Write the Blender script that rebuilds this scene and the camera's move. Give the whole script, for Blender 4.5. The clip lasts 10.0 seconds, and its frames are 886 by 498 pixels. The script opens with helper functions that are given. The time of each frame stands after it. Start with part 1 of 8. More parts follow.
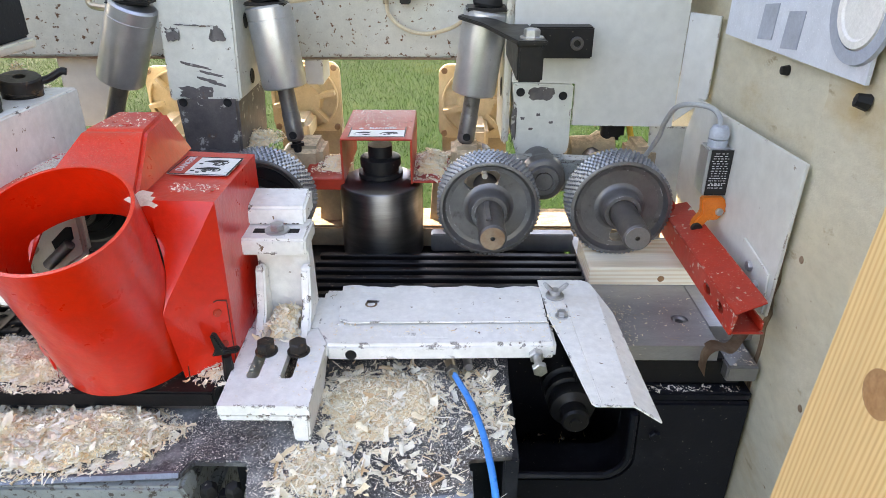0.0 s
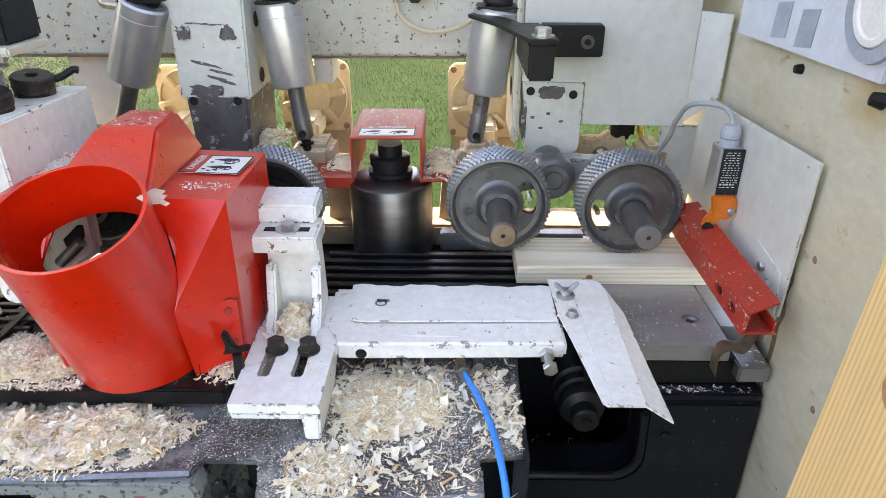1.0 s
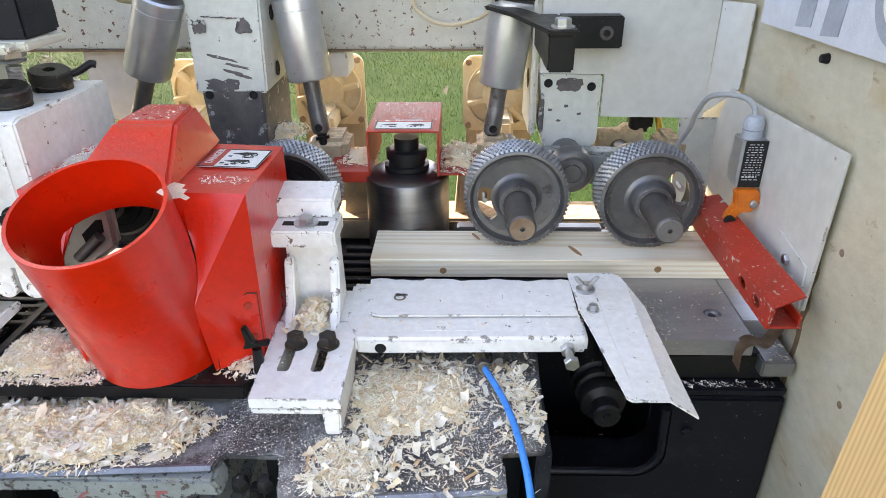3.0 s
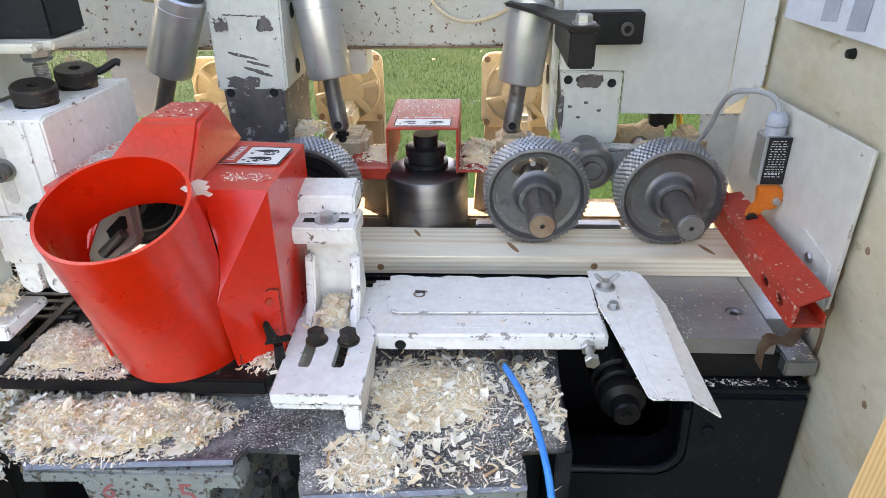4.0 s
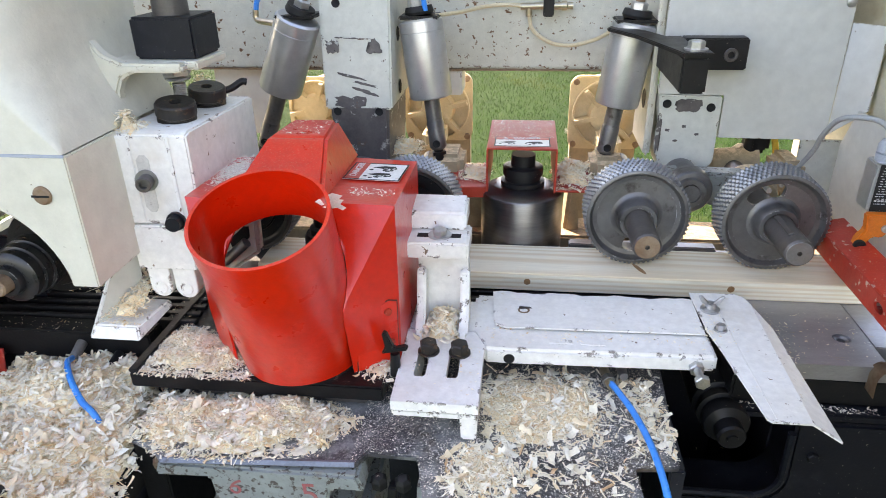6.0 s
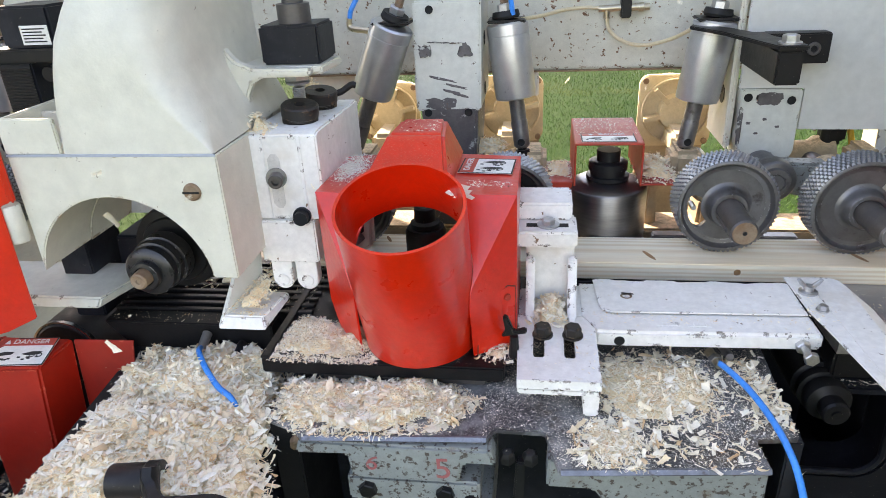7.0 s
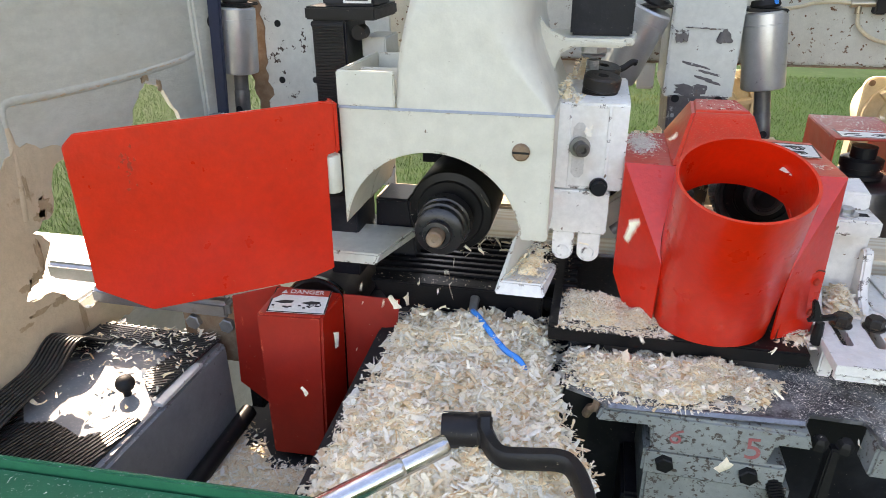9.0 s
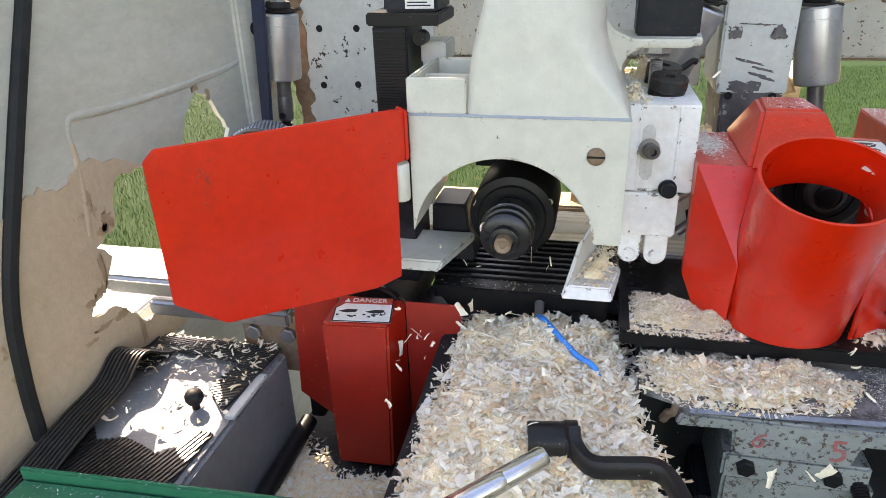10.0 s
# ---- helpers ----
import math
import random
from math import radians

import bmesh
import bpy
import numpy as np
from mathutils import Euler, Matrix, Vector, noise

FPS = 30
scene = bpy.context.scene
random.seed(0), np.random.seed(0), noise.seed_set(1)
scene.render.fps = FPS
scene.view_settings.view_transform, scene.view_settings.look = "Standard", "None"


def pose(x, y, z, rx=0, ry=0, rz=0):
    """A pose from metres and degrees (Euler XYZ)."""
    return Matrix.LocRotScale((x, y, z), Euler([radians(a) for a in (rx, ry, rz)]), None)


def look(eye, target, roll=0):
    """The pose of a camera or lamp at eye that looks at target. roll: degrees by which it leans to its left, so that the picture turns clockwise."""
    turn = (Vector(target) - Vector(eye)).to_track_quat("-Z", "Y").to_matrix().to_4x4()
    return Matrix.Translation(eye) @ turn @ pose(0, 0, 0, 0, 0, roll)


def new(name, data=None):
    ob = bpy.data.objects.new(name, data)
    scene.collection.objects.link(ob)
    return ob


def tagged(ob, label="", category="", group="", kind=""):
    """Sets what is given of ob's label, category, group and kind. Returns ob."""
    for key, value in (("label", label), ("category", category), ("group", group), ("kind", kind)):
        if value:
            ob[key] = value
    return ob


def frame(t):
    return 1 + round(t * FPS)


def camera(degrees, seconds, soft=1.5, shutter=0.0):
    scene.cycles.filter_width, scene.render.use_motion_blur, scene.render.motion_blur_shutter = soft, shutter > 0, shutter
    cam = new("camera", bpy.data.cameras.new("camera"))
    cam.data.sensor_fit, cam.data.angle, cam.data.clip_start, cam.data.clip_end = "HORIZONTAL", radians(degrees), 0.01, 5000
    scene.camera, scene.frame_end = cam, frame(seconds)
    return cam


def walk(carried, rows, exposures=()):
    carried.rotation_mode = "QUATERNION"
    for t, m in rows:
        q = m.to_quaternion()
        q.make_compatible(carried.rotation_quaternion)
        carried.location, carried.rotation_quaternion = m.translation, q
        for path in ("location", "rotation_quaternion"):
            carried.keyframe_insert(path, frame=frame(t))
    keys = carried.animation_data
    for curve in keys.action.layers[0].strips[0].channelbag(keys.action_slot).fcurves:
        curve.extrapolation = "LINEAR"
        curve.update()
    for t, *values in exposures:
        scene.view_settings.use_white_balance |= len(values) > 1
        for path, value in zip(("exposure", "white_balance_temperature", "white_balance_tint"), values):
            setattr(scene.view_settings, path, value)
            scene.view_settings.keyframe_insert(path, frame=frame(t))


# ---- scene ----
cam = camera(67.0, 10.0, soft=0.5, shutter=0.15)
PATH = [
    (0, (0.002, -0.003, 0.45), (-0.005, 1.777, -0.462), 0.2),
    (0.5, (-0.001, -0.004, 0.448), (-0.016, 1.778, -0.461), 0.2),
    (1, (-0.003, -0.002, 0.449), (-0.028, 1.777, -0.465), 0.1),
    (1.5, (-0.005, -0.002, 0.448), (-0.038, 1.776, -0.467), -0.3),
    (2, (-0.008, -0.001, 0.448), (-0.047, 1.775, -0.472), -0.3),
    (3.5, (-0.017, 0.004, 0.444), (-0.085, 1.773, -0.486), -0.7),
    (4, (-0.02, 0.002, 0.445), (-0.118, 1.768, -0.489), -1.0),
    (4.5, (-0.03, 0.001, 0.444), (-0.165, 1.762, -0.495), -1.2),
    (5, (-0.034, -0.004, 0.445), (-0.178, 1.757, -0.493), -1.2),
    (5.2, (-0.046, -0.007, 0.445), (-0.191, 1.754, -0.493), -0.8),
    (6.3, (-0.124, -0.046, 0.457), (-0.383, 1.742, -0.4), -1.8),
    (6.5, (-0.149, -0.064, 0.456), (-0.42, 1.727, -0.392), -2.3),
    (7, (-0.203, -0.089, 0.455), (-0.482, 1.697, -0.4), -2.9),
    (7.5, (-0.255, -0.09, 0.447), (-0.546, 1.706, -0.382), -1.5),
    (8, (-0.343, -0.113, 0.429), (-0.644, 1.683, -0.399), -0.5),
    (8.5, (-0.418, -0.141, 0.421), (-0.743, 1.647, -0.413), 0.4),
    (9, (-0.496, -0.163, 0.424), (-0.909, 1.607, -0.411), -0.4),
    (9.5, (-0.544, -0.169, 0.427), (-0.947, 1.601, -0.412), -0.4),
    (10, (-0.575, -0.169, 0.434), (-0.998, 1.594, -0.411), -1.8),
]
walk(cam, [(t, look(eye, target, roll)) for t, eye, target, roll in PATH], [(0, 2.74, 8300, 22), (5, 2.73, 8300, 22), (6.5, 2.66, 8300, 22), (8, 2.48, 8300, 22), (10, 2.43, 8300, 22)])

# ---- world, sun, exposure ----
def make_world():
    w = bpy.data.worlds.new("sky")
    scene.world = w
    w.use_nodes = True
    nt = w.node_tree
    nt.nodes.clear()
    out = nt.nodes.new("ShaderNodeOutputWorld")
    bg = nt.nodes.new("ShaderNodeBackground")
    sky = nt.nodes.new("ShaderNodeTexSky")
    sky.sky_type = "NISHITA"
    sky.sun_disc = False
    sky.sun_elevation = SUN_EL
    sky.sun_rotation = SUN_ROT
    bg.inputs["Strength"].default_value = 0.15
    nt.links.new(sky.outputs[0], bg.inputs["Color"])
    nt.links.new(bg.outputs[0], out.inputs["Surface"])


TO_SUN = Vector((-0.115, 0.13, 0.145)).normalized()
SUN_EL = math.asin(TO_SUN.z)
SUN_ROT = math.atan2(TO_SUN.x, TO_SUN.y)
make_world()
sun = new("sun", bpy.data.lights.new("sun", "SUN"))
sun.data.energy, sun.data.angle, sun.data.color = 2.6, radians(0.6), (1.0, 0.93, 0.82)
sun.matrix_world = look(TO_SUN * 20, (0, 0, 0))


# ---- materials ----
def surf(name, c1, c2=None, scale=14.0, rough=0.5, rvar=0.12, metal=0.0, bump=0.12, bscale=260.0, spots=(), dust=None, coat=0.0, stretch=(1, 1, 1), rnd=0.0, island=0.0, slope=(0.45, 0.85), edge=None, grain=0.30):
    """A painted, metal or wooden surface: two tones of mottling, spots of wear, dust that lies on upward faces, fine relief."""
    m = bpy.data.materials.new(name)
    m.use_nodes = True
    nt = m.node_tree
    N, L = nt.nodes, nt.links
    b = N["Principled BSDF"]
    tc = N.new("ShaderNodeTexCoord")
    mp = N.new("ShaderNodeMapping")
    mp.inputs["Scale"].default_value = stretch
    L.new(tc.outputs["Object"], mp.inputs["Vector"])
    info = N.new("ShaderNodeObjectInfo")
    shift = N.new("ShaderNodeVectorMath")
    shift.operation = "ADD"
    mul = N.new("ShaderNodeMath")
    mul.operation = "MULTIPLY"
    mul.inputs[1].default_value = 7.0
    L.new(info.outputs["Random"], mul.inputs[0])
    L.new(mp.outputs[0], shift.inputs[0])
    L.new(mul.outputs[0], shift.inputs[1])
    vec = shift.outputs[0]

    def noise_at(s, detail=4.0, rgh=0.6):
        n = N.new("ShaderNodeTexNoise")
        n.inputs["Scale"].default_value, n.inputs["Detail"].default_value, n.inputs["Roughness"].default_value = s, detail, rgh
        L.new(vec, n.inputs["Vector"])
        return n.outputs["Fac"]

    def ramp(src, lo, hi):
        r = N.new("ShaderNodeMapRange")
        r.inputs["From Min"].default_value, r.inputs["From Max"].default_value = lo, hi
        L.new(src, r.inputs["Value"])
        return r.outputs[0]

    def mix(fac, a, bcol):
        x = N.new("ShaderNodeMix")
        x.data_type = "RGBA"
        L.new(fac, x.inputs[0])
        for sock, v in ((x.inputs[6], a), (x.inputs[7], bcol)):
            if isinstance(v, tuple):
                sock.default_value = (*v, 1)
            else:
                L.new(v, sock)
        return x.outputs[2]

    c2 = c2 or tuple(v * 0.8 for v in c1)
    col = mix(ramp(noise_at(scale), 0.35, 0.68), c1, c2)
    fine = noise_at(scale * 9, 3.0)
    dark = N.new("ShaderNodeHueSaturation")
    L.new(col, dark.inputs["Color"])
    vmul = N.new("ShaderNodeMath")
    vmul.operation = "MULTIPLY_ADD"
    L.new(fine, vmul.inputs[0])
    vmul.inputs[1].default_value, vmul.inputs[2].default_value = 0.35, 0.67 + (0.30 - grain) / 2
    micro = N.new("ShaderNodeMath")
    micro.operation = "MULTIPLY_ADD"
    L.new(noise_at(650, 2.0, 0.7), micro.inputs[0])
    micro.inputs[1].default_value = grain
    L.new(vmul.outputs[0], micro.inputs[2])
    L.new(micro.outputs[0], dark.inputs["Value"])
    col = dark.outputs[0]
    if rnd or island:
        h = N.new("ShaderNodeHueSaturation")
        L.new(col, h.inputs["Color"])
        ma = N.new("ShaderNodeMath")
        ma.operation = "MULTIPLY_ADD"
        if island:
            g = N.new("ShaderNodeNewGeometry")
            L.new(g.outputs["Random Per Island"], ma.inputs[0])
        else:
            L.new(info.outputs["Random"], ma.inputs[0])
        amount = island or rnd
        ma.inputs[1].default_value, ma.inputs[2].default_value = 2 * amount, 1 - amount
        L.new(ma.outputs[0], h.inputs["Value"])
        col = h.outputs[0]
    rough_src = None
    for color, s, lo, hi in spots:
        fac = ramp(noise_at(s, 5.0, 0.65), lo, hi)
        col = mix(fac, col, color)
    if edge:
        ecol, radius = edge
        bv = N.new("ShaderNodeBevel")
        bv.samples = 4
        bv.inputs["Radius"].default_value = radius
        ge = N.new("ShaderNodeNewGeometry")
        dt = N.new("ShaderNodeVectorMath")
        dt.operation = "DOT_PRODUCT"
        L.new(bv.outputs[0], dt.inputs[0])
        L.new(ge.outputs["Normal"], dt.inputs[1])
        worn = N.new("ShaderNodeMath")
        worn.operation = "MULTIPLY"
        L.new(ramp(dt.outputs["Value"], 0.993, 0.965), worn.inputs[0])
        L.new(ramp(noise_at(60, 5.0, 0.7), 0.575, 0.595), worn.inputs[1])
        col = mix(worn.outputs[0], col, ecol)
    if dust:
        dcol, lo, hi, ds = dust
        g = N.new("ShaderNodeNewGeometry")
        sx = N.new("ShaderNodeSeparateXYZ")
        L.new(g.outputs["Normal"], sx.inputs[0])
        up = ramp(sx.outputs["Z"], *slope)
        f = N.new("ShaderNodeMath")
        f.operation = "MULTIPLY"
        L.new(up, f.inputs[0])
        L.new(ramp(noise_at(ds, 6.0, 0.75), lo, hi), f.inputs[1])
        col = mix(f.outputs[0], col, dcol)
        rough_src = f.outputs[0]
    L.new(col, b.inputs["Base Color"])
    rr = N.new("ShaderNodeMath")
    rr.operation = "MULTIPLY_ADD"
    L.new(noise_at(scale * 3), rr.inputs[0])
    rr.inputs[1].default_value, rr.inputs[2].default_value = 2 * rvar, rough - rvar
    if rough_src:
        ra = N.new("ShaderNodeMath")
        ra.operation = "MULTIPLY_ADD"
        ra.use_clamp = True
        L.new(rough_src, ra.inputs[0])
        ra.inputs[1].default_value = 0.5
        L.new(rr.outputs[0], ra.inputs[2])
        L.new(ra.outputs[0], b.inputs["Roughness"])
    else:
        L.new(rr.outputs[0], b.inputs["Roughness"])
    b.inputs["Metallic"].default_value = metal
    if max(c1) < 0.03:
        b.inputs["Specular IOR Level"].default_value = 0.28
    if coat:
        b.inputs["Coat Weight"].default_value = coat
        b.inputs["Coat Roughness"].default_value = 0.15
    if bump:
        bp = N.new("ShaderNodeBump")
        bp.inputs["Strength"].default_value = bump
        bp.inputs["Distance"].default_value = 0.002
        L.new(noise_at(bscale, 3.0), bp.inputs["Height"])
        L.new(bp.outputs[0], b.inputs["Normal"])
    return m


def wood(name, light, dark, ring=90.0, axis=0, tilt=0.12, bump=0.25, wander=5.0):
    """Sawn softwood: growth lines that run along one axis, wavering, with finer pores."""
    m = bpy.data.materials.new(name)
    m.use_nodes = True
    nt = m.node_tree
    N, L = nt.nodes, nt.links
    b = N["Principled BSDF"]
    tc = N.new("ShaderNodeTexCoord")
    mp = N.new("ShaderNodeMapping")
    s = [1.0, 1.0, 1.0]
    s[axis] = 0.06
    mp.inputs["Scale"].default_value = s
    mp.inputs["Rotation"].default_value = (tilt, tilt * 0.4, 0.0)
    L.new(tc.outputs["Object"], mp.inputs["Vector"])
    w = N.new("ShaderNodeTexWave")
    w.wave_type, w.rings_direction = "RINGS", "XYZ"[axis]
    w.inputs["Scale"].default_value, w.inputs["Distortion"].default_value = ring, wander
    w.inputs["Detail"].default_value, w.inputs["Detail Scale"].default_value = 2.5, 0.5
    off = N.new("ShaderNodeVectorMath")
    off.inputs[1].default_value = (0.03, 0.05, -0.09)
    L.new(mp.outputs[0], off.inputs[0])
    L.new(off.outputs[0], w.inputs["Vector"])
    n = N.new("ShaderNodeTexNoise")
    n.inputs["Scale"].default_value, n.inputs["Detail"].default_value = 420.0, 3.0
    L.new(mp.outputs[0], n.inputs["Vector"])
    big = N.new("ShaderNodeTexNoise")
    big.inputs["Scale"].default_value = 18.0
    L.new(mp.outputs[0], big.inputs["Vector"])
    r = N.new("ShaderNodeValToRGB")
    r.color_ramp.elements[0].position, r.color_ramp.elements[0].color = 0.25, (*light, 1)
    r.color_ramp.elements[1].position, r.color_ramp.elements[1].color = 0.95, (*dark, 1)
    L.new(w.outputs["Fac"], r.inputs[0])
    x = N.new("ShaderNodeMix")
    x.data_type, x.blend_type = "RGBA", "MULTIPLY"
    x.inputs[0].default_value = 0.5
    g = N.new("ShaderNodeMapRange")
    g.inputs["To Min"].default_value, g.inputs["To Max"].default_value = 0.7, 1.2
    L.new(n.outputs["Fac"], g.inputs[0])
    L.new(r.outputs[0], x.inputs[6])
    L.new(g.outputs[0], x.inputs[7])
    y = N.new("ShaderNodeMix")
    y.data_type, y.blend_type = "RGBA", "MULTIPLY"
    y.inputs[0].default_value = 0.6
    g2 = N.new("ShaderNodeMapRange")
    g2.inputs["To Min"].default_value, g2.inputs["To Max"].default_value = 0.75, 1.2
    L.new(big.outputs["Fac"], g2.inputs[0])
    L.new(x.outputs[2], y.inputs[6])
    L.new(g2.outputs[0], y.inputs[7])
    L.new(y.outputs[2], b.inputs["Base Color"])
    b.inputs["Roughness"].default_value = 0.6
    bp = N.new("ShaderNodeBump")
    bp.inputs["Strength"].default_value, bp.inputs["Distance"].default_value = bump, 0.001
    L.new(n.outputs["Fac"], bp.inputs["Height"])
    L.new(bp.outputs[0], b.inputs["Normal"])
    return m


def thin(m, tint, share):
    """Lets a share of the light through a thin sheet, as through a wood shaving."""
    N, L = m.node_tree.nodes, m.node_tree.links
    t = N.new("ShaderNodeBsdfTranslucent")
    t.inputs["Color"].default_value = (*tint, 1)
    x = N.new("ShaderNodeMixShader")
    x.inputs[0].default_value = share
    L.new(N["Principled BSDF"].outputs[0], x.inputs[1])
    L.new(t.outputs[0], x.inputs[2])
    L.new(x.outputs[0], N["Material Output"].inputs["Surface"])
    return m


def shaving(name):
    """Fresh pine shavings: each curl has its own tone, from white sapwood to resin tan, with fine fibres."""
    m = bpy.data.materials.new(name)
    m.use_nodes = True
    N, L = m.node_tree.nodes, m.node_tree.links
    b = N["Principled BSDF"]
    g = N.new("ShaderNodeNewGeometry")
    r = N.new("ShaderNodeValToRGB")
    tones = ((0.0, (0.76, 0.49, 0.25)), (0.11, (0.92, 0.73, 0.47)), (0.34, (0.97, 0.87, 0.66)), (1.0, (0.99, 0.95, 0.83)))
    while len(r.color_ramp.elements) < len(tones):
        r.color_ramp.elements.new(0.5)
    for e, (at, c) in zip(r.color_ramp.elements, tones):
        e.position, e.color = at, (*c, 1)
    L.new(g.outputs["Random Per Island"], r.inputs[0])
    tc = N.new("ShaderNodeTexCoord")
    n = N.new("ShaderNodeTexNoise")
    n.inputs["Scale"].default_value, n.inputs["Detail"].default_value = 380.0, 4.0
    L.new(tc.outputs["Object"], n.inputs["Vector"])
    k = N.new("ShaderNodeMapRange")
    k.inputs["From Min"].default_value, k.inputs["From Max"].default_value = 0.3, 0.7
    k.inputs["To Min"].default_value, k.inputs["To Max"].default_value = 0.86, 1.04
    L.new(n.outputs["Fac"], k.inputs["Value"])
    x = N.new("ShaderNodeMix")
    x.data_type, x.blend_type = "RGBA", "MULTIPLY"
    x.inputs[0].default_value = 1.0
    L.new(r.outputs[0], x.inputs[6])
    L.new(k.outputs[0], x.inputs[7])
    L.new(x.outputs[2], b.inputs["Base Color"])
    b.inputs["Roughness"].default_value = 0.6
    return m


def glass(name, tint, rough):
    m = bpy.data.materials.new(name)
    m.use_nodes = True
    b = m.node_tree.nodes["Principled BSDF"]
    b.inputs["Base Color"].default_value = (*tint, 1)
    b.inputs["Roughness"].default_value = rough
    b.inputs["Transmission Weight"].default_value = 1.0
    b.inputs["IOR"].default_value = 1.2
    return m


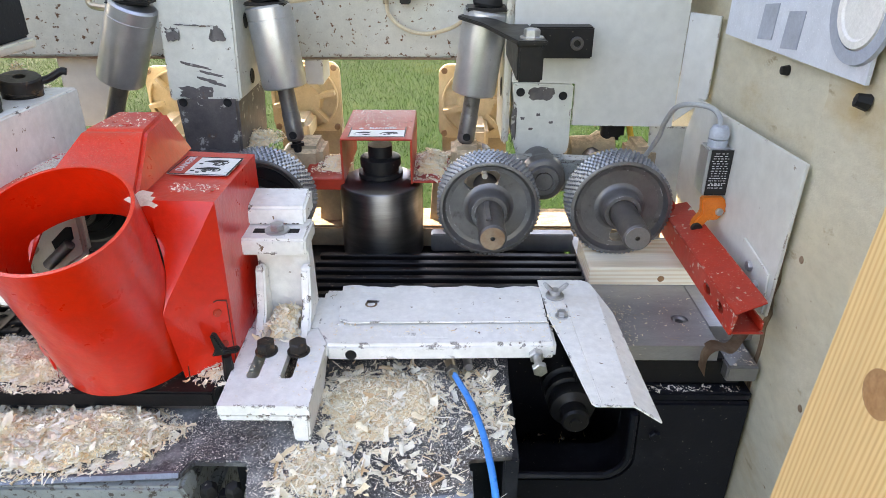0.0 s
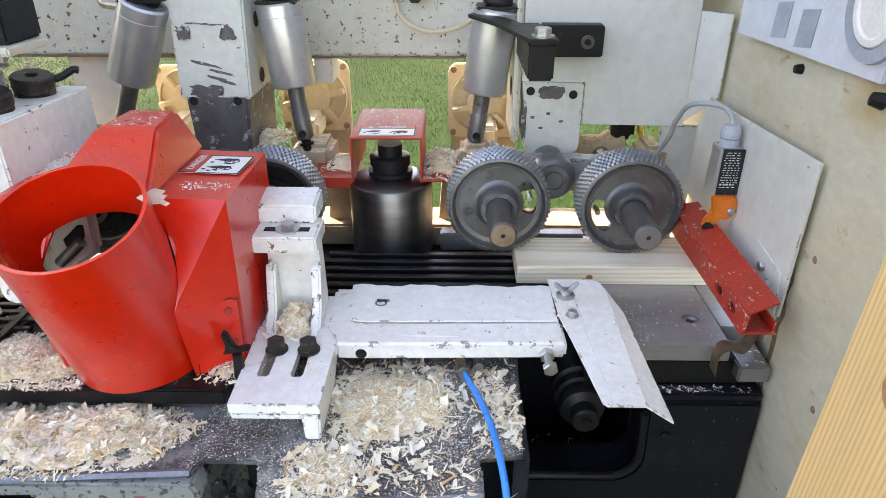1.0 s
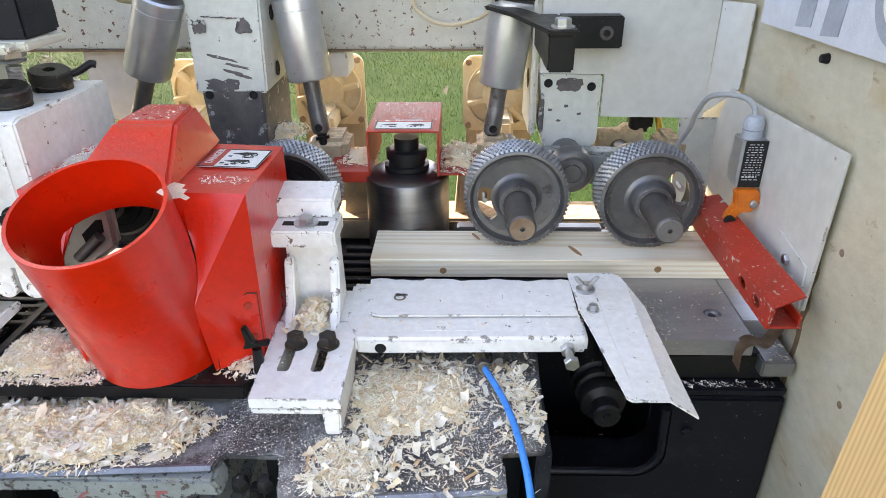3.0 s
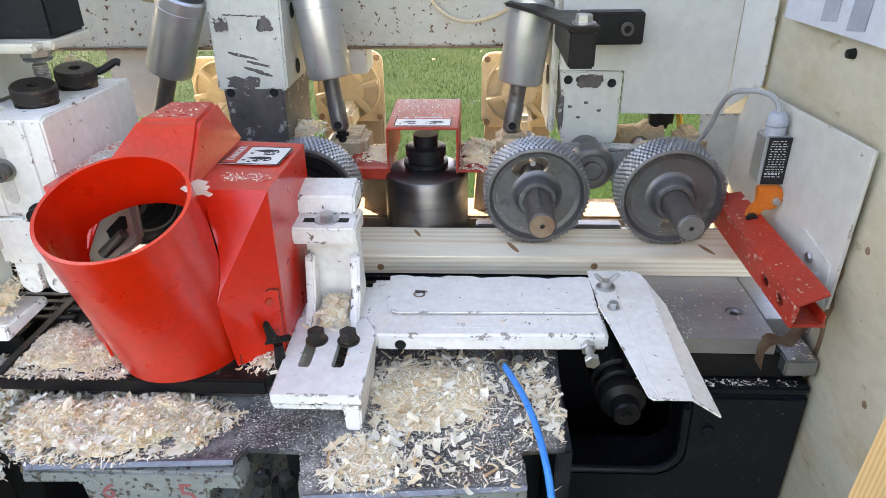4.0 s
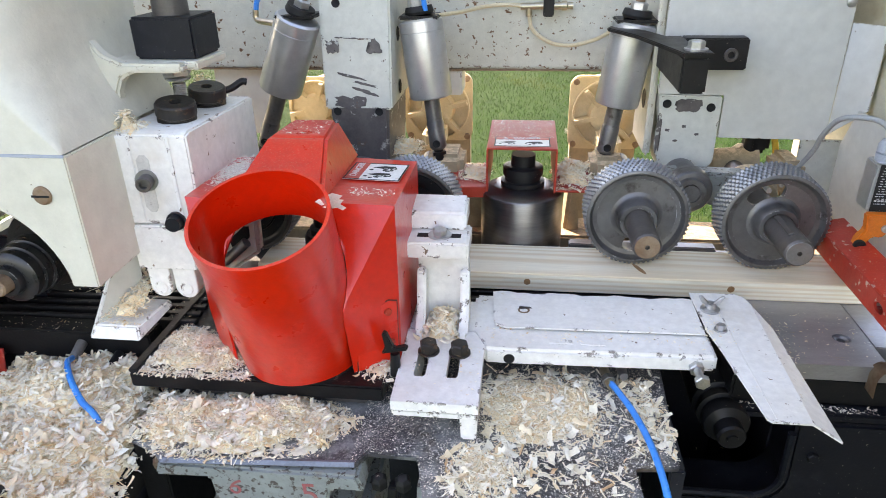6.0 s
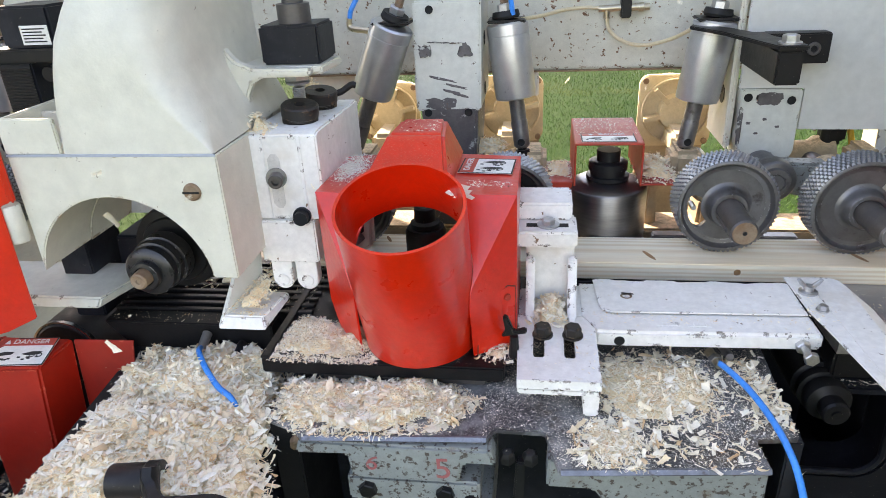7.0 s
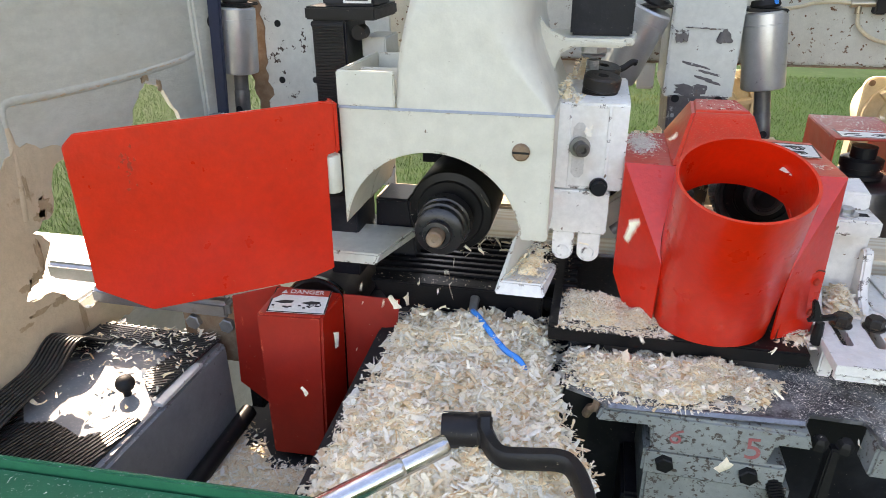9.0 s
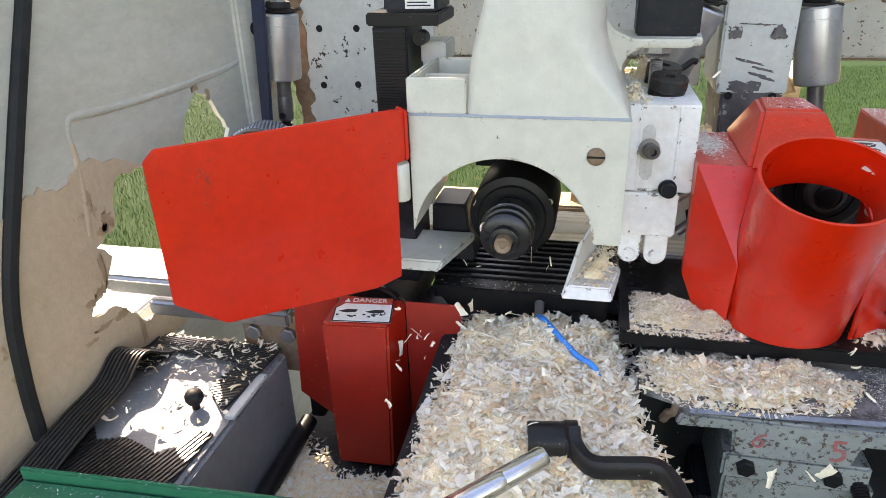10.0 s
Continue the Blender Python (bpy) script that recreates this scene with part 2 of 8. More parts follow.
SAW = (0.72, 0.55, 0.36)
RUST = (0.13, 0.055, 0.02)
M = {
    "grey": surf("grey_green_paint", (0.57, 0.58, 0.52), (0.51, 0.51, 0.45), 9, 0.48, spots=[((0.10, 0.07, 0.05), 85, 0.68, 0.70)], edge=((0.10, 0.07, 0.05), 0.004), grain=0.10),
    "beam": surf("rust_flecked_paint", (0.55, 0.55, 0.48), (0.47, 0.46, 0.38), 7, 0.55, spots=[(RUST, 90, 0.61, 0.63), ((0.22, 0.15, 0.08), 9, 0.62, 0.85)], edge=(RUST, 0.007)),
    "plate": surf("smooth_grey_paint", (0.60, 0.605, 0.565), (0.56, 0.56, 0.51), 5, 0.42, bump=0.05, spots=[((0.20, 0.15, 0.10), 60, 0.715, 0.73)], edge=((0.16, 0.11, 0.07), 0.002), grain=0.08),
    "white": surf("worn_white_paint", (0.82, 0.81, 0.78), (0.77, 0.755, 0.71), 12, 0.40, spots=[((0.20, 0.13, 0.085), 62, 0.675, 0.685), ((0.66, 0.60, 0.51), 9, 0.58, 0.8)], dust=((0.76, 0.66, 0.50), 0.60, 0.74, 70), edge=((0.075, 0.048, 0.034), 0.005), grain=0.08),
    "cast": surf("cream_cast_paint", (0.63, 0.61, 0.52), (0.595, 0.57, 0.475), 4, 0.44, bump=0.22, bscale=180, spots=[((0.18, 0.13, 0.09), 110, 0.70, 0.715), ((0.55, 0.50, 0.40), 9, 0.62, 0.8)], edge=((0.30, 0.24, 0.17), 0.003), grain=0.12),
    "red": surf("red_enamel", (0.70, 0.020, 0.004), (0.61, 0.016, 0.003), 10, 0.30, rvar=0.08, bump=0.26, bscale=130, coat=0.35, spots=[((0.66, 0.20, 0.12), 120, 0.72, 0.75)], dust=((0.60, 0.30, 0.21), 0.55, 0.74, 520), slope=(0.62, 0.95), grain=0.12),
    # copy of the red enamel, its base colour darkened for shade low down
    "redshade": surf("shade_darkened_guard_enamel", (0.40, 0.014, 0.004), (0.32, 0.012, 0.004), 8, 0.40, bump=0.15, bscale=140, spots=[((0.55, 0.42, 0.33), 90, 0.70, 0.73)], edge=((0.62, 0.10, 0.05), 0.003), grain=0.12),
    "redgap": surf("dark_red_seam", (0.07, 0.012, 0.008), (0.10, 0.02, 0.01), 60, 0.6, bump=0.0),
    "redold": surf("dusty_red_paint", (0.46, 0.034, 0.013), (0.36, 0.028, 0.012), 12, 0.48, bump=0.12, bscale=140, spots=[((0.50, 0.40, 0.32), 70, 0.66, 0.68)], dust=((0.62, 0.36, 0.25), 0.66, 0.74, 480), grain=0.15),
    "scuff": surf("scuffed_primer", (0.52, 0.36, 0.29), (0.44, 0.26, 0.20), 90, 0.6, bump=0.0),
    "redworn": surf("scuffed_red_lever_paint", (0.50, 0.030, 0.012), (0.38, 0.026, 0.012), 18, 0.45, bump=0.15, bscale=140, spots=[((0.60, 0.50, 0.44), 46, 0.635, 0.655), ((0.13, 0.05, 0.035), 30, 0.66, 0.72)], edge=((0.58, 0.48, 0.42), 0.004), dust=((0.65, 0.45, 0.35), 0.60, 0.70, 300), grain=0.15),
    "black": surf("black_oxide_steel", (0.009, 0.009, 0.010), (0.016, 0.015, 0.015), 20, 0.42, metal=0.1, spots=[((0.28, 0.25, 0.20), 190, 0.68, 0.74)]),
    "navy": surf("navy_black_paint", (0.005, 0.006, 0.011), (0.008, 0.009, 0.013), 10, 0.45, spots=[((0.22, 0.21, 0.19), 240, 0.665, 0.72), ((0.10, 0.06, 0.03), 30, 0.70, 0.78), ((0.030, 0.032, 0.040), 8, 0.50, 0.70)]),
    "bed": surf("black_bed_steel", (0.008, 0.008, 0.009), (0.013, 0.012, 0.012), 25, 0.38, metal=0.2, dust=((0.40, 0.33, 0.25), 0.60, 0.72, 160)),
    "steel": surf("dull_steel", (0.33, 0.33, 0.34), (0.25, 0.245, 0.24), 12, 0.42, metal=0.85, spots=[((0.18, 0.13, 0.09), 22, 0.64, 0.8)]),
    "wornsteel": surf("worn_blue_steel", (0.20, 0.215, 0.25), (0.12, 0.125, 0.14), 40, 0.42, metal=0.6, spots=[((0.08, 0.06, 0.05), 60, 0.58, 0.68)]),
    "table": surf("infeed_steel", (0.40, 0.40, 0.41), (0.32, 0.315, 0.31), 10, 0.38, metal=0.7, stretch=(0.3, 1, 1), dust=((0.62, 0.50, 0.36), 0.63, 0.72, 60)),
    "roller": surf("grey_roller_steel", (0.20, 0.196, 0.196), (0.125, 0.122, 0.12), 14, 0.40, metal=0.65, bump=0.08, spots=[((0.13, 0.075, 0.035), 18, 0.67, 0.78), ((0.07, 0.062, 0.056), 34, 0.60, 0.72)], edge=((0.50, 0.50, 0.52), 0.002)),
    "teeth": surf("bright_roller_teeth", (0.33, 0.345, 0.37), (0.22, 0.225, 0.24), 40, 0.38, metal=0.8),
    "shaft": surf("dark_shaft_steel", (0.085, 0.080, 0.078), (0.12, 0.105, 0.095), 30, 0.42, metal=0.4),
    "collar": surf("blackened_collar_steel", (0.040, 0.040, 0.042), (0.026, 0.026, 0.028), 30, 0.30, metal=0.5, edge=((0.35, 0.35, 0.37), 0.0015)),
    "rod": surf("oily_piston_rod", (0.17, 0.165, 0.16), (0.10, 0.095, 0.09), 40, 0.38, metal=0.5, spots=[((0.06, 0.05, 0.04), 50, 0.60, 0.70)]),
    "rusty": surf("rusty_steel", (0.22, 0.13, 0.075), (0.30, 0.22, 0.15), 60, 0.6, metal=0.35),
    "alu": surf("anodised_aluminium", (0.56, 0.57, 0.58), (0.50, 0.51, 0.52), 6, 0.34, rvar=0.05, metal=0.75, bump=0.03, spots=[((0.24, 0.25, 0.27), 70, 0.69, 0.72)]),
    "chrome": surf("bright_steel", (0.62, 0.62, 0.62), (0.52, 0.52, 0.52), 20, 0.24, rvar=0.06, metal=1.0, bump=0.03),
    "zinc": surf("zinc_bolt", (0.55, 0.55, 0.55), (0.42, 0.42, 0.42), 60, 0.36, metal=0.9),
    "spindle": surf("turned_cutter_steel", (0.21, 0.21, 0.22), (0.15, 0.15, 0.16), 8, 0.33, rvar=0.05, metal=1.0, bump=0.05, bscale=400, stretch=(1, 1, 8)),
    "grimy": surf("grimy_table_steel", (0.070, 0.065, 0.064), (0.045, 0.046, 0.052), 18, 0.5, metal=0.2, spots=[((0.13, 0.08, 0.045), 12, 0.56, 0.75), ((0.33, 0.335, 0.33), 22, 0.50, 0.74)], dust=((0.50, 0.49, 0.46), 0.50, 0.74, 420)),
    "casting": surf("flaking_green_grey_paint", (0.27, 0.29, 0.275), (0.21, 0.23, 0.22), 14, 0.52, spots=[((0.07, 0.055, 0.045), 150, 0.56, 0.60), ((0.16, 0.10, 0.055), 20, 0.62, 0.8), ((0.045, 0.04, 0.035), 24, 0.68, 0.72)], bump=0.3, edge=((0.06, 0.05, 0.04), 0.004)),
    "fibre": surf("fibreglass_hood", (0.56, 0.53, 0.42), (0.52, 0.47, 0.34), 5, 0.6, bump=0.5, bscale=95, stretch=(1, 1, 2.2), spots=[((0.42, 0.30, 0.14), 3.5, 0.52, 0.74), ((0.20, 0.12, 0.06), 55, 0.70, 0.73), ((0.33, 0.26, 0.16), 22, 0.64, 0.74)]),
    "fibre_left": surf("fibreglass_end_wall", (0.56, 0.555, 0.48), (0.49, 0.475, 0.39), 5, 0.6, bump=0.5, bscale=110, stretch=(1, 1, 2.2), spots=[((0.20, 0.13, 0.07), 40, 0.72, 0.75)]),
    "fibre_raw": surf("bare_fibreglass", (0.60, 0.47, 0.32), (0.53, 0.40, 0.26), 9, 0.7, bump=0.6, bscale=90, spots=[((0.34, 0.21, 0.10), 20, 0.63, 0.72), ((0.16, 0.09, 0.04), 60, 0.70, 0.73)]),
    "tear": surf("torn_resin_edge", (0.46, 0.33, 0.20), (0.36, 0.25, 0.14), 40, 0.8, bump=0.8, bscale=160),
    "rubber": surf("black_rubber", (0.011, 0.011, 0.011), (0.019, 0.018, 0.017), 30, 0.6, dust=((0.5, 0.44, 0.36), 0.62, 0.70, 120)),
    "mat": surf("ribbed_mat_rubber", (0.032, 0.030, 0.028), (0.022, 0.020, 0.019), 30, 0.34, bump=0.1, dust=((0.5, 0.44, 0.36), 0.66, 0.74, 150)),
    "boxgrey": surf("blue_grey_paint", (0.27, 0.275, 0.275), (0.21, 0.215, 0.215), 10, 0.5, spots=[((0.10, 0.09, 0.085), 70, 0.67, 0.69)], dust=((0.55, 0.5, 0.44), 0.56, 0.68, 200), edge=((0.09, 0.08, 0.075), 0.005), grain=0.15),
    "green": surf("green_enamel", (0.010, 0.16, 0.075), (0.008, 0.12, 0.06), 10, 0.35, dust=((0.5, 0.5, 0.46), 0.58, 0.70, 200)),
    "blue": surf("blue_hose", (0.004, 0.255, 0.76), (0.004, 0.23, 0.70), 30, 0.3, bump=0.0),
    "darkblue": surf("dark_blue_trim", (0.012, 0.02, 0.05), (0.02, 0.026, 0.05), 20, 0.5),
    "tube": surf("beige_air_tube", (0.62, 0.53, 0.36), (0.55, 0.46, 0.30), 30, 0.4, bump=0.0),
    "brass": surf("nickel_fitting", (0.50, 0.44, 0.33), (0.42, 0.36, 0.26), 40, 0.32, metal=0.9),
    "plastic": surf("grey_plastic", (0.38, 0.42, 0.47), (0.34, 0.37, 0.42), 30, 0.4, bump=0.0),
    "cable": surf("grey_cable", (0.36, 0.38, 0.38), (0.30, 0.31, 0.31), 40, 0.45, bump=0.0),
    "orange": surf("orange_plastic", (0.75, 0.19, 0.02), (0.62, 0.14, 0.015), 30, 0.4, spots=[((0.2, 0.09, 0.03), 60, 0.66, 0.72)]),
    "label": surf("white_label", (0.78, 0.77, 0.74), (0.70, 0.69, 0.65), 30, 0.4, bump=0.0, spots=[((0.55, 0.45, 0.33), 90, 0.66, 0.72)]),
    "labelred": surf("label_red", (0.55, 0.06, 0.035), None, 30, 0.4, bump=0.0, spots=[((0.6, 0.5, 0.4), 90, 0.68, 0.73)]),
    "ink": surf("black_ink", (0.02, 0.02, 0.02), None, 30, 0.5, bump=0.0, spots=[((0.5, 0.45, 0.38), 120, 0.68, 0.72)]),
    "inkwhite": surf("white_print", (0.72, 0.72, 0.72), None, 30, 0.5, bump=0.0),
    "chalk": surf("red_marking", (0.38, 0.10, 0.10), (0.34, 0.12, 0.11), 80, 0.7, bump=0.0, spots=[((0.36, 0.38, 0.35), 160, 0.64, 0.70)]),
    "bare": surf("bare_scraped_metal", (0.125, 0.112, 0.108), (0.075, 0.068, 0.068), 40, 0.5, metal=0.1, spots=[((0.40, 0.40, 0.37), 55, 0.60, 0.64), ((0.14, 0.085, 0.05), 30, 0.60, 0.70)]),
    "cap": surf("worn_black_cap", (0.020, 0.019, 0.018), (0.035, 0.028, 0.022), 40, 0.42, spots=[((0.13, 0.075, 0.04), 50, 0.60, 0.70)], dust=((0.4, 0.33, 0.25), 0.62, 0.72, 160), edge=((0.15, 0.10, 0.06), 0.003)),
    # slot drawn flat, greyed for the shade of a recess; brown spots are wear
    "recess": surf("shaded_slot_paint", (0.62, 0.61, 0.58), (0.54, 0.52, 0.48), 30, 0.5, spots=[((0.14, 0.09, 0.05), 50, 0.60, 0.66)]),
    # near-black colour stands for the shade inside holes and slots
    "hole": surf("bore_shade", (0.012, 0.012, 0.012), None, 40, 0.7, bump=0.0),
    "motor": surf("cream_motor_casting", (0.62, 0.52, 0.33), (0.52, 0.42, 0.26), 12, 0.55, bump=0.3, dust=(SAW, 0.45, 0.7, 60)),
    "dusty": surf("dust_caked_casting", (0.42, 0.33, 0.21), (0.30, 0.24, 0.16), 24, 0.8, bump=0.6, bscale=160, dust=(SAW, 0.4, 0.6, 90)),
    "chips": thin(shaving("pine_shavings"), (0.97, 0.86, 0.66), 0.14),
    # tanner than the curls, so the gaps between them read as shade
    "heap": surf("packed_shavings", (0.93, 0.72, 0.44), (0.97, 0.86, 0.62), 150, 0.85, bump=0.9, bscale=230),
    "dustfine": surf("fine_sawdust", (0.80, 0.73, 0.62), (0.87, 0.82, 0.73), 90, 0.85, island=0.15),
    "pine": wood("planed_pine", (0.93, 0.85, 0.68), (0.83, 0.69, 0.48), 50, 0, 0.25),
    "post": wood("yellow_pine_post", (0.72, 0.50, 0.24), (0.62, 0.385, 0.16), 85, 2, 0.22, wander=3.2),
    "knot": surf("pine_knot", (0.30, 0.15, 0.06), (0.40, 0.22, 0.10), 200, 0.6, bump=0.1),
    "grass": surf("lawn", (0.010, 0.034, 0.004), (0.018, 0.046, 0.006), 1.3, 0.9, bump=0.6, bscale=30, spots=[((0.05, 0.065, 0.02), 9, 0.55, 0.8)]),
    # large yellow-green spots paint sunlit patches into the lawn
    "blade": surf("grass_blade", (0.019, 0.066, 0.006), (0.048, 0.102, 0.011), 1.1, 0.55, bump=0.0, island=0.5, spots=[((0.12, 0.13, 0.022), 0.8, 0.56, 0.68)]),
    "window": glass("frosted_window", (0.93, 0.95, 0.97), 0.28),
    "panelblue": surf("blue_grey_labels", (0.37, 0.41, 0.48), None, 20, 0.5, bump=0.0),
}


for k in ("grass", "blade"):
    M[k].node_tree.nodes["Principled BSDF"].inputs["Specular IOR Level"].default_value = 0.12


# ---- building tools ----
ORIGIN = {}


def B():
    return bmesh.new()


def box(bm, x0, x1, y0, y1, z0, z1):
    v = [bm.verts.new((x, y, z)) for z in (z0, z1) for x, y in ((x0, y0), (x1, y0), (x1, y1), (x0, y1))]
    for f in ((3, 2, 1, 0), (4, 5, 6, 7), (0, 1, 5, 4), (1, 2, 6, 5), (2, 3, 7, 6), (3, 0, 4, 7)):
        bm.faces.new([v[i] for i in f])
    return bm


def hexa(bm, corners):
    """A solid from four lower and four upper corners, each counted round."""
    v = [bm.verts.new(c) for c in corners]
    for f in ((3, 2, 1, 0), (4, 5, 6, 7), (0, 1, 5, 4), (1, 2, 6, 5), (2, 3, 7, 6), (3, 0, 4, 7)):
        bm.faces.new([v[i] for i in f])
    bmesh.ops.recalc_face_normals(bm, faces=bm.faces)
    return bm


def prism(bm, pts, axis, a0, a1, holes=()):
    """A flat outline (with holes) in the plane across an axis, thickened from a0 to a1."""
    def at(p, a):
        return {"x": (a, p[0], p[1]), "y": (p[0], a, p[1]), "z": (p[0], p[1], a)}[axis]
    if not holes:
        lo = [bm.verts.new(at(p, a0)) for p in pts]
        hi = [bm.verts.new(at(p, a1)) for p in pts]
        bm.faces.new(lo)
        bm.faces.new(hi[::-1])
        n = len(pts)
        fs = [bm.faces.new((lo[i], hi[i], hi[(i + 1) % n], lo[(i + 1) % n])) for i in range(n)]
    else:
        for a in (a0, a1):
            edges = []
            for loop in (pts, *holes):
                vs = [bm.verts.new(at(p, a)) for p in loop]
                edges += [bm.edges.new((vs[i], vs[(i + 1) % len(vs)])) for i in range(len(vs))]
            bmesh.ops.triangle_fill(bm, use_beauty=True, edges=edges)
        for loop in (pts, *holes):
            lo = [bm.verts.new(at(p, a0)) for p in loop]
            hi = [bm.verts.new(at(p, a1)) for p in loop]
            for i in range(len(loop)):
                j = (i + 1) % len(loop)
                bm.faces.new((lo[i], hi[i], hi[j], lo[j]))
        bmesh.ops.remove_doubles(bm, verts=bm.verts, dist=1e-6)
    bmesh.ops.recalc_face_normals(bm, faces=bm.faces)
    return bm


def lathe(bm, prof, origin, axis, seg=32):
    """A turned body: prof is (radius, distance along the axis) from end to end."""
    a = Vector(axis).normalized()
    u = a.orthogonal().normalized()
    w = a.cross(u)
    o = Vector(origin)
    rings = []
    for r, h in prof:
        if r <= 1e-6:
            rings.append([bm.verts.new(o + a * h)])
        else:
            rings.append([bm.verts.new(o + a * h + (u * math.cos(t) + w * math.sin(t)) * r) for t in (2 * math.pi * k / seg for k in range(seg))])
    for p, q in zip(rings, rings[1:]):
        for k in range(seg):
            j = (k + 1) % seg
            if len(p) == 1 and len(q) > 1:
                bm.faces.new((p[0], q[j], q[k]))
            elif len(q) == 1 and len(p) > 1:
                bm.faces.new((p[k], p[j], q[0]))
            elif len(p) > 1:
                bm.faces.new((p[k], p[j], q[j], q[k]))
    return bm


def cyl(bm, p0, p1, r0, r1=None, seg=24):
    p0, p1 = Vector(p0), Vector(p1)
    d = (p1 - p0).length
    r1 = r0 if r1 is None else r1
    return lathe(bm, [(0, 0), (r0, 0), (r1, d), (0, d)], p0, p1 - p0, seg)


def spline(pts, per=6):
    out = []
    P = [Vector(p) for p in pts]
    P = [P[0] * 2 - P[1]] + P + [P[-1] * 2 - P[-2]]
    for i in range(1, len(P) - 2):
        a, b, c, d = P[i - 1:i + 3]
        for k in range(per):
            t = k / per
            out.append(0.5 * (2 * b + (c - a) * t + (2 * a - 5 * b + 4 * c - d) * t * t + (3 * b - a - 3 * c + d) * t ** 3))
    out.append(P[-2])
    return out


def sweep(bm, pts, r, seg=10, per=6):
    """A round tube along a smooth line."""
    P = spline(pts, per)
    rings = []
    u = None
    for i, p in enumerate(P):
        d = (P[min(i + 1, len(P) - 1)] - P[max(i - 1, 0)]).normalized()
        u = d.orthogonal().normalized() if u is None else (u - d * u.dot(d)).normalized()
        w = d.cross(u)
        rings.append([bm.verts.new(p + (u * math.cos(t) + w * math.sin(t)) * r) for t in (2 * math.pi * k / seg for k in range(seg))])
    for a, b in zip(rings, rings[1:]):
        for k in range(seg):
            bm.faces.new((a[k], a[(k + 1) % seg], b[(k + 1) % seg], b[k]))
    bm.faces.new(rings[0][::-1])
    bm.faces.new(rings[-1])
    return bm


def bev(bm, w, seg=2, least=25):
    bmesh.ops.remove_doubles(bm, verts=bm.verts, dist=1e-6)
    es = [e for e in bm.edges if len(e.link_faces) == 2 and e.calc_face_angle(0) > radians(least)]
    bmesh.ops.bevel(bm, geom=es, offset=w, segments=seg, affect="EDGES", clamp_overlap=True)
    return bm


def thing(name, at, label="", category="", group="", kind=""):
    ob = new(name)
    ob.location = at
    ob.empty_display_size = 0.02
    ORIGIN[ob] = Vector(at)
    return tagged(ob, label, category, group, kind)


def mesh_of(name, bm, material, smooth=35):
    me = bpy.data.meshes.new(name)
    bm.to_mesh(me)
    bm.free()
    me.materials.append(material)
    for p in me.polygons:
        p.use_smooth = True
    me.set_sharp_from_angle(angle=radians(smooth))
    return me


def part(name, bm, material, parent=None, label="", smooth=35):
    """One mesh object; its outline is given in the place's own metres."""
    vs = [v.co for v in bm.verts]
    c = Vector([(min(v[i] for v in vs) + max(v[i] for v in vs)) / 2 for i in range(3)])
    for v in bm.verts:
        v.co -= c
    ob = new(name, mesh_of(name, bm, material, smooth))
    ORIGIN[ob] = c
    if parent:
        ob.parent = parent
        ob.location = c - ORIGIN[parent]
    else:
        ob.location = c
    if label:
        ob["label"] = label
    return ob


def solid(name, bm, material, label="", category="", group="", kind="", smooth=35):
    return tagged(part(name, bm, material, None, "", smooth), label, category, group, kind)


def words(text, size, m, material, parent, name="writing"):
    """Lettering in the built-in font as a thin mesh, its middle at the pose m."""
    cu = bpy.data.curves.new(name, "FONT")
    cu.body, cu.size, cu.align_x, cu.align_y, cu.extrude = text, size, "CENTER", "CENTER", 0.0002
    tmp = bpy.data.objects.new(name, cu)
    scene.collection.objects.link(tmp)
    bpy.context.view_layer.update()
    me = bpy.data.meshes.new_from_object(tmp.evaluated_get(bpy.context.evaluated_depsgraph_get()))
    bpy.data.objects.remove(tmp)
    me.materials.clear()
    me.materials.append(material)
    me.transform(m)
    bm = B()
    bm.from_mesh(me)
    bpy.data.meshes.remove(me)
    return part(name, bm, material, parent)


def hexbolt(parent, at, axis, r, h, material, name="bolt", washer=0.0, label=""):
    """A hexagon head with its washer."""
    a = Vector(axis).normalized()
    bm = B()
    o = Vector(at)
    if washer:
        lathe(bm, [(0, 0), (washer, 0), (washer, 0.002), (0, 0.002)], o, a, 20)
        o = o + a * 0.002
    lathe(bm, [(0, 0), (r, 0), (r, h * 0.85), (r * 0.86, h), (0, h)], o, a, 6)
    return part(name, bm, material, parent, label, 20)


def bore(parent, at, axis, r, name="bolt_hole"):
    """A small drilled hole drawn as a raised worn lip round a disc darkened for inner shade."""
    bm = lathe(B(), [(r * 1.25, 0), (r * 1.2, 0.0006), (r, 0.0006), (r * 0.9, 0.0003), (0, 0.0003)], at, axis, 16)
    return part(name, bm, M["hole"], parent)


def blot(parent, at, u, w, rx, ry, material, seed, name="bare_patch", lift=0.0005, jag=0.35):
    """A scraped patch with a ragged edge, lying on a flat face spanned by u and w."""
    rng = random.Random(seed)
    u, w = Vector(u), Vector(w)
    n = u.cross(w)
    bm = B()
    k = 26
    vs = []
    for i in range(k):
        t = 2 * math.pi * i / k
        c, s = math.cos(t), math.sin(t)
        q = (abs(c) ** 4 + abs(s) ** 4) ** -0.25
        f = q * (1 + rng.uniform(-jag, jag * 0.3))
        vs.append(bm.verts.new(Vector(at) + u * c * rx * f + w * s * ry * f + n * lift))
    bm.faces.new(vs)
    bmesh.ops.triangulate(bm, faces=bm.faces)
    return part(name, bm, material, parent)


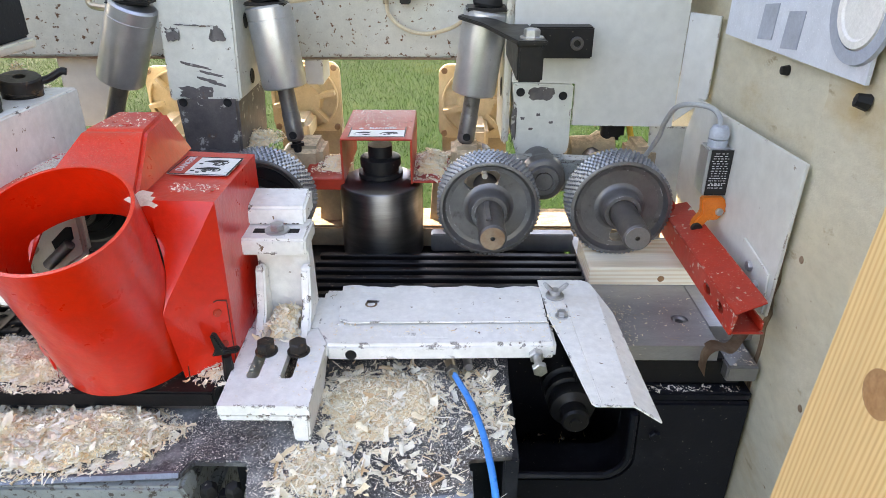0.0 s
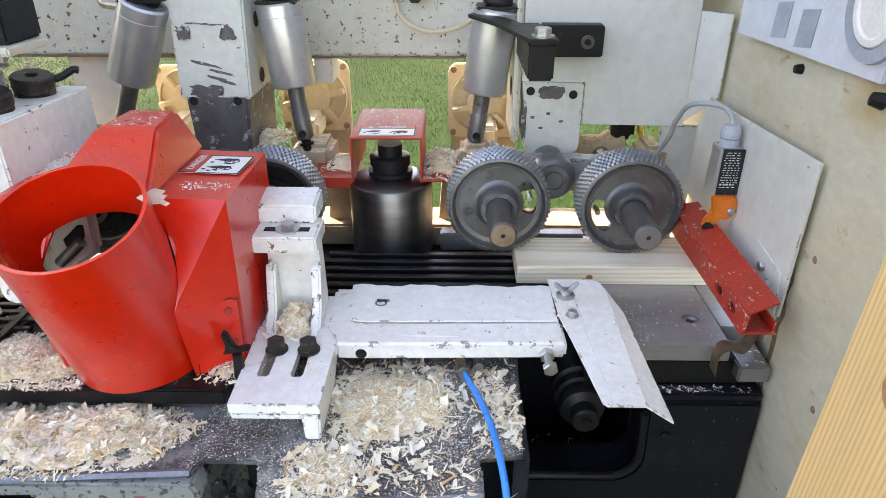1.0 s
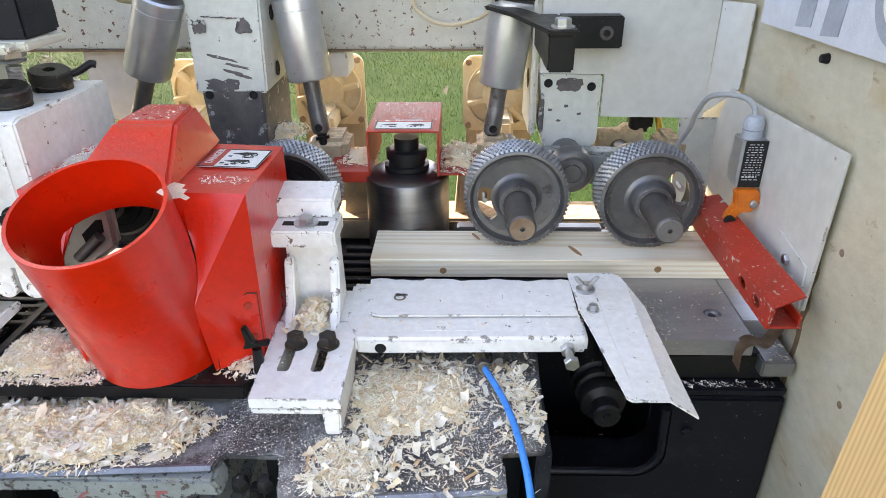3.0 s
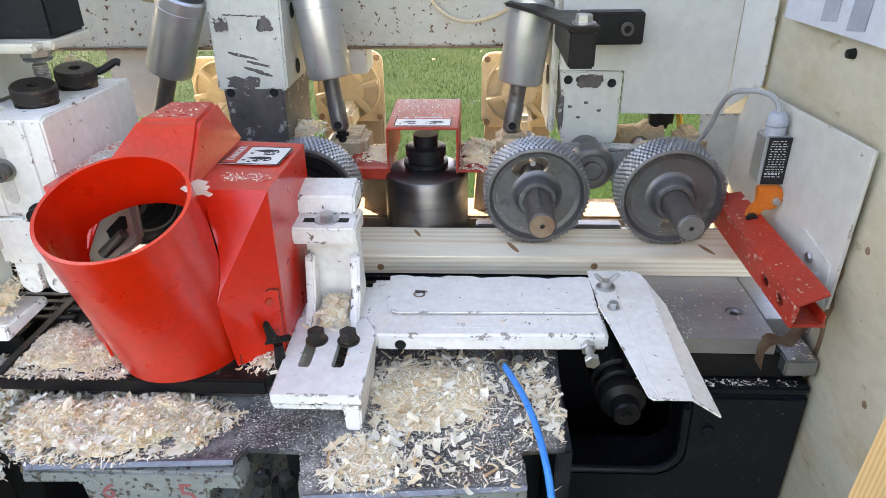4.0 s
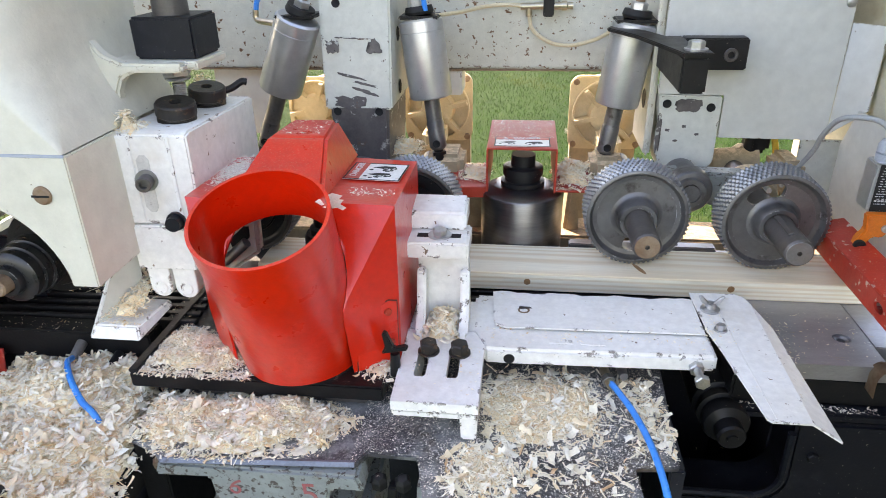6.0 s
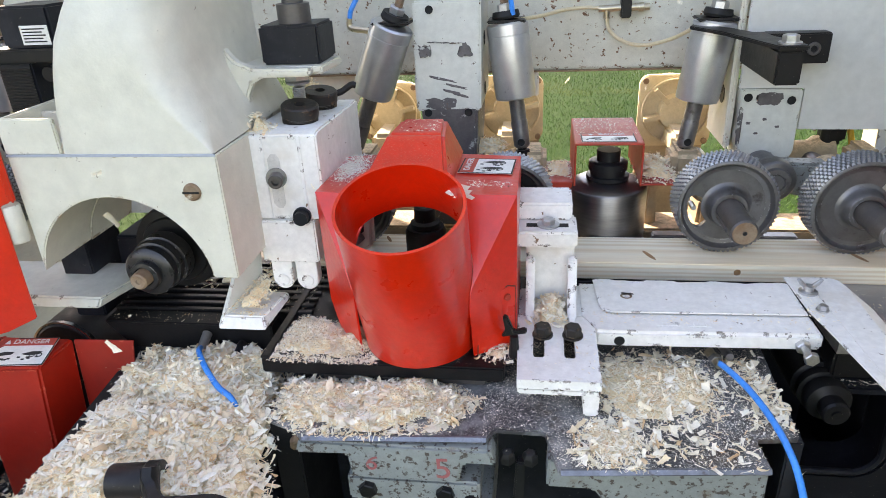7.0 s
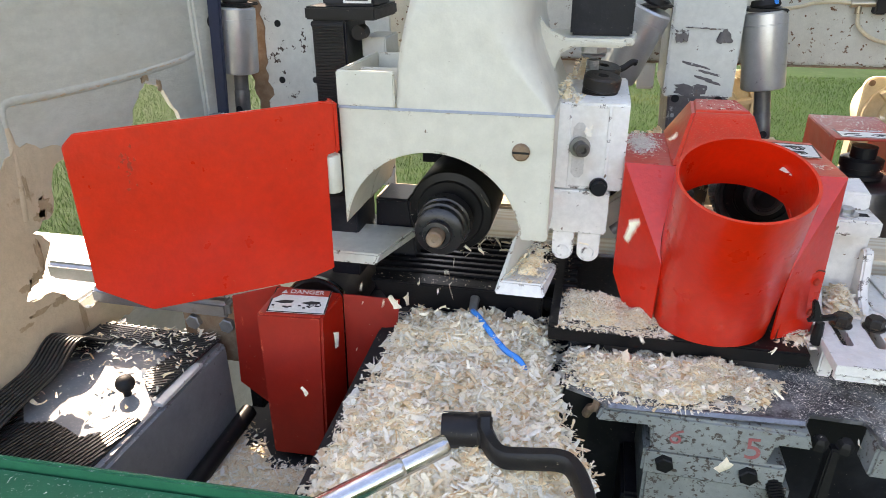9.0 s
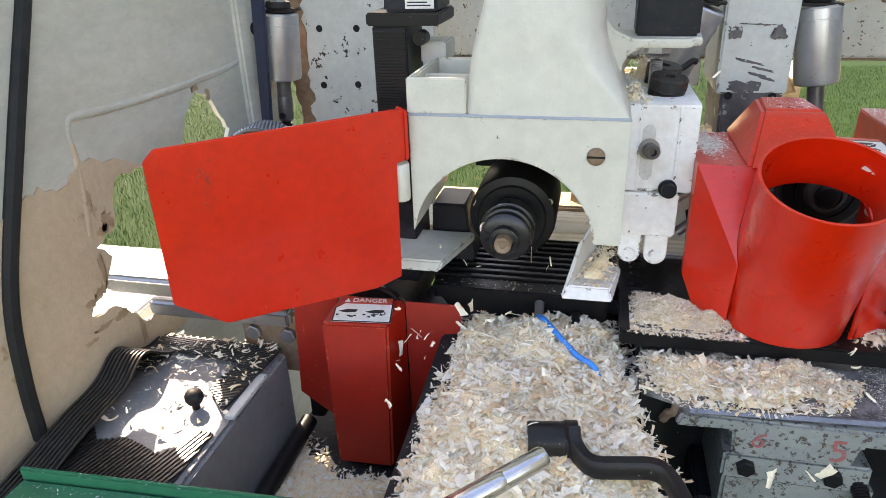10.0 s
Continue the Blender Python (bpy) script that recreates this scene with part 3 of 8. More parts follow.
def danger_label(parent, c, u, w, wd, ht, red_side="top"):
    """A warning sticker: white sheet, black border, red band with its word, two pictograms as plain shapes."""
    c, u, w = Vector(c), Vector(u).normalized(), Vector(w).normalized()
    n = u.cross(w)
    base = Matrix((u, w, n)).transposed().to_4x4()
    base.translation = c

    def slab(x0, x1, y0, y1, z0, z1):
        bm = box(B(), x0, x1, y0, y1, z0, z1)
        bm.transform(base)
        return bm
    sheet = part("warning_label", slab(-wd / 2, wd / 2, -ht / 2, ht / 2, 0, 0.0005), M["label"], parent, "white warning sticker with a red band")
    e = 0.0018
    bm = B()
    for q in ((-wd / 2, wd / 2, -ht / 2, -ht / 2 + e), (-wd / 2, wd / 2, ht / 2 - e, ht / 2), (-wd / 2, -wd / 2 + e, -ht / 2, ht / 2), (wd / 2 - e, wd / 2, -ht / 2, ht / 2)):
        box(bm, *q, 0.0005, 0.0007)
    bm.transform(base)
    part("border", bm, M["ink"], sheet)
    if red_side == "top":
        part("red_band", slab(-wd / 2 + e, wd / 2 - e, ht / 2 - e - ht * 0.25, ht / 2 - e, 0.0005, 0.0009), M["labelred"], sheet)
        words("DANGER", ht * 0.22, base @ pose(wd * 0.08, ht * 0.345, 0.0011), M["inkwhite"], sheet)
        tri = prism(B(), [(-wd * 0.36, ht * 0.27), (-wd * 0.26, ht * 0.27), (-wd * 0.31, ht * 0.42)], "z", 0.0009, 0.0012)
        tri.transform(base)
        part("warning_triangle", tri, M["inkwhite"], sheet)
        spots = ((-wd * 0.22, -ht * 0.12), (wd * 0.24, -ht * 0.12))
    else:
        part("red_band", slab(-wd / 2 + e, -wd * 0.22, -ht / 2 + e, ht / 2 - e, 0.0005, 0.0009), M["labelred"], sheet)
        words("DANGER", ht * 0.2, base @ pose(-wd * 0.355, ht * 0.06, 0.0011, 0, 0, 90), M["inkwhite"], sheet)
        spots = ((wd * 0.14, ht * 0.22), (wd * 0.12, -ht * 0.2))
    rng = random.Random(5)
    for sx, sy in spots:
        bm = B()
        k = ht * 0.2
        prism(bm, [(sx - k * 1.5, sy + k * 0.1), (sx - k * 0.3, sy + k * 0.55), (sx + k * 0.9, sy + k * 0.5), (sx + k * 0.7, sy + k * 0.05), (sx - k * 0.5, sy - k * 0.15)], "z", 0.0005, 0.0009)
        for _ in range(5):
            px, py = sx + rng.uniform(-1.6, 0.8) * k, sy - rng.uniform(0.35, 0.9) * k
            box(bm, px - k * 0.18, px + k * 0.18, py - k * 0.12, py + k * 0.12, 0.0005, 0.0009)
        if sx > 0:
            for q in (-0.1, 0.75):
                lathe(bm, [(k * 0.36, 0.0005), (k * 0.36, 0.0009), (k * 0.24, 0.0009), (k * 0.24, 0.0005)], (sx + q * k, sy - k * 0.1, 0), (0, 0, 1), 14)
        bm.transform(base)
        part("pictogram", bm, M["ink"], sheet)
    return sheet


def flakes(name, spots, sizes, material, seed, flat=0.5, curl=0.8, parent=None):
    """Shavings: curled, cupped and tapering ribbons and slivers, joined. spots: places (x, y, z) to lie on."""
    rng = random.Random(seed)
    verts, faces = [], []
    for sx, sy, sz in spots:
        ln = sizes[0] + (sizes[1] - sizes[0]) * rng.random() ** 2.2
        slim = rng.random() < 0.5
        wd = ln * (rng.uniform(0.10, 0.28) if slim else rng.uniform(0.32, 0.75))
        turn = Euler((rng.gauss(0, flat), rng.gauss(0, flat), rng.uniform(0, 6.3))).to_matrix()
        arc = rng.uniform(-1, 1) * curl * (1.8 if slim else 2.6)
        e0, e1 = rng.uniform(0.25, 1.1), rng.uniform(0.45, 1.1)
        skew = rng.uniform(-0.45, 0.45)
        cup = rng.uniform(-0.25, 0.25) * wd
        twist = rng.uniform(-0.7, 0.7)
        base = len(verts)
        k = 6 if ln > 0.009 else 4 if ln > 0.005 else 2
        cols = (-1, 0, 1) if ln > 0.004 else (-1, 1)
        for i in range(k + 1):
            f = i / k - 0.5
            if abs(arc) > 0.05:
                rad = ln / arc
                px, pz = rad * math.sin(f * arc), rad * (1 - math.cos(f * arc))
            else:
                px, pz = f * ln, 0.0
            half = wd * (e0 + (e1 - e0) * (f + 0.5)) / 2
            ragged = 0.13 if i in (0, k) else 0.04
            c, s = math.cos(twist * f), math.sin(twist * f)
            for q in cols:
                w = q * half * rng.uniform(0.72, 1.12)
                p = turn @ Vector((px + rng.uniform(-ragged, ragged) * ln, w * c + skew * f * ln, pz + w * s + (0 if q else cup)))
                verts.append((sx + p.x, sy + p.y, sz + p.z + ln * 0.06))
        nc = len(cols)
        for i in range(k):
            for j in range(nc - 1):
                a = base + nc * i + j
                faces.append((a, a + 1, a + nc + 1, a + nc))
    me = bpy.data.meshes.new(name)
    me.from_pydata(verts, [], faces)
    me.materials.append(material)
    for p in me.polygons:
        p.use_smooth = True
    ob = new(name, me)
    ORIGIN[ob] = Vector((0, 0, 0))
    return ob


def inside(p, poly):
    c = False
    for i in range(len(poly)):
        a, b = poly[i], poly[i - 1]
        if (a[1] > p[1]) != (b[1] > p[1]) and p[0] < (b[0] - a[0]) * (p[1] - a[1]) / (b[1] - a[1]) + a[0]:
            c = not c
    return c


def edge_distance(p, poly):
    best = 9.0
    for i in range(len(poly)):
        a, b = Vector(poly[i - 1]), Vector(poly[i])
        d = b - a
        t = max(0, min(1, (Vector(p) - a).dot(d) / d.length_squared))
        best = min(best, (Vector(p) - a - d * t).length)
    return best


HEAP_TOP = {}


def heap(name, poly, base, height, slope, count, sizes, seed, label, fine=0, step=0.006, rough=0.5):
    """A pile of shavings: a lumpy body with loose curls lying on it; base may be a number or a function of x, y."""
    rng = random.Random(seed)
    ragged = 0.02 if len(poly) > 4 else 0.003
    floor_z = base if callable(base) else (lambda x, y: base)

    def top(x, y):
        if not inside((x, y), poly):
            return None
        d = edge_distance((x, y), poly) + ragged * noise.noise((x * 42, y * 42, seed + 9)) - ragged * 0.25
        if d < 0:
            return None
        n = noise.noise((x * 17, y * 17, seed)) * 0.9 + noise.noise((x * 60, y * 60, seed + 3)) * 0.35
        return floor_z(x, y) + height * (1 - math.exp(-d / slope)) * (1 + rough * n)
    xs, ys = [p[0] for p in poly], [p[1] for p in poly]
    bm = B()
    grid = {}
    nx, ny = int((max(xs) - min(xs)) / step) + 2, int((max(ys) - min(ys)) / step) + 2
    for i in range(nx):
        for j in range(ny):
            x, y = min(xs) + i * step, min(ys) + j * step
            z = top(x, y)
            if z is not None:
                grid[i, j] = bm.verts.new((x, y, z + rng.uniform(-1, 1) * 0.0012))
    for i, j in list(grid):
        q = [grid.get(k) for k in ((i, j), (i + 1, j), (i + 1, j + 1), (i, j + 1))]
        if all(q):
            bm.faces.new(q)
    for v in [v for v in bm.verts if not v.link_faces]:
        bm.verts.remove(v)
    for e in [e for e in bm.edges if len(e.link_faces) == 1]:
        for v in e.verts:
            v.co.z = floor_z(v.co.x, v.co.y) - 0.0005
    HEAP_TOP[label] = top
    ob = thing(name, (sum(xs) / len(xs), sum(ys) / len(ys), floor_z(sum(xs) / len(xs), sum(ys) / len(ys))), label, "wood shavings", "", "stuff")
    part("pile", bm, M["heap"], ob, "", 180)

    def spread(n, grow):
        out = []
        tries = 0
        while len(out) < n and tries < n * 40:
            tries += 1
            x, y = rng.uniform(min(xs) - grow, max(xs) + grow), rng.uniform(min(ys) - grow, max(ys) + grow)
            z = top(x, y)
            if z is None:
                if edge_distance((x, y), poly) < grow * 1.6 * rng.random() ** 2:
                    out.append((x, y, floor_z(x, y) + 0.0005))
            else:
                out.append((x, y, z + rng.uniform(0, 0.004)))
        return out
    for n, sz, sd, nm in ((count, sizes, seed + 11, "curls"), (count // 26, (sizes[1], sizes[1] * 1.45), seed + 13, "long_curls"), (int(fine * 2.4), (0.0016, 0.0060), seed + 12, "crumbs")):
        if n:
            f = flakes(nm, spread(int(n * 1.9), 0.008), (sz[0] * 0.40, sz[1] * 1.02), M["chips"], sd, 0.30, 0.85)
            f.parent = ob
            f.location = -ORIGIN[ob]
    return ob


# ---- setting: ground, machine body, walls ----
BED = -0.010
GROUND = -0.92

g = B()
box(g, -80, 80, -40, 160, GROUND - 0.2, GROUND)
solid("ground", g, M["grass"], "mown lawn of green grass with dry tips", "ground", "", "structure")


def lawn():
    rng = random.Random(3)
    verts, faces = [], []
    for _ in range(300000):
        x, y = rng.uniform(-5.2, 3.4), 1.6 + 6.2 * rng.random() ** 1.3
        h, a = rng.uniform(0.010, 0.034), rng.uniform(0, 6.3)
        w = rng.uniform(0.0008, 0.0020)
        lean = rng.uniform(0, 0.04)
        c, s = math.cos(a), math.sin(a)
        b = len(verts)
        verts += [(x - s * w, y + c * w, GROUND), (x + s * w, y - c * w, GROUND), (x + c * lean, y + s * lean, GROUND + h)]
        faces.append((b, b + 1, b + 2))
    me = bpy.data.meshes.new("grass_blades")
    me.from_pydata(verts, [], faces)
    me.materials.append(M["blade"])
    tagged(new("grass_blades", me), "short green blades of a sunlit lawn", "grass", "", "stuff")


def machine_body():
    """The dark cast bed of the planer with its open spindle bay."""
    ob = thing("machine_body", (0.0, 0.8, GROUND), "navy-black cast body of a four-sided planer", "machine", "", "structure")
    corner = [(0.239 - 0.036 + 0.036 * math.cos(t), -0.207 + 0.036 - 0.036 * math.sin(t)) for t in (math.pi / 2 * k / 8 for k in range(9))]
    part("front_wall", bev(prism(B(), [(0.236, -0.082)] + corner + [(0.075, -0.207), (0.075, GROUND), (0.372, GROUND), (0.372, -0.082)], "y", 0.632, 0.70), 0.004), M["navy"], ob)
    lip = [(0.234, -0.10)] + [(p[0] - 0.004, p[1] + 0.004) for p in corner] + [(0.085, -0.203)]
    part("bay_lip", sweep(B(), [(x, 0.6335, z) for x, z in lip], 0.005, 8, 2), M["navy"], ob)
    part("bay_back", box(B(), 0.02, 0.40, 0.90, 0.93, -0.5, -0.04), M["navy"], ob)
    part("bay_side", bev(box(B(), 0.2395, 0.25, 0.701, 0.90, -0.4, -0.05), 0.003), M["navy"], ob)
    part("bay_floor", box(B(), 0.02, 0.24, 0.70, 0.90, -0.4, -0.30), M["navy"], ob)
    part("step", bev(box(B(), 0.16, 0.362, 0.650, 0.70, -0.068, -0.031), 0.003), M["black"], ob)
    part("ledge", bev(box(B(), 0.16, 0.372, 0.634, 0.72, -0.0815, -0.069), 0.003), M["navy"], ob)
    part("bed_core", box(B(), -0.80, 0.20, 0.80, 1.10, -0.5, -0.062), M["navy"], ob)
    part("left_core", box(B(), -0.95, -0.50, 0.66, 0.80, -0.5, -0.10), M["navy"], ob)
    part("base", box(B(), -0.96, 0.07, 0.60, 1.10, GROUND, -0.46), M["navy"], ob)
    part("rear_rail", bev(box(B(), -0.02, 0.20, 0.925, 0.945, -0.03, 0.0), 0.002), M["steel"], ob)
    part("rear_sill", bev(box(B(), -0.9, 0.36, 1.0, 1.08, -0.06, -0.022), 0.004), M["dusty"], ob)
    hexbolt(ob, (0.262, 0.632, -0.132), (0, -1, 0), 0.007, 0.006, M["navy"])
    # spindle in the bay, coloured black for the shade in there
    sp = lathe(B(), [(0, 0.0), (0.006, 0.0), (0.0065, 0.003), (0.014, 0.003), (0.0165, 0.006), (0.0165, 0.022), (0.020, 0.024), (0.026, 0.027), (0.028, 0.031), (0.028, 0.040), (0.025, 0.042), (0.025, 0.048), (0.030, 0.050), (0.030, 0.058), (0.026, 0.060), (0.026, 0.066), (0.032, 0.069), (0.032, 0.22), (0, 0.22)], (0.157, 0.604, -0.092), (0, 1, 0), 40)
    part("lower_spindle", sp, M["black"], ob, "turned spindle end with stacked collars, blackened for shade")


def infeed_table():
    ob = thing("infeed_table", (0.27, 0.79, BED - 0.02), "worn steel infeed table plate dusted with sawdust", "machine table", "", "structure")
    ring = [(0.296 + 0.0105 * math.cos(t), 0.706 + 0.0095 * math.sin(t)) for t in (2 * math.pi * k / 20 for k in range(20))]
    bm = prism(B(), [(0.197, 0.76), (0.16, 0.75), (0.16, 0.648), (0.326, 0.648), (0.326, 0.94), (0.197, 0.94)], "z", BED - 0.021, BED, [ring])
    part("plate", bm, M["table"], ob)
    part("side_plate", bev(box(B(), 0.3275, 0.50, 0.690, 0.94, BED - 0.021, BED - 0.0005), 0.001), M["table"], ob)
    lathe_bm = lathe(B(), [(0.0098, 0), (0.0098, 0.017), (0.008, 0.0185), (0.005, 0.0165), (0.0048, 0.010), (0, 0.010)], (0.296, 0.706, BED - 0.02), (0, 0, 1), 18)
    part("countersunk_screw", lathe_bm, M["steel"], ob)
    part("front_bar", bev(box(B(), 0.335, 0.372, 0.634, 0.70, -0.052, -0.030), 0.002), M["steel"], ob)
    sw = B()
    pts = [(0.306, 0.64, -0.040), (0.306, 0.641, -0.014), (0.318, 0.645, -0.006), (0.335, 0.645, -0.010), (0.352, 0.66, -0.004), (0.372, 0.68, 0.004)]
    P = spline(pts, 5)
    strip = [[sw.verts.new(p + Vector((0, d, 0))) for d in (-0.012, 0.010)] for p in P]
    for a, b in zip(strip, strip[1:]):
        sw.faces.new((a[0], a[1], b[1], b[0]))
    bmesh.ops.solidify(sw, geom=sw.faces, thickness=0.002)
    solid("leaf_spring", sw, M["rusty"], "brown steel leaf spring at the table edge", "spring")


def slat_bed(name, x0, x1, y0, step, n, z, material, label):
    ob = thing(name, ((x0 + x1) / 2, y0, z - 0.03), label, "machine bed", "", "structure")
    # navy sheet put in for the shaded void under the slats
    part("tray", box(B(), x0, x1, y0 - 0.004, y0 + step * n, z - 0.036, z - 0.022), M["navy"], ob)
    rng = random.Random(len(name))
    me = None
    for k in range(n):
        y = y0 + k * step
        if me is None:
            first = part("slat", bev(box(B(), x0, x1, y, y + step * 0.46, z - 0.022, z), 0.001, 1), material, ob)
            me = first.data
        else:
            s = new("slat", me)
            s.parent = ob
            s.location = first.location + Vector((rng.uniform(-0.004, 0.004), k * step, rng.uniform(-0.0008, 0)))
    return ob


def right_wall():
    ob = thing("wall_right", (0.39, 0.4, GROUND), "yellowed fibreglass hood wall with a window", "hood wall", "", "structure")
    out = [(0.662, GROUND), (1.20, GROUND), (1.20, 0.95), (0.662, 0.95)]
    slot = [(0.72, -0.028), (0.945, -0.028), (0.945, 0.10), (0.72, 0.10)]
    part("rear_panel", prism(B(), out, "x", 0.384, 0.392, [slot]), M["fibre"], ob)
    rng = random.Random(8)
    edge = [(0.655 + rng.uniform(-0.004, 0.004), GROUND + (0.95 - GROUND) * k / 90) for k in range(91)]
    rust = [(y + 0.0012 + rng.uniform(0, 0.003), z) for y, z in edge[30:53]]
    part("rusty_edge", prism(B(), [(y - 0.004 - rng.uniform(0, 0.004), z) for y, z in edge[30:53]] + rust[::-1], "x", 0.3752, 0.3762), M["rusty"], ob)
    part("front_panel", prism(B(), edge + [(-0.25, 0.95), (-0.25, GROUND)], "x", 0.3765, 0.3835), M["fibre"], ob)
    for y, z in ((0.755, 0.288),):
        part("plug", lathe(B(), [(0, 0.0), (0.006, 0), (0.0045, 0.008), (0, 0.009)], (0.384, y, z), (-1, 0, 0), 10), M["rubber"], ob)
    part("plug", lathe(B(), [(0, 0.0), (0.008, 0), (0.006, 0.012), (0, 0.013)], (0.3765, 0.585, 0.296), (-1, 0.3, 0.2), 8), M["rubber"], ob)
    for y, z in ((0.62, 0.12), (0.55, -0.02)):
        part("rust_spot", lathe(B(), [(0, 0.001), (0.0035, 0.0008), (0.0045, 0)], (0.3765, y, z), (-1, 0, 0), 9), M["rusty"], ob)
    # window sheet with what stands behind it
    w = thing("window_1", (0.37, 0.74, 0.31), "speckled translucent plastic window with dark labels behind", "window", "", "structure")
    part("pane", prism(B(), [(0.905, 0.303), (0.583, 0.312), (0.583, 0.60), (0.905, 0.60)], "x", 0.3665, 0.3705), surf("dusty_pane", (0.62, 0.66, 0.72), (0.56, 0.60, 0.66), 6, 0.35, spots=[((0.85, 0.87, 0.9), 420, 0.62, 0.66)]), w)
    for y in (0.79, 0.73):
        part("dark_label", prism(B(), [(y - 0.017, 0.318), (y + 0.019, 0.313), (y + 0.015, 0.352), (y - 0.020, 0.357)], "x", 0.3655, 0.3662), M["panelblue"], w)
    part("dial", lathe(B(), [(0, 0.003), (0.026, 0.003), (0.028, 0.005), (0.034, 0.005), (0.036, 0)], (0.3662, 0.612, 0.372), (-1, 0, 0), 36), M["label"], w)
    part("dial_rim", lathe(B(), [(0.036, 0.0), (0.036, 0.004), (0.048, 0.004), (0.049, 0)], (0.3662, 0.612, 0.372), (-1, 0, 0), 36), M["panelblue"], w)


def left_wall():
    ob = thing("wall_left", (-1.19, 0.6, GROUND), "grey fibreglass end wall with a torn ragged hole", "hood wall", "", "structure")
    rng = random.Random(21)

    def torn(pts):
        out = []
        for i in range(len(pts)):
            a, b = Vector(pts[i]), Vector(pts[(i + 1) % len(pts)])
            n = max(2, int((b - a).length / 0.009))
            for k in range(n):
                p = a.lerp(b, k / n)
                out.append((p.x + rng.uniform(-0.0035, 0.0035), p.y + rng.uniform(-0.0035, 0.0035)))
        return out
    h1 = torn([(0.755, 0.228), (0.722, 0.205), (0.705, 0.178), (0.69, 0.155), (0.70, 0.09), (0.80, 0.09), (0.835, 0.150), (0.815, 0.180), (0.785, 0.215)])
    h2 = torn([(0.60, 0.165), (0.545, 0.172), (0.525, 0.150), (0.512, 0.105), (0.474, 0.093), (0.493, 0.070), (0.472, 0.040), (0.418, 0.014), (0.478, 0.001), (0.530, -0.050), (0.60, -0.062), (0.67, -0.05), (0.665, 0.08), (0.64, 0.15)])
    part("upper_skin", prism(B(), [(0.20, -0.10), (0.93, -0.10), (0.93, 0.95), (0.20, 0.95)], "x", -1.188, -1.181, [h1, h2]), M["fibre_left"], ob)
    part("lower_skin", box(B(), -1.19, -1.181, 0.20, 1.2, GROUND, -0.101), M["fibre_left"], ob)
    # bare inner layer round the tear
    rim = torn([(0.21, -0.098), (0.62, -0.098), (0.665, 0.055), (0.625, 0.152), (0.571, 0.176), (0.545, 0.186), (0.487, 0.203), (0.462, 0.182), (0.443, 0.178), (0.418, 0.192), (0.39, 0.185), (0.30, 0.165), (0.21, 0.17)])
    inner = torn([(0.59, 0.160), (0.545, 0.165), (0.53, 0.148), (0.518, 0.103), (0.482, 0.093), (0.500, 0.070), (0.480, 0.038), (0.432, 0.012), (0.482, 0.004), (0.535, -0.046), (0.60, -0.056), (0.655, -0.044), (0.652, 0.07), (0.62, 0.14)])
    part("bare_layer", prism(B(), rim, "x", -1.1808, -1.1785, [inner]), M["fibre_raw"], ob)
    part("moulded_ridge", sweep(B(), [(-1.1885, 0.4855, 0.225), (-1.1882, 0.4865, 0.242), (-1.1878, 0.492, 0.2515), (-1.1876, 0.51, 0.2525), (-1.1874, 0.569, 0.248), (-1.1874, 0.693, 0.244), (-1.1874, 0.844, 0.246), (-1.188, 0.90, 0.252)], 0.0085, 24), M["fibre_left"], ob)
    part("moulded_edge", sweep(B(), [(-1.1885, 0.4855, 0.228), (-1.1865, 0.486, 0.199), (-1.1852, 0.479, 0.144), (-1.1852, 0.474, 0.110)], 0.0080, 24), M["fibre_raw"], ob)
    rng2 = random.Random(77)
    for k in range(22):
        y = 0.50 + 0.35 * k / 21
        blot(ob, (-1.1786, y, 0.2475 - 0.004 * math.sin((y - 0.49) * 9) + rng2.uniform(-0.001, 0.001)), (0, 1, 0), (0, 0, 1), rng2.uniform(0.003, 0.009), rng2.uniform(0.0006, 0.0016), M["fibre_raw"], 700 + k, "dirt_line", 0.0002, 0.6)
    for k, (y, z, ry, rz) in enumerate(((0.506, 0.118, 0.012, 0.014), (0.495, 0.108, 0.010, 0.008), (0.478, 0.060, 0.005, 0.022), (0.466, 0.036, 0.012, 0.008), (0.445, 0.030, 0.010, 0.007), (0.487, 0.150, 0.003, 0.018), (0.490, -0.012, 0.014, 0.006), (0.522, -0.058, 0.006, 0.022), (0.455, -0.010, 0.020, 0.004), (0.430, -0.018, 0.012, 0.003), (0.754, 0.236, 0.010, 0.007), (0.786, 0.218, 0.006, 0.010))):
        blot(ob, (-1.1783 if z < 0.2 else -1.1808, y, z), (0, 1, 0), (0, 0, 1), ry, rz, M["tear"], 740 + k, "torn_patch", 0.0004, 0.5)
    part("corner_flange", bev(hexa(B(), [(-1.19, 0.90, -0.1), (-1.172, 0.90, -0.1), (-1.147, 1.0, -0.1), (-1.19, 1.0, -0.1), (-1.19, 0.90, 0.95), (-1.172, 0.90, 0.95), (-1.147, 1.0, 0.95), (-1.19, 1.0, 0.95)]), 0.004), M["fibre_left"], ob)
    part("grommet", lathe(B(), [(0.012, 0), (0.012, 0.003), (0.009, 0.005), (0.003, 0.0045), (0, 0.003)], (-1.166, 0.938, 0.300), (1, -0.3, 0), 22), M["rubber"], ob)
    part("seal", sweep(B(), [(-1.177, 0.475, 0.40), (-1.175, 0.40, 0.24), (-1.175, 0.340, 0.10), (-1.175, 0.322, 0.0), (-1.175, 0.318, -0.075)], 0.0085, 8), M["rubber"], ob, "black rubber door seal")
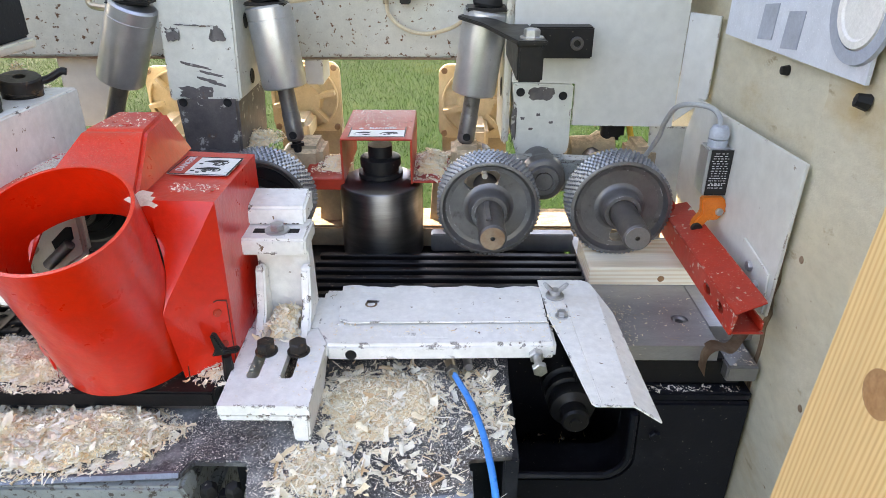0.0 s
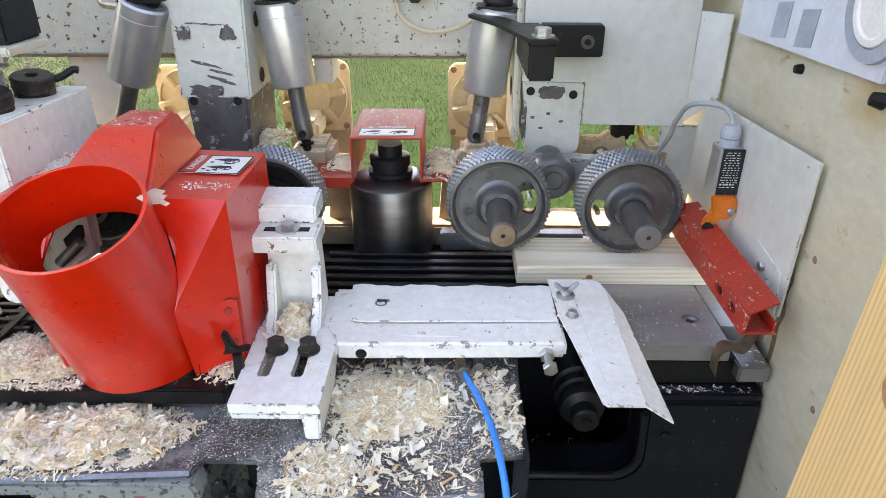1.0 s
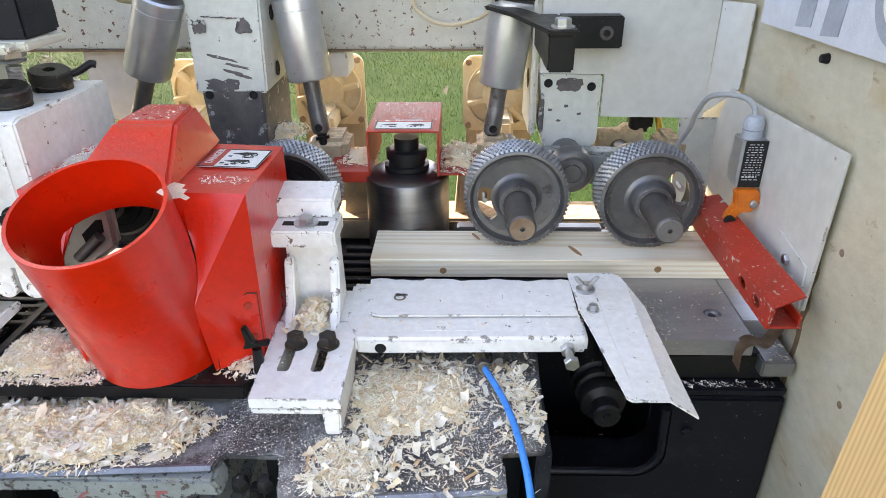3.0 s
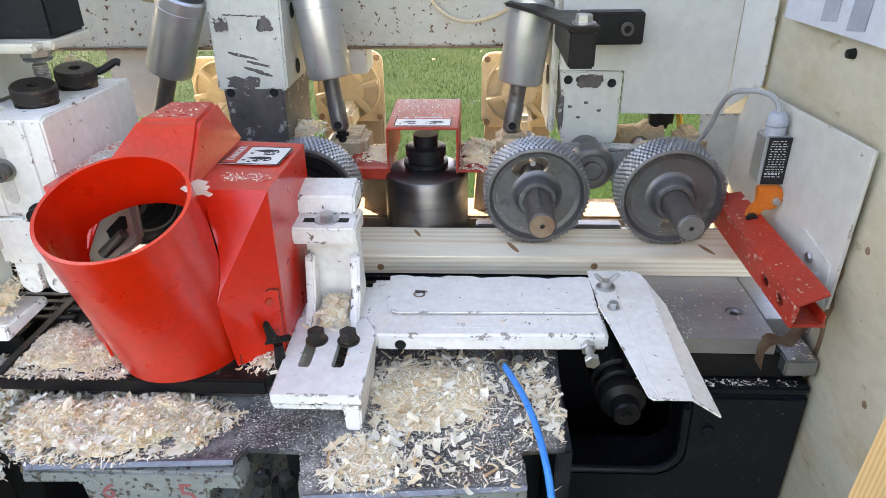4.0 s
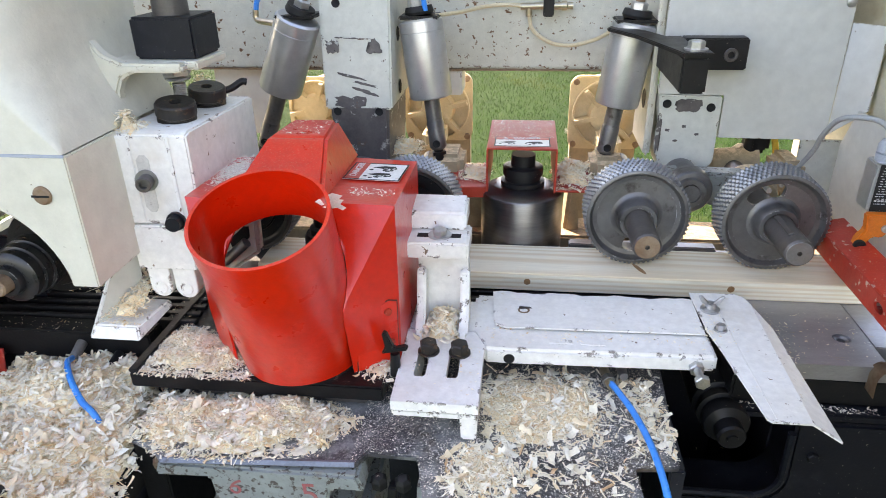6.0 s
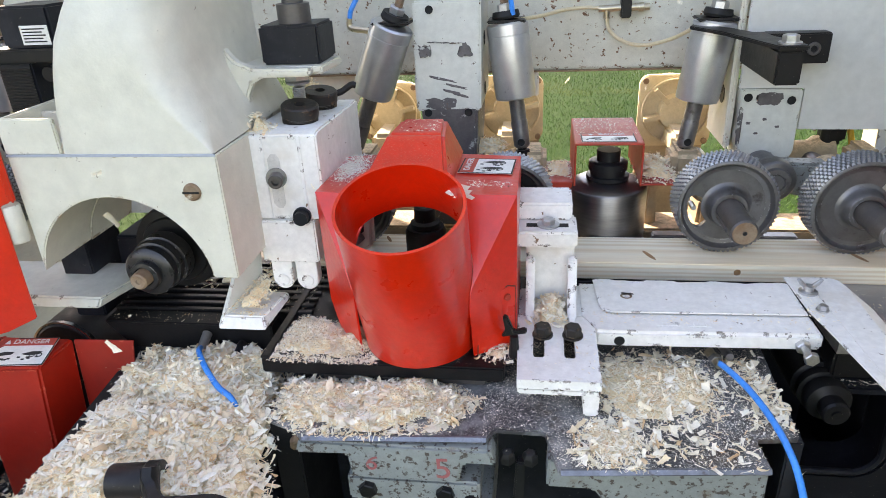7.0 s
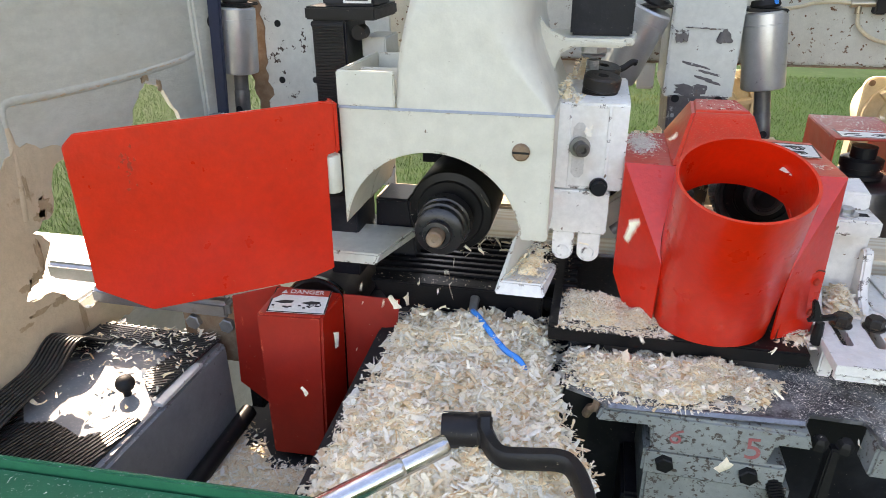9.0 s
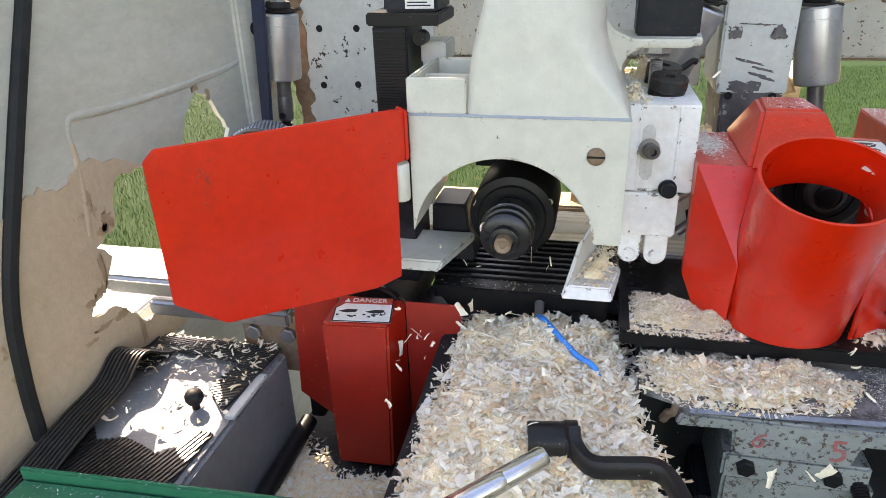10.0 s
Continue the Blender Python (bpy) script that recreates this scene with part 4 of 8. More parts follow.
    part("blue_trim", bev(hexa(B(), [(-1.160, 0.900, 0.05), (-1.142, 0.900, 0.05), (-1.142, 0.908, 0.05), (-1.160, 0.908, 0.05), (-1.138, 0.900, 0.46), (-1.113, 0.900, 0.46), (-1.113, 0.908, 0.46), (-1.138, 0.908, 0.46)]), 0.002), M["darkblue"], ob)
    # sunlit slab outside
    solid("outfeed_sheet", bev(box(B(), -1.9, -1.21, 0.50, 0.76, -0.075, -0.048), 0.004), M["white"], "white sheet lying in the sun outside the wall", "sheet", "", "structure")


def roof_and_back():
    # tilted lid out of view, added to block sun from behind
    solid("roof", bev(hexa(B(), [(-1.25, 0.80, 1.90), (0.45, 0.80, 1.90), (0.45, 1.42, 0.95), (-1.25, 1.42, 0.95), (-1.25, 0.815, 1.91), (0.45, 0.815, 1.91), (0.45, 1.435, 0.96), (-1.25, 1.435, 0.96)]), 0.004), M["fibre"], "unseen fibreglass hood lid added to keep the sun off", "hood roof", "", "structure")
    ob = thing("back_beam", (-0.3, 1.18, 0.225), "rust-flecked grey steel beam across the back", "beam", "", "structure")
    # web carried on to the end wall and out of view to block sun
    part("web", bev(box(B(), -1.18, 0.42, 1.130, 1.145, 0.226, 0.95), 0.003), M["beam"], ob)
    part("lower_flange", bev(box(B(), -1.0, 0.42, 1.128, 1.20, 0.2225, 0.2255), 0.001), M["rusty"], ob)
    # rear stop plate and struts seen in the gaps
    part("left_plate", prism(B(), [(-1.122, 0.0), (-0.86, 0.0), (-0.86, 0.95), (-1.122, 0.95)], "y", 1.0, 1.008), surf("rust_pitted_plate", (0.60, 0.61, 0.55), (0.54, 0.54, 0.48), 9, 0.5, spots=[((0.05, 0.03, 0.02), 48, 0.615, 0.625)]), ob)
    rng = random.Random(14)
    edge = [(-1.126 + rng.uniform(-0.004, 0.004) - 0.006 * math.sin(k * 0.5), 0.02 + 0.012 * k) for k in range(40)]
    part("rust_edge", prism(B(), edge + [(-1.098 + rng.uniform(-0.006, 0.008), z) for _, z in edge[::-1]], "y", 0.9985, 0.9998), M["rusty"], ob)
    for x, z in ((-1.066, 0.304), (-0.996, 0.304), (-1.068, 0.204), (-1.001, 0.206)):
        bore(ob, (x - 0.004, 1.0, z - 0.012), (0, -1, 0), 0.005)


lawn()
machine_body()
infeed_table()
slat_bed("slatted_bed", -0.185, 0.196, 0.764, 0.0225, 6, BED - 0.002, M["bed"], "black steel slatted bed in front of the spindle")
slat_bed("comb_bed", -0.785, -0.50, 0.650, 0.0175, 9, 0.004, M["bed"], "black grooved comb table under the cutter")
right_wall()
left_wall()
roof_and_back()


# ---- column, beam fittings and guard plates ----
def column():
    ob = thing("column", (-0.345, 1.0, -0.02), "grey painted machine column with scraped bare steel foot", "column")
    part("shell", bev(hexa(B(), [(-0.397, 0.955, 0.198), (-0.294, 0.955, 0.198), (-0.294, 1.12, 0.198), (-0.397, 1.12, 0.198), (-0.397, 0.968, 0.362), (-0.292, 0.968, 0.362), (-0.292, 1.12, 0.362), (-0.397, 1.12, 0.362)]), 0.003), M["grey"], ob)
    part("foot", bev(hexa(B(), [(-0.380, 0.958, 0.0), (-0.308, 0.958, 0.0), (-0.308, 1.11, 0.0), (-0.380, 1.11, 0.0), (-0.3895, 0.954, 0.205), (-0.299, 0.954, 0.205), (-0.299, 1.11, 0.205), (-0.3895, 1.11, 0.205)]), 0.004), M["bare"], ob, "dark scraped steel foot")
    tilt = Vector((0, 0.079, 1)).normalized()
    n = (0, -1, 0.079)
    for x, z, r in ((-0.379, 0.290, 0.0062), (-0.317, 0.290, 0.0062), (-0.371, 0.350, 0.005)):
        bore(ob, (x, 0.955 + (z - 0.198) * 0.079 - 0.0012, z), n, r)
    for x in (-0.378, -0.314):
        bore(ob, (x, 0.953, 0.196), (0, -1, 0), 0.005)
    for x, s in ((-0.379, 3), (-0.317, 4)):
        blot(ob, (x, 0.9604, 0.2905), (1, 0, 0), tilt, 0.0115, 0.0105, M["bare"], s, jag=0.6)
        part("bolt_rim", lathe(B(), [(0.0088, 0), (0.0085, 0.0010), (0.0066, 0.0012), (0.006, 0.0004)], (x, 0.955 + 0.092 * 0.079 - 0.0012, 0.290), n, 20), M["shaft"], ob)
    for k, (bx, bw) in enumerate(((-0.368, 0.009), (-0.351, 0.010), (-0.331, 0.010))):
        blot(ob, (bx, 0.9612, 0.3030 - 0.001 * k), (1, 0, 0), tilt, bw, 0.0012, M["bare"], 9 + k, jag=0.8)
    blot(ob, (-0.358, 0.9550, 0.209), (1, 0, 0), tilt, 0.026, 0.010, M["bare"], 5)
    for k, (x, z, l) in enumerate(((-0.352, 0.247, 0.022), (-0.332, 0.236, 0.020), (-0.34, 0.228, 0.014), (-0.325, 0.222, 0.012))):
        blot(ob, (x, 0.9548 + (z - 0.198) * 0.079, z), (0.97, 0, -0.22), tilt, l, 0.0022, M["bare"], 30 + k)
    for y, z in ((1.02, 0.30), (1.02, 0.22), (1.06, 0.13)):
        bore(ob, (-0.2925 if z > 0.2 else -0.303, y, z), (1, 0, 0), 0.009)


def air_cylinder(pin, top, tube_len, r, label, group="air cylinders", bracket=None):
    """A pneumatic cylinder: clevis and rod at the pin, barrel, end ring, mounting rubber, nut and stud."""
    pin, top = Vector(pin), Vector(top)
    a = (top - pin).normalized()
    d = (top - pin).length
    ob = thing("air_cylinder", pin, label, "cylinder", group)
    lo = d - tube_len
    part("barrel", lathe(B(), [(0, lo), (r * 0.8, lo), (r * 0.96, lo + 0.002), (r, lo + 0.006), (r, d - 0.020), (r * 0.985, d - 0.0195), (r * 0.985, d - 0.0185), (r, d - 0.018), (r, d - 0.003), (r * 0.9, d), (0, d)], pin, a, 48), M["alu"], ob)
    part("rod", lathe(B(), [(0, 0.028), (0.0125, 0.028), (0.0125, lo + 0.002), (0, lo + 0.002)], pin, a, 20), M["rod"], ob)
    clev = lathe(B(), [(0, -0.012), (0.0105, -0.012), (0.0135, -0.008), (0.0135, 0.030), (0.0125, 0.034), (0, 0.034)], pin, a, 20)
    c = part("clevis", clev, M["rod"], ob)
    part("pin", lathe(B(), [(0.006, 0), (0.006, 0.0012), (0.0045, 0.0012), (0.003, 0.0002), (0, 0.0002)], pin + Vector((0, -0.0134, 0)), (0, -1, 0), 14), M["hole"], c)
    part("tail", cyl(B(), pin - a * 0.012, pin - a * 0.030, 0.0075), M["black"], ob)
    part("base_nut", cyl(B(), pin - a * 0.016, pin - a * 0.021, 0.012, None, 6), M["black"], ob)
    b = top
    part("bracket_plate", bev(hexa(B(), [tuple(b + q) for q in (Vector((-0.03, -0.022, 0.001)), Vector((0.03, -0.022, 0.001)), Vector((0.03, 0.03, 0.001)), Vector((-0.03, 0.03, 0.001)), Vector((-0.03, -0.022, 0.006)), Vector((0.03, -0.022, 0.006)), Vector((0.03, 0.03, 0.006)), Vector((-0.03, 0.03, 0.006)))]), 0.002), M["black"], ob)
    part("rubber_pad", lathe(B(), [(0, 0.006), (0.020, 0.006), (0.022, 0.010), (0.020, 0.018), (0, 0.018)], b, a, 24), M["rubber"], ob)
    part("nut", lathe(B(), [(0, 0.018), (0.0125, 0.018), (0.0125, 0.027), (0.010, 0.029), (0, 0.029)], b, a, 6), M["zinc"], ob, "", 20)
    stud = [(0, 0.029)]
    for k in range(9):
        stud += [(0.0062, 0.029 + k * 0.002), (0.0068, 0.030 + k * 0.002)]
    part("stud", lathe(B(), stud + [(0, 0.047)], b, a, 12), M["rusty"], ob)
    return ob


def right_plate():
    ob = thing("cover_plate", (0.24, 1.0, 0.10), "smooth grey sheet-metal cover with a bent flange", "cover plate")
    part("sheet", prism(B(), [(0.099, 0.219), (0.193, 0.217), (0.193, 0.154), (0.345, 0.152), (0.345, 0.64), (0.099, 0.64)], "y", 0.990, 0.996), M["plate"], ob)
    part("flange", bev(hexa(B(), [(0.3455, 0.989, 0.160), (0.3755, 0.950, 0.205), (0.3785, 0.953, 0.205), (0.3485, 0.995, 0.160), (0.3455, 0.989, 0.318), (0.3755, 0.950, 0.318), (0.3785, 0.953, 0.318), (0.3485, 0.995, 0.318)]), 0.0008, 1), M["plate"], ob)
    part("lug", bev(prism(B(), [(0.113, 0.10), (0.178, 0.098), (0.190, 0.118), (0.190, 0.216), (0.100, 0.2185), (0.106, 0.165), (0.102, 0.14)], "y", 0.984, 1.06), 0.002), M["grey"], ob)
    part("side_cheek", bev(box(B(), 0.088, 0.0985, 0.998, 1.12, 0.12, 0.42), 0.004), M["cast"], ob)
    bore(ob, (0.0875, 1.04, 0.20), (-1, 0, 0), 0.012)
    bore(ob, (0.112, 0.9832, 0.2055), (0, -1, 0), 0.0052)
    bore(ob, (0.175, 0.9832, 0.2005), (0, -1, 0), 0.0052)
    blot(ob, (0.1435, 0.9836, 0.2035), (1, 0, 0), (0, 0, 1), 0.0195, 0.0105, M["bare"], 77, jag=0.2)
    blot(ob, (0.104, 0.9836, 0.160), (1, 0, 0), (0, 0, 1), 0.004, 0.030, M["bare"], 78)
    for k, (x, z) in enumerate(((0.117, 0.166), (0.14, 0.172), (0.16, 0.16), (0.13, 0.15))):
        blot(ob, (x, 0.9836, z), (1, 0, 0), (0, 0, 1), 0.0035, 0.0022, M["bare"], 80 + k)
    part("screw", lathe(B(), [(0.007, 0), (0.0068, 0.002), (0.004, 0.0035), (0, 0.0038)], (0.338, 0.9895, 0.345), (0, -1, 0), 16), M["zinc"], ob)
    bl = thing("stop_block", (0.165, 0.98, 0.258), "black steel bar and block bolted to the cover", "block")
    bar = part("bar", bev(box(B(), 0.12, 0.207, 0.960, 0.989, 0.259, 0.302), 0.002), M["black"], bl)
    part("socket_screw", lathe(B(), [(0.0095, 0), (0.0095, 0.002), (0.0085, 0.003), (0.005, 0.003), (0.0045, -0.001), (0, -0.001)], (0.184, 0.9598, 0.280), (0, -1, 0), 24), M["shaft"], bar)
    part("block", bev(box(B(), 0.086, 0.117, 0.802, 0.965, 0.262, 0.305), 0.0025), M["black"], bl)
    st = prism(B(), [(0.085, 0.798), (0.120, 0.798), (0.120, 0.835), (0.070, 0.97), (0.030, 1.03), (0.018, 1.00), (0.05, 0.93)], "z", 0.3058, 0.311)
    part("strap", bev(st, 0.0012), M["black"], bl)
    hexbolt(bl, (0.103, 0.818, 0.311), (0, 0, 1), 0.010, 0.009, M["zinc"], "bolt", 0.014)
    pr = thing("side_plate", (0.365, 0.80, 0.03), "plain grey sheet-metal side plate", "side plate")
    part("sheet", bev(prism(B(), [(0.985, 0.150), (0.955, 0.205), (0.868, 0.2075), (0.638, 0.2195), (0.642, 0.035), (0.70, 0.022), (0.985, 0.05)], "x", 0.3655, 0.3695), 0.0008, 1), M["plate"], pr)
    for y, z in ((0.693, 0.073), (0.672, 0.060)):
        hexbolt(pr, (0.3655, y, z), (-1, 0, 0), 0.0065, 0.006, M["zinc"], "bolt", 0.009)
    part("tab", bev(prism(B(), [(0.645, 0.036), (0.72, 0.05), (0.725, 0.095), (0.652, 0.085)], "x", 0.3625, 0.3653), 0.0006, 1), M["plate"], pr)
    part("rear_gusset", bev(prism(B(), [(0.322, 0.0), (0.3755, 0.0), (0.3755, 0.149), (0.316, 0.150)], "y", 1.0, 1.006), 0.001), M["grey"], pr)


def limit_switch():
    ob = thing("limit_switch", (0.352, 0.82, 0.116), "limit switch with black label and orange roller lever", "switch")
    body = part("body", bev(box(B(), 0.334, 0.3655, 0.806, 0.838, 0.116, 0.178), 0.002), M["alu"], ob)
    lab = part("label_plate", box(B(), 0.3375, 0.3652, 0.8048, 0.8058, 0.1165, 0.1775), M["ink"], body)
    bm = B()
    rng = random.Random(2)
    for k in range(15):
        z = 0.1725 - k * 0.0033
        x = 0.3395 + rng.uniform(0, 0.003)
        while x < 0.360:
            w = rng.uniform(0.0012, 0.0038)
            box(bm, x, min(x + w, 0.3635), 0.8044, 0.8048, z, z + (0.0022 if k == 13 else 0.0009))
            x += w + rng.uniform(0.0006, 0.003)
    part("print", bm, M["inkwhite"], lab)
    part("gland", lathe(B(), [(0, 0), (0.0125, 0), (0.0125, 0.009), (0.0105, 0.010), (0.0125, 0.011), (0.0125, 0.020), (0.009, 0.026), (0.006, 0.027), (0, 0.027)], (0.349, 0.822, 0.178), (0, 0, 1), 14), M["plastic"], ob)
    part("cable", sweep(B(), [(0.349, 0.822, 0.200), (0.350, 0.832, 0.212), (0.345, 0.850, 0.219), (0.328, 0.868, 0.219), (0.314, 0.892, 0.209), (0.309, 0.915, 0.182), (0.310, 0.935, 0.154), (0.302, 0.955, 0.120), (0.292, 0.975, 0.085)], 0.0036, 12), M["cable"], ob)
    lev = bev(prism(B(), [(0.333, 0.1158), (0.362, 0.1158), (0.368, 0.098), (0.356, 0.084), (0.346, 0.086), (0.336, 0.069), (0.326, 0.072), (0.328, 0.084), (0.336, 0.094)], "y", 0.795, 0.808), 0.002)
    lever = part("lever", lev, M["orange"], ob)
    part("pivot", lathe(B(), [(0.005, 0), (0.005, 0.003), (0.003, 0.004), (0, 0.0035)], (0.357, 0.795, 0.098), (0, -1, 0), 14), M["zinc"], lever)
    part("wheel", lathe(B(), [(0, 0), (0.007, 0), (0.0075, 0.003), (0.007, 0.006), (0.002, 0.006), (0, 0.005)], (0.331, 0.795, 0.075), (0, -1, 0), 18), M["rubber"], lever)


def red_channel():
    ob = thing("feed_lever", (0.33, 0.73, 0.05), "scuffed red steel channel lever at the infeed", "lever")
    x0, x1, y0, y1, z0, z1 = 0.307, 0.345, 0.592, 0.875, 0.040, 0.074

    def slope(y):
        return (y - 0.6) * 0.02
    slots = []
    for yc in (0.632, 0.672):
        slots.append([(yc + 0.011 * math.cos(t), 0.054 + 0.006 * math.sin(t)) for t in (2 * math.pi * k / 16 for k in range(16))])
    face = prism(B(), [(y0 + 0.006, z0), (y1, z0), (y1, z1 - 0.006), (y0, z1 - 0.006)], "x", x0, x0 + 0.003, slots)
    part("slotted_web", face, M["redworn"], ob)
    part("top_flange", bev(hexa(B(), [(x0, y0, z1 - 0.0065), (x1, y0 + 0.012, z1 + 0.001), (x1, y1, z1 + 0.001), (x0, y1, z1 - 0.0065), (x0, y0, z1 - 0.0035), (x1, y0 + 0.012, z1 + 0.004), (x1, y1, z1 + 0.004), (x0, y1, z1 - 0.0035)]), 0.001, 1), M["redworn"], ob)
    part("bottom_flange", bev(box(B(), x0 + 0.003, x1, y0 + 0.006, y1, z0, z0 + 0.003), 0.001, 1), M["redworn"], ob)
    part("lip", bev(box(B(), x1 - 0.003, x1, y0 + 0.010, 0.66, z0 + 0.0031, z0 + 0.014), 0.0008, 1), M["redworn"], ob)
    rng = random.Random(21)
    for k in range(9):
        f = rng.random()
        blot(ob, (x0 + 0.005 + 0.030 * f, rng.uniform(0.61, 0.86), z1 - 0.0033 + 0.0070 * f), (0.98, 0, 0.19), (0, 1, 0), rng.uniform(0.0006, 0.0018), rng.uniform(0.001, 0.004), M["scuff"], 300 + k, "scuff", 0.0006, 0.6)
    for k in range(9):
        blot(ob, (x0, rng.uniform(0.60, 0.86), rng.uniform(z0 + 0.004, z1 - 0.012)), (0, -1, 0), (0, 0, 1), rng.uniform(0.0008, 0.003), rng.uniform(0.0008, 0.002), M["scuff"], 340 + k, "scuff", 0.0005, 0.6)
    part("rear_ear", bev(box(B(), 0.316, 0.322, 0.855, 0.885, 0.044, 0.084), 0.002), M["redworn"], ob)


# ---- feed rollers ----
def feed_roller(x, z, label, name="feed_roller", dark=False, face=None):
    """A toothed steel feed wheel with a dished web on its shaft; the shaft's middle is the thing's origin."""
    R, y0, y1 = 0.0675, 0.828, 0.876
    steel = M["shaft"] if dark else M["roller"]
    ob = thing(name, (x, 0.866, z), label, "roller", "toothed feed rollers")
    rim = lathe(B(), [(R - 0.006, y1), (R, y1), (R, y0 + 0.001), (R - 0.0015, y0), (R - 0.0045, y0), (R - 0.0052, y0 + 0.0010), (R - 0.0062, y0 + 0.0050), (R - 0.0092, y0 + 0.0080), (R - 0.0150, y0 + 0.0090), (R - 0.0150, y0 + 0.011), (R - 0.0085, y0 + 0.016), (R - 0.0085, y1), (R - 0.006, y1)], (x, 0, z), (0, 1, 0), 72)
    part("rim", rim, steel, ob)
    verts, faces = [], []
    nt, rows = 68, 6
    for r in range(rows):
        for k in range(nt):
            t = 2 * math.pi * (k + 0.5 * (r % 2)) / nt
            yc = y0 + 0.005 + r * 0.0082
            b = len(verts)
            for rad, s in ((R - 0.0005, 1.0), (R + 0.0030, 0.55)):
                for dt, dy in ((-1, -1), (1, -1), (1, 1), (-1, 1)):
                    tt = t + dt * s * 0.0024 / R
                    verts.append((x + rad * math.cos(tt), yc + dy * s * 0.0032, z + rad * math.sin(tt)))
            for f in ((4, 5, 6, 7), (0, 1, 5, 4), (1, 2, 6, 5), (2, 3, 7, 6), (3, 0, 4, 7)):
                faces.append(tuple(b + i for i in f))
    me = bpy.data.meshes.new("teeth")
    me.from_pydata([(v[0] - x, v[1] - 0.866, v[2] - z) for v in verts], [], faces)
    me.materials.append(M["teeth"])
    me.validate()
    bmn = B()
    bmn.from_mesh(me)
    bmesh.ops.recalc_face_normals(bmn, faces=bmn.faces)
    bmn.to_mesh(me)
    bmn.free()
    teeth = new("toothing", me)
    teeth.parent = ob
    ORIGIN[teeth] = Vector((x, 0.866, z))

    def ring(cx, cz, r, n):
        return [(cx + r * math.cos(2 * math.pi * k / n), cz + r * math.sin(2 * math.pi * k / n)) for k in range(n)]
    kidney = [(radians(90 + 33 * math.cos(t) * abs(math.cos(t)) ** -0.35 if abs(math.cos(t)) > 0.01 else 90), 0.0410 + 0.0125 * math.sin(t) * abs(math.sin(t) + 1e-9) ** -0.4) for t in (2 * math.pi * k / 36 for k in range(36))]
    cut = [] if dark else [[(x + r * math.cos(t), z + r * math.sin(t)) for t, r in kidney]]
    part("web", prism(B(), ring(x, z, R - 0.008, 60), "y", y0 + 0.0095, y0 + 0.018, [ring(x, z, 0.012, 24)] + cut), steel, ob)
    if dark:
        part("grooved_face", lathe(B(), [(0.055, y0 + 0.0092), (0.054, y0 + 0.006), (0.042, y0 + 0.006), (0.0415, y0 + 0.009), (0.039, y0 + 0.009), (0.0385, y0 + 0.005), (0.028, y0 + 0.005)], (x, 0, z), (0, 1, 0), 48), M["black"], ob)
    part("hub", lathe(B(), [(0.0345, y0 + 0.0093), (0.0305, y0 + 0.0080), (0.0280, y0 + 0.005), (0.0265, y0 - 0.001), (0.0258, y0 - 0.010), (0.0240, y0 - 0.013), (0.0195, y0 - 0.013), (0.0190, y0 - 0.010), (0.016, y0 - 0.010)], (x, 0, z), (0, 1, 0), 40), steel, ob)
    if dark:
        part("shaft", lathe(B(), [(0, y0 - 0.016), (0.012, y0 - 0.016), (0.0165, y0 - 0.012), (0.0165, 1.06), (0, 1.06)], (x, 0, z), (0, 1, 0), 36), M["black"], ob)
        return ob
    part("shaft", lathe(B(), [(0, 0.743), (0.0028, 0.743), (0.003, 0.7385), (0.0155, 0.7385), (0.0175, 0.7405), (0.0175, 1.06), (0, 1.06)], (x, 0, z), (0, 1, 0), 36), M["shaft"], ob)
    part("shaft_face", lathe(B(), [(0.0030, 0.7380), (0.0150, 0.7380), (0.0154, 0.7384)], (x, 0, z), (0, 1, 0), 30), face or M["rusty"], ob)
    part("key", bev(box(B(), x - 0.0035, x + 0.0035, 0.756, 0.812, z + 0.0165, z + 0.0200), 0.0008, 1), M["shaft"], ob)
    part("hole_bolt", cyl(B(), (x + 0.004, y0 + 0.034, z + 0.043), (x + 0.004, y0 + 0.012, z + 0.043), 0.004, None, 6), M["zinc"], ob)
    return ob


def roller_arm(x, z, px, pz, label, boss=True):
    """The swinging cast arm that carries a roller's shaft, with its round pivot boss."""
    ob = thing("roller_carrier", (px, 0.95, pz), label, "roller carrier", "roller carriers")
    d = Vector((px - x, 0, pz - z))
    n = Vector((-d.z, 0, d.x)).normalized()
    A, P = Vector((x, 0, z)), Vector((px, 0, pz))
    pts = [A + n * 0.030, P + n * 0.022, P - n * 0.022, A - n * 0.030]
    part("arm", bev(prism(B(), [(p.x, p.z) for p in pts], "y", 0.93, 0.965), 0.005), M["casting"], ob)
    if boss:
        part("lobe", bev(lathe(B(), [(0, 0.904), (0.029, 0.904), (0.032, 0.908), (0.033, 0.929), (0, 0.929)], (px, 0, pz), (0, 1, 0), 36), 0.0005, 1), M["roller"], ob)
        part("boss", lathe(B(), [(0, 0.900), (0.012, 0.900), (0.013, 0.902), (0.0145, 0.902), (0.0145, 0.899), (0.021, 0.899), (0.023, 0.903), (0.025, 0.94), (0.025, 1.0), (0, 1.0)], (px, 0, pz), (0, 1, 0), 36), M["roller"], ob)
    part("bearing", lathe(B(), [(0.018, 0.912), (0.028, 0.912), (0.034, 0.93), (0.034, 0.97), (0, 0.97)], (x, 0, z), (0, 1, 0), 30), M["dusty"], ob)
    return ob


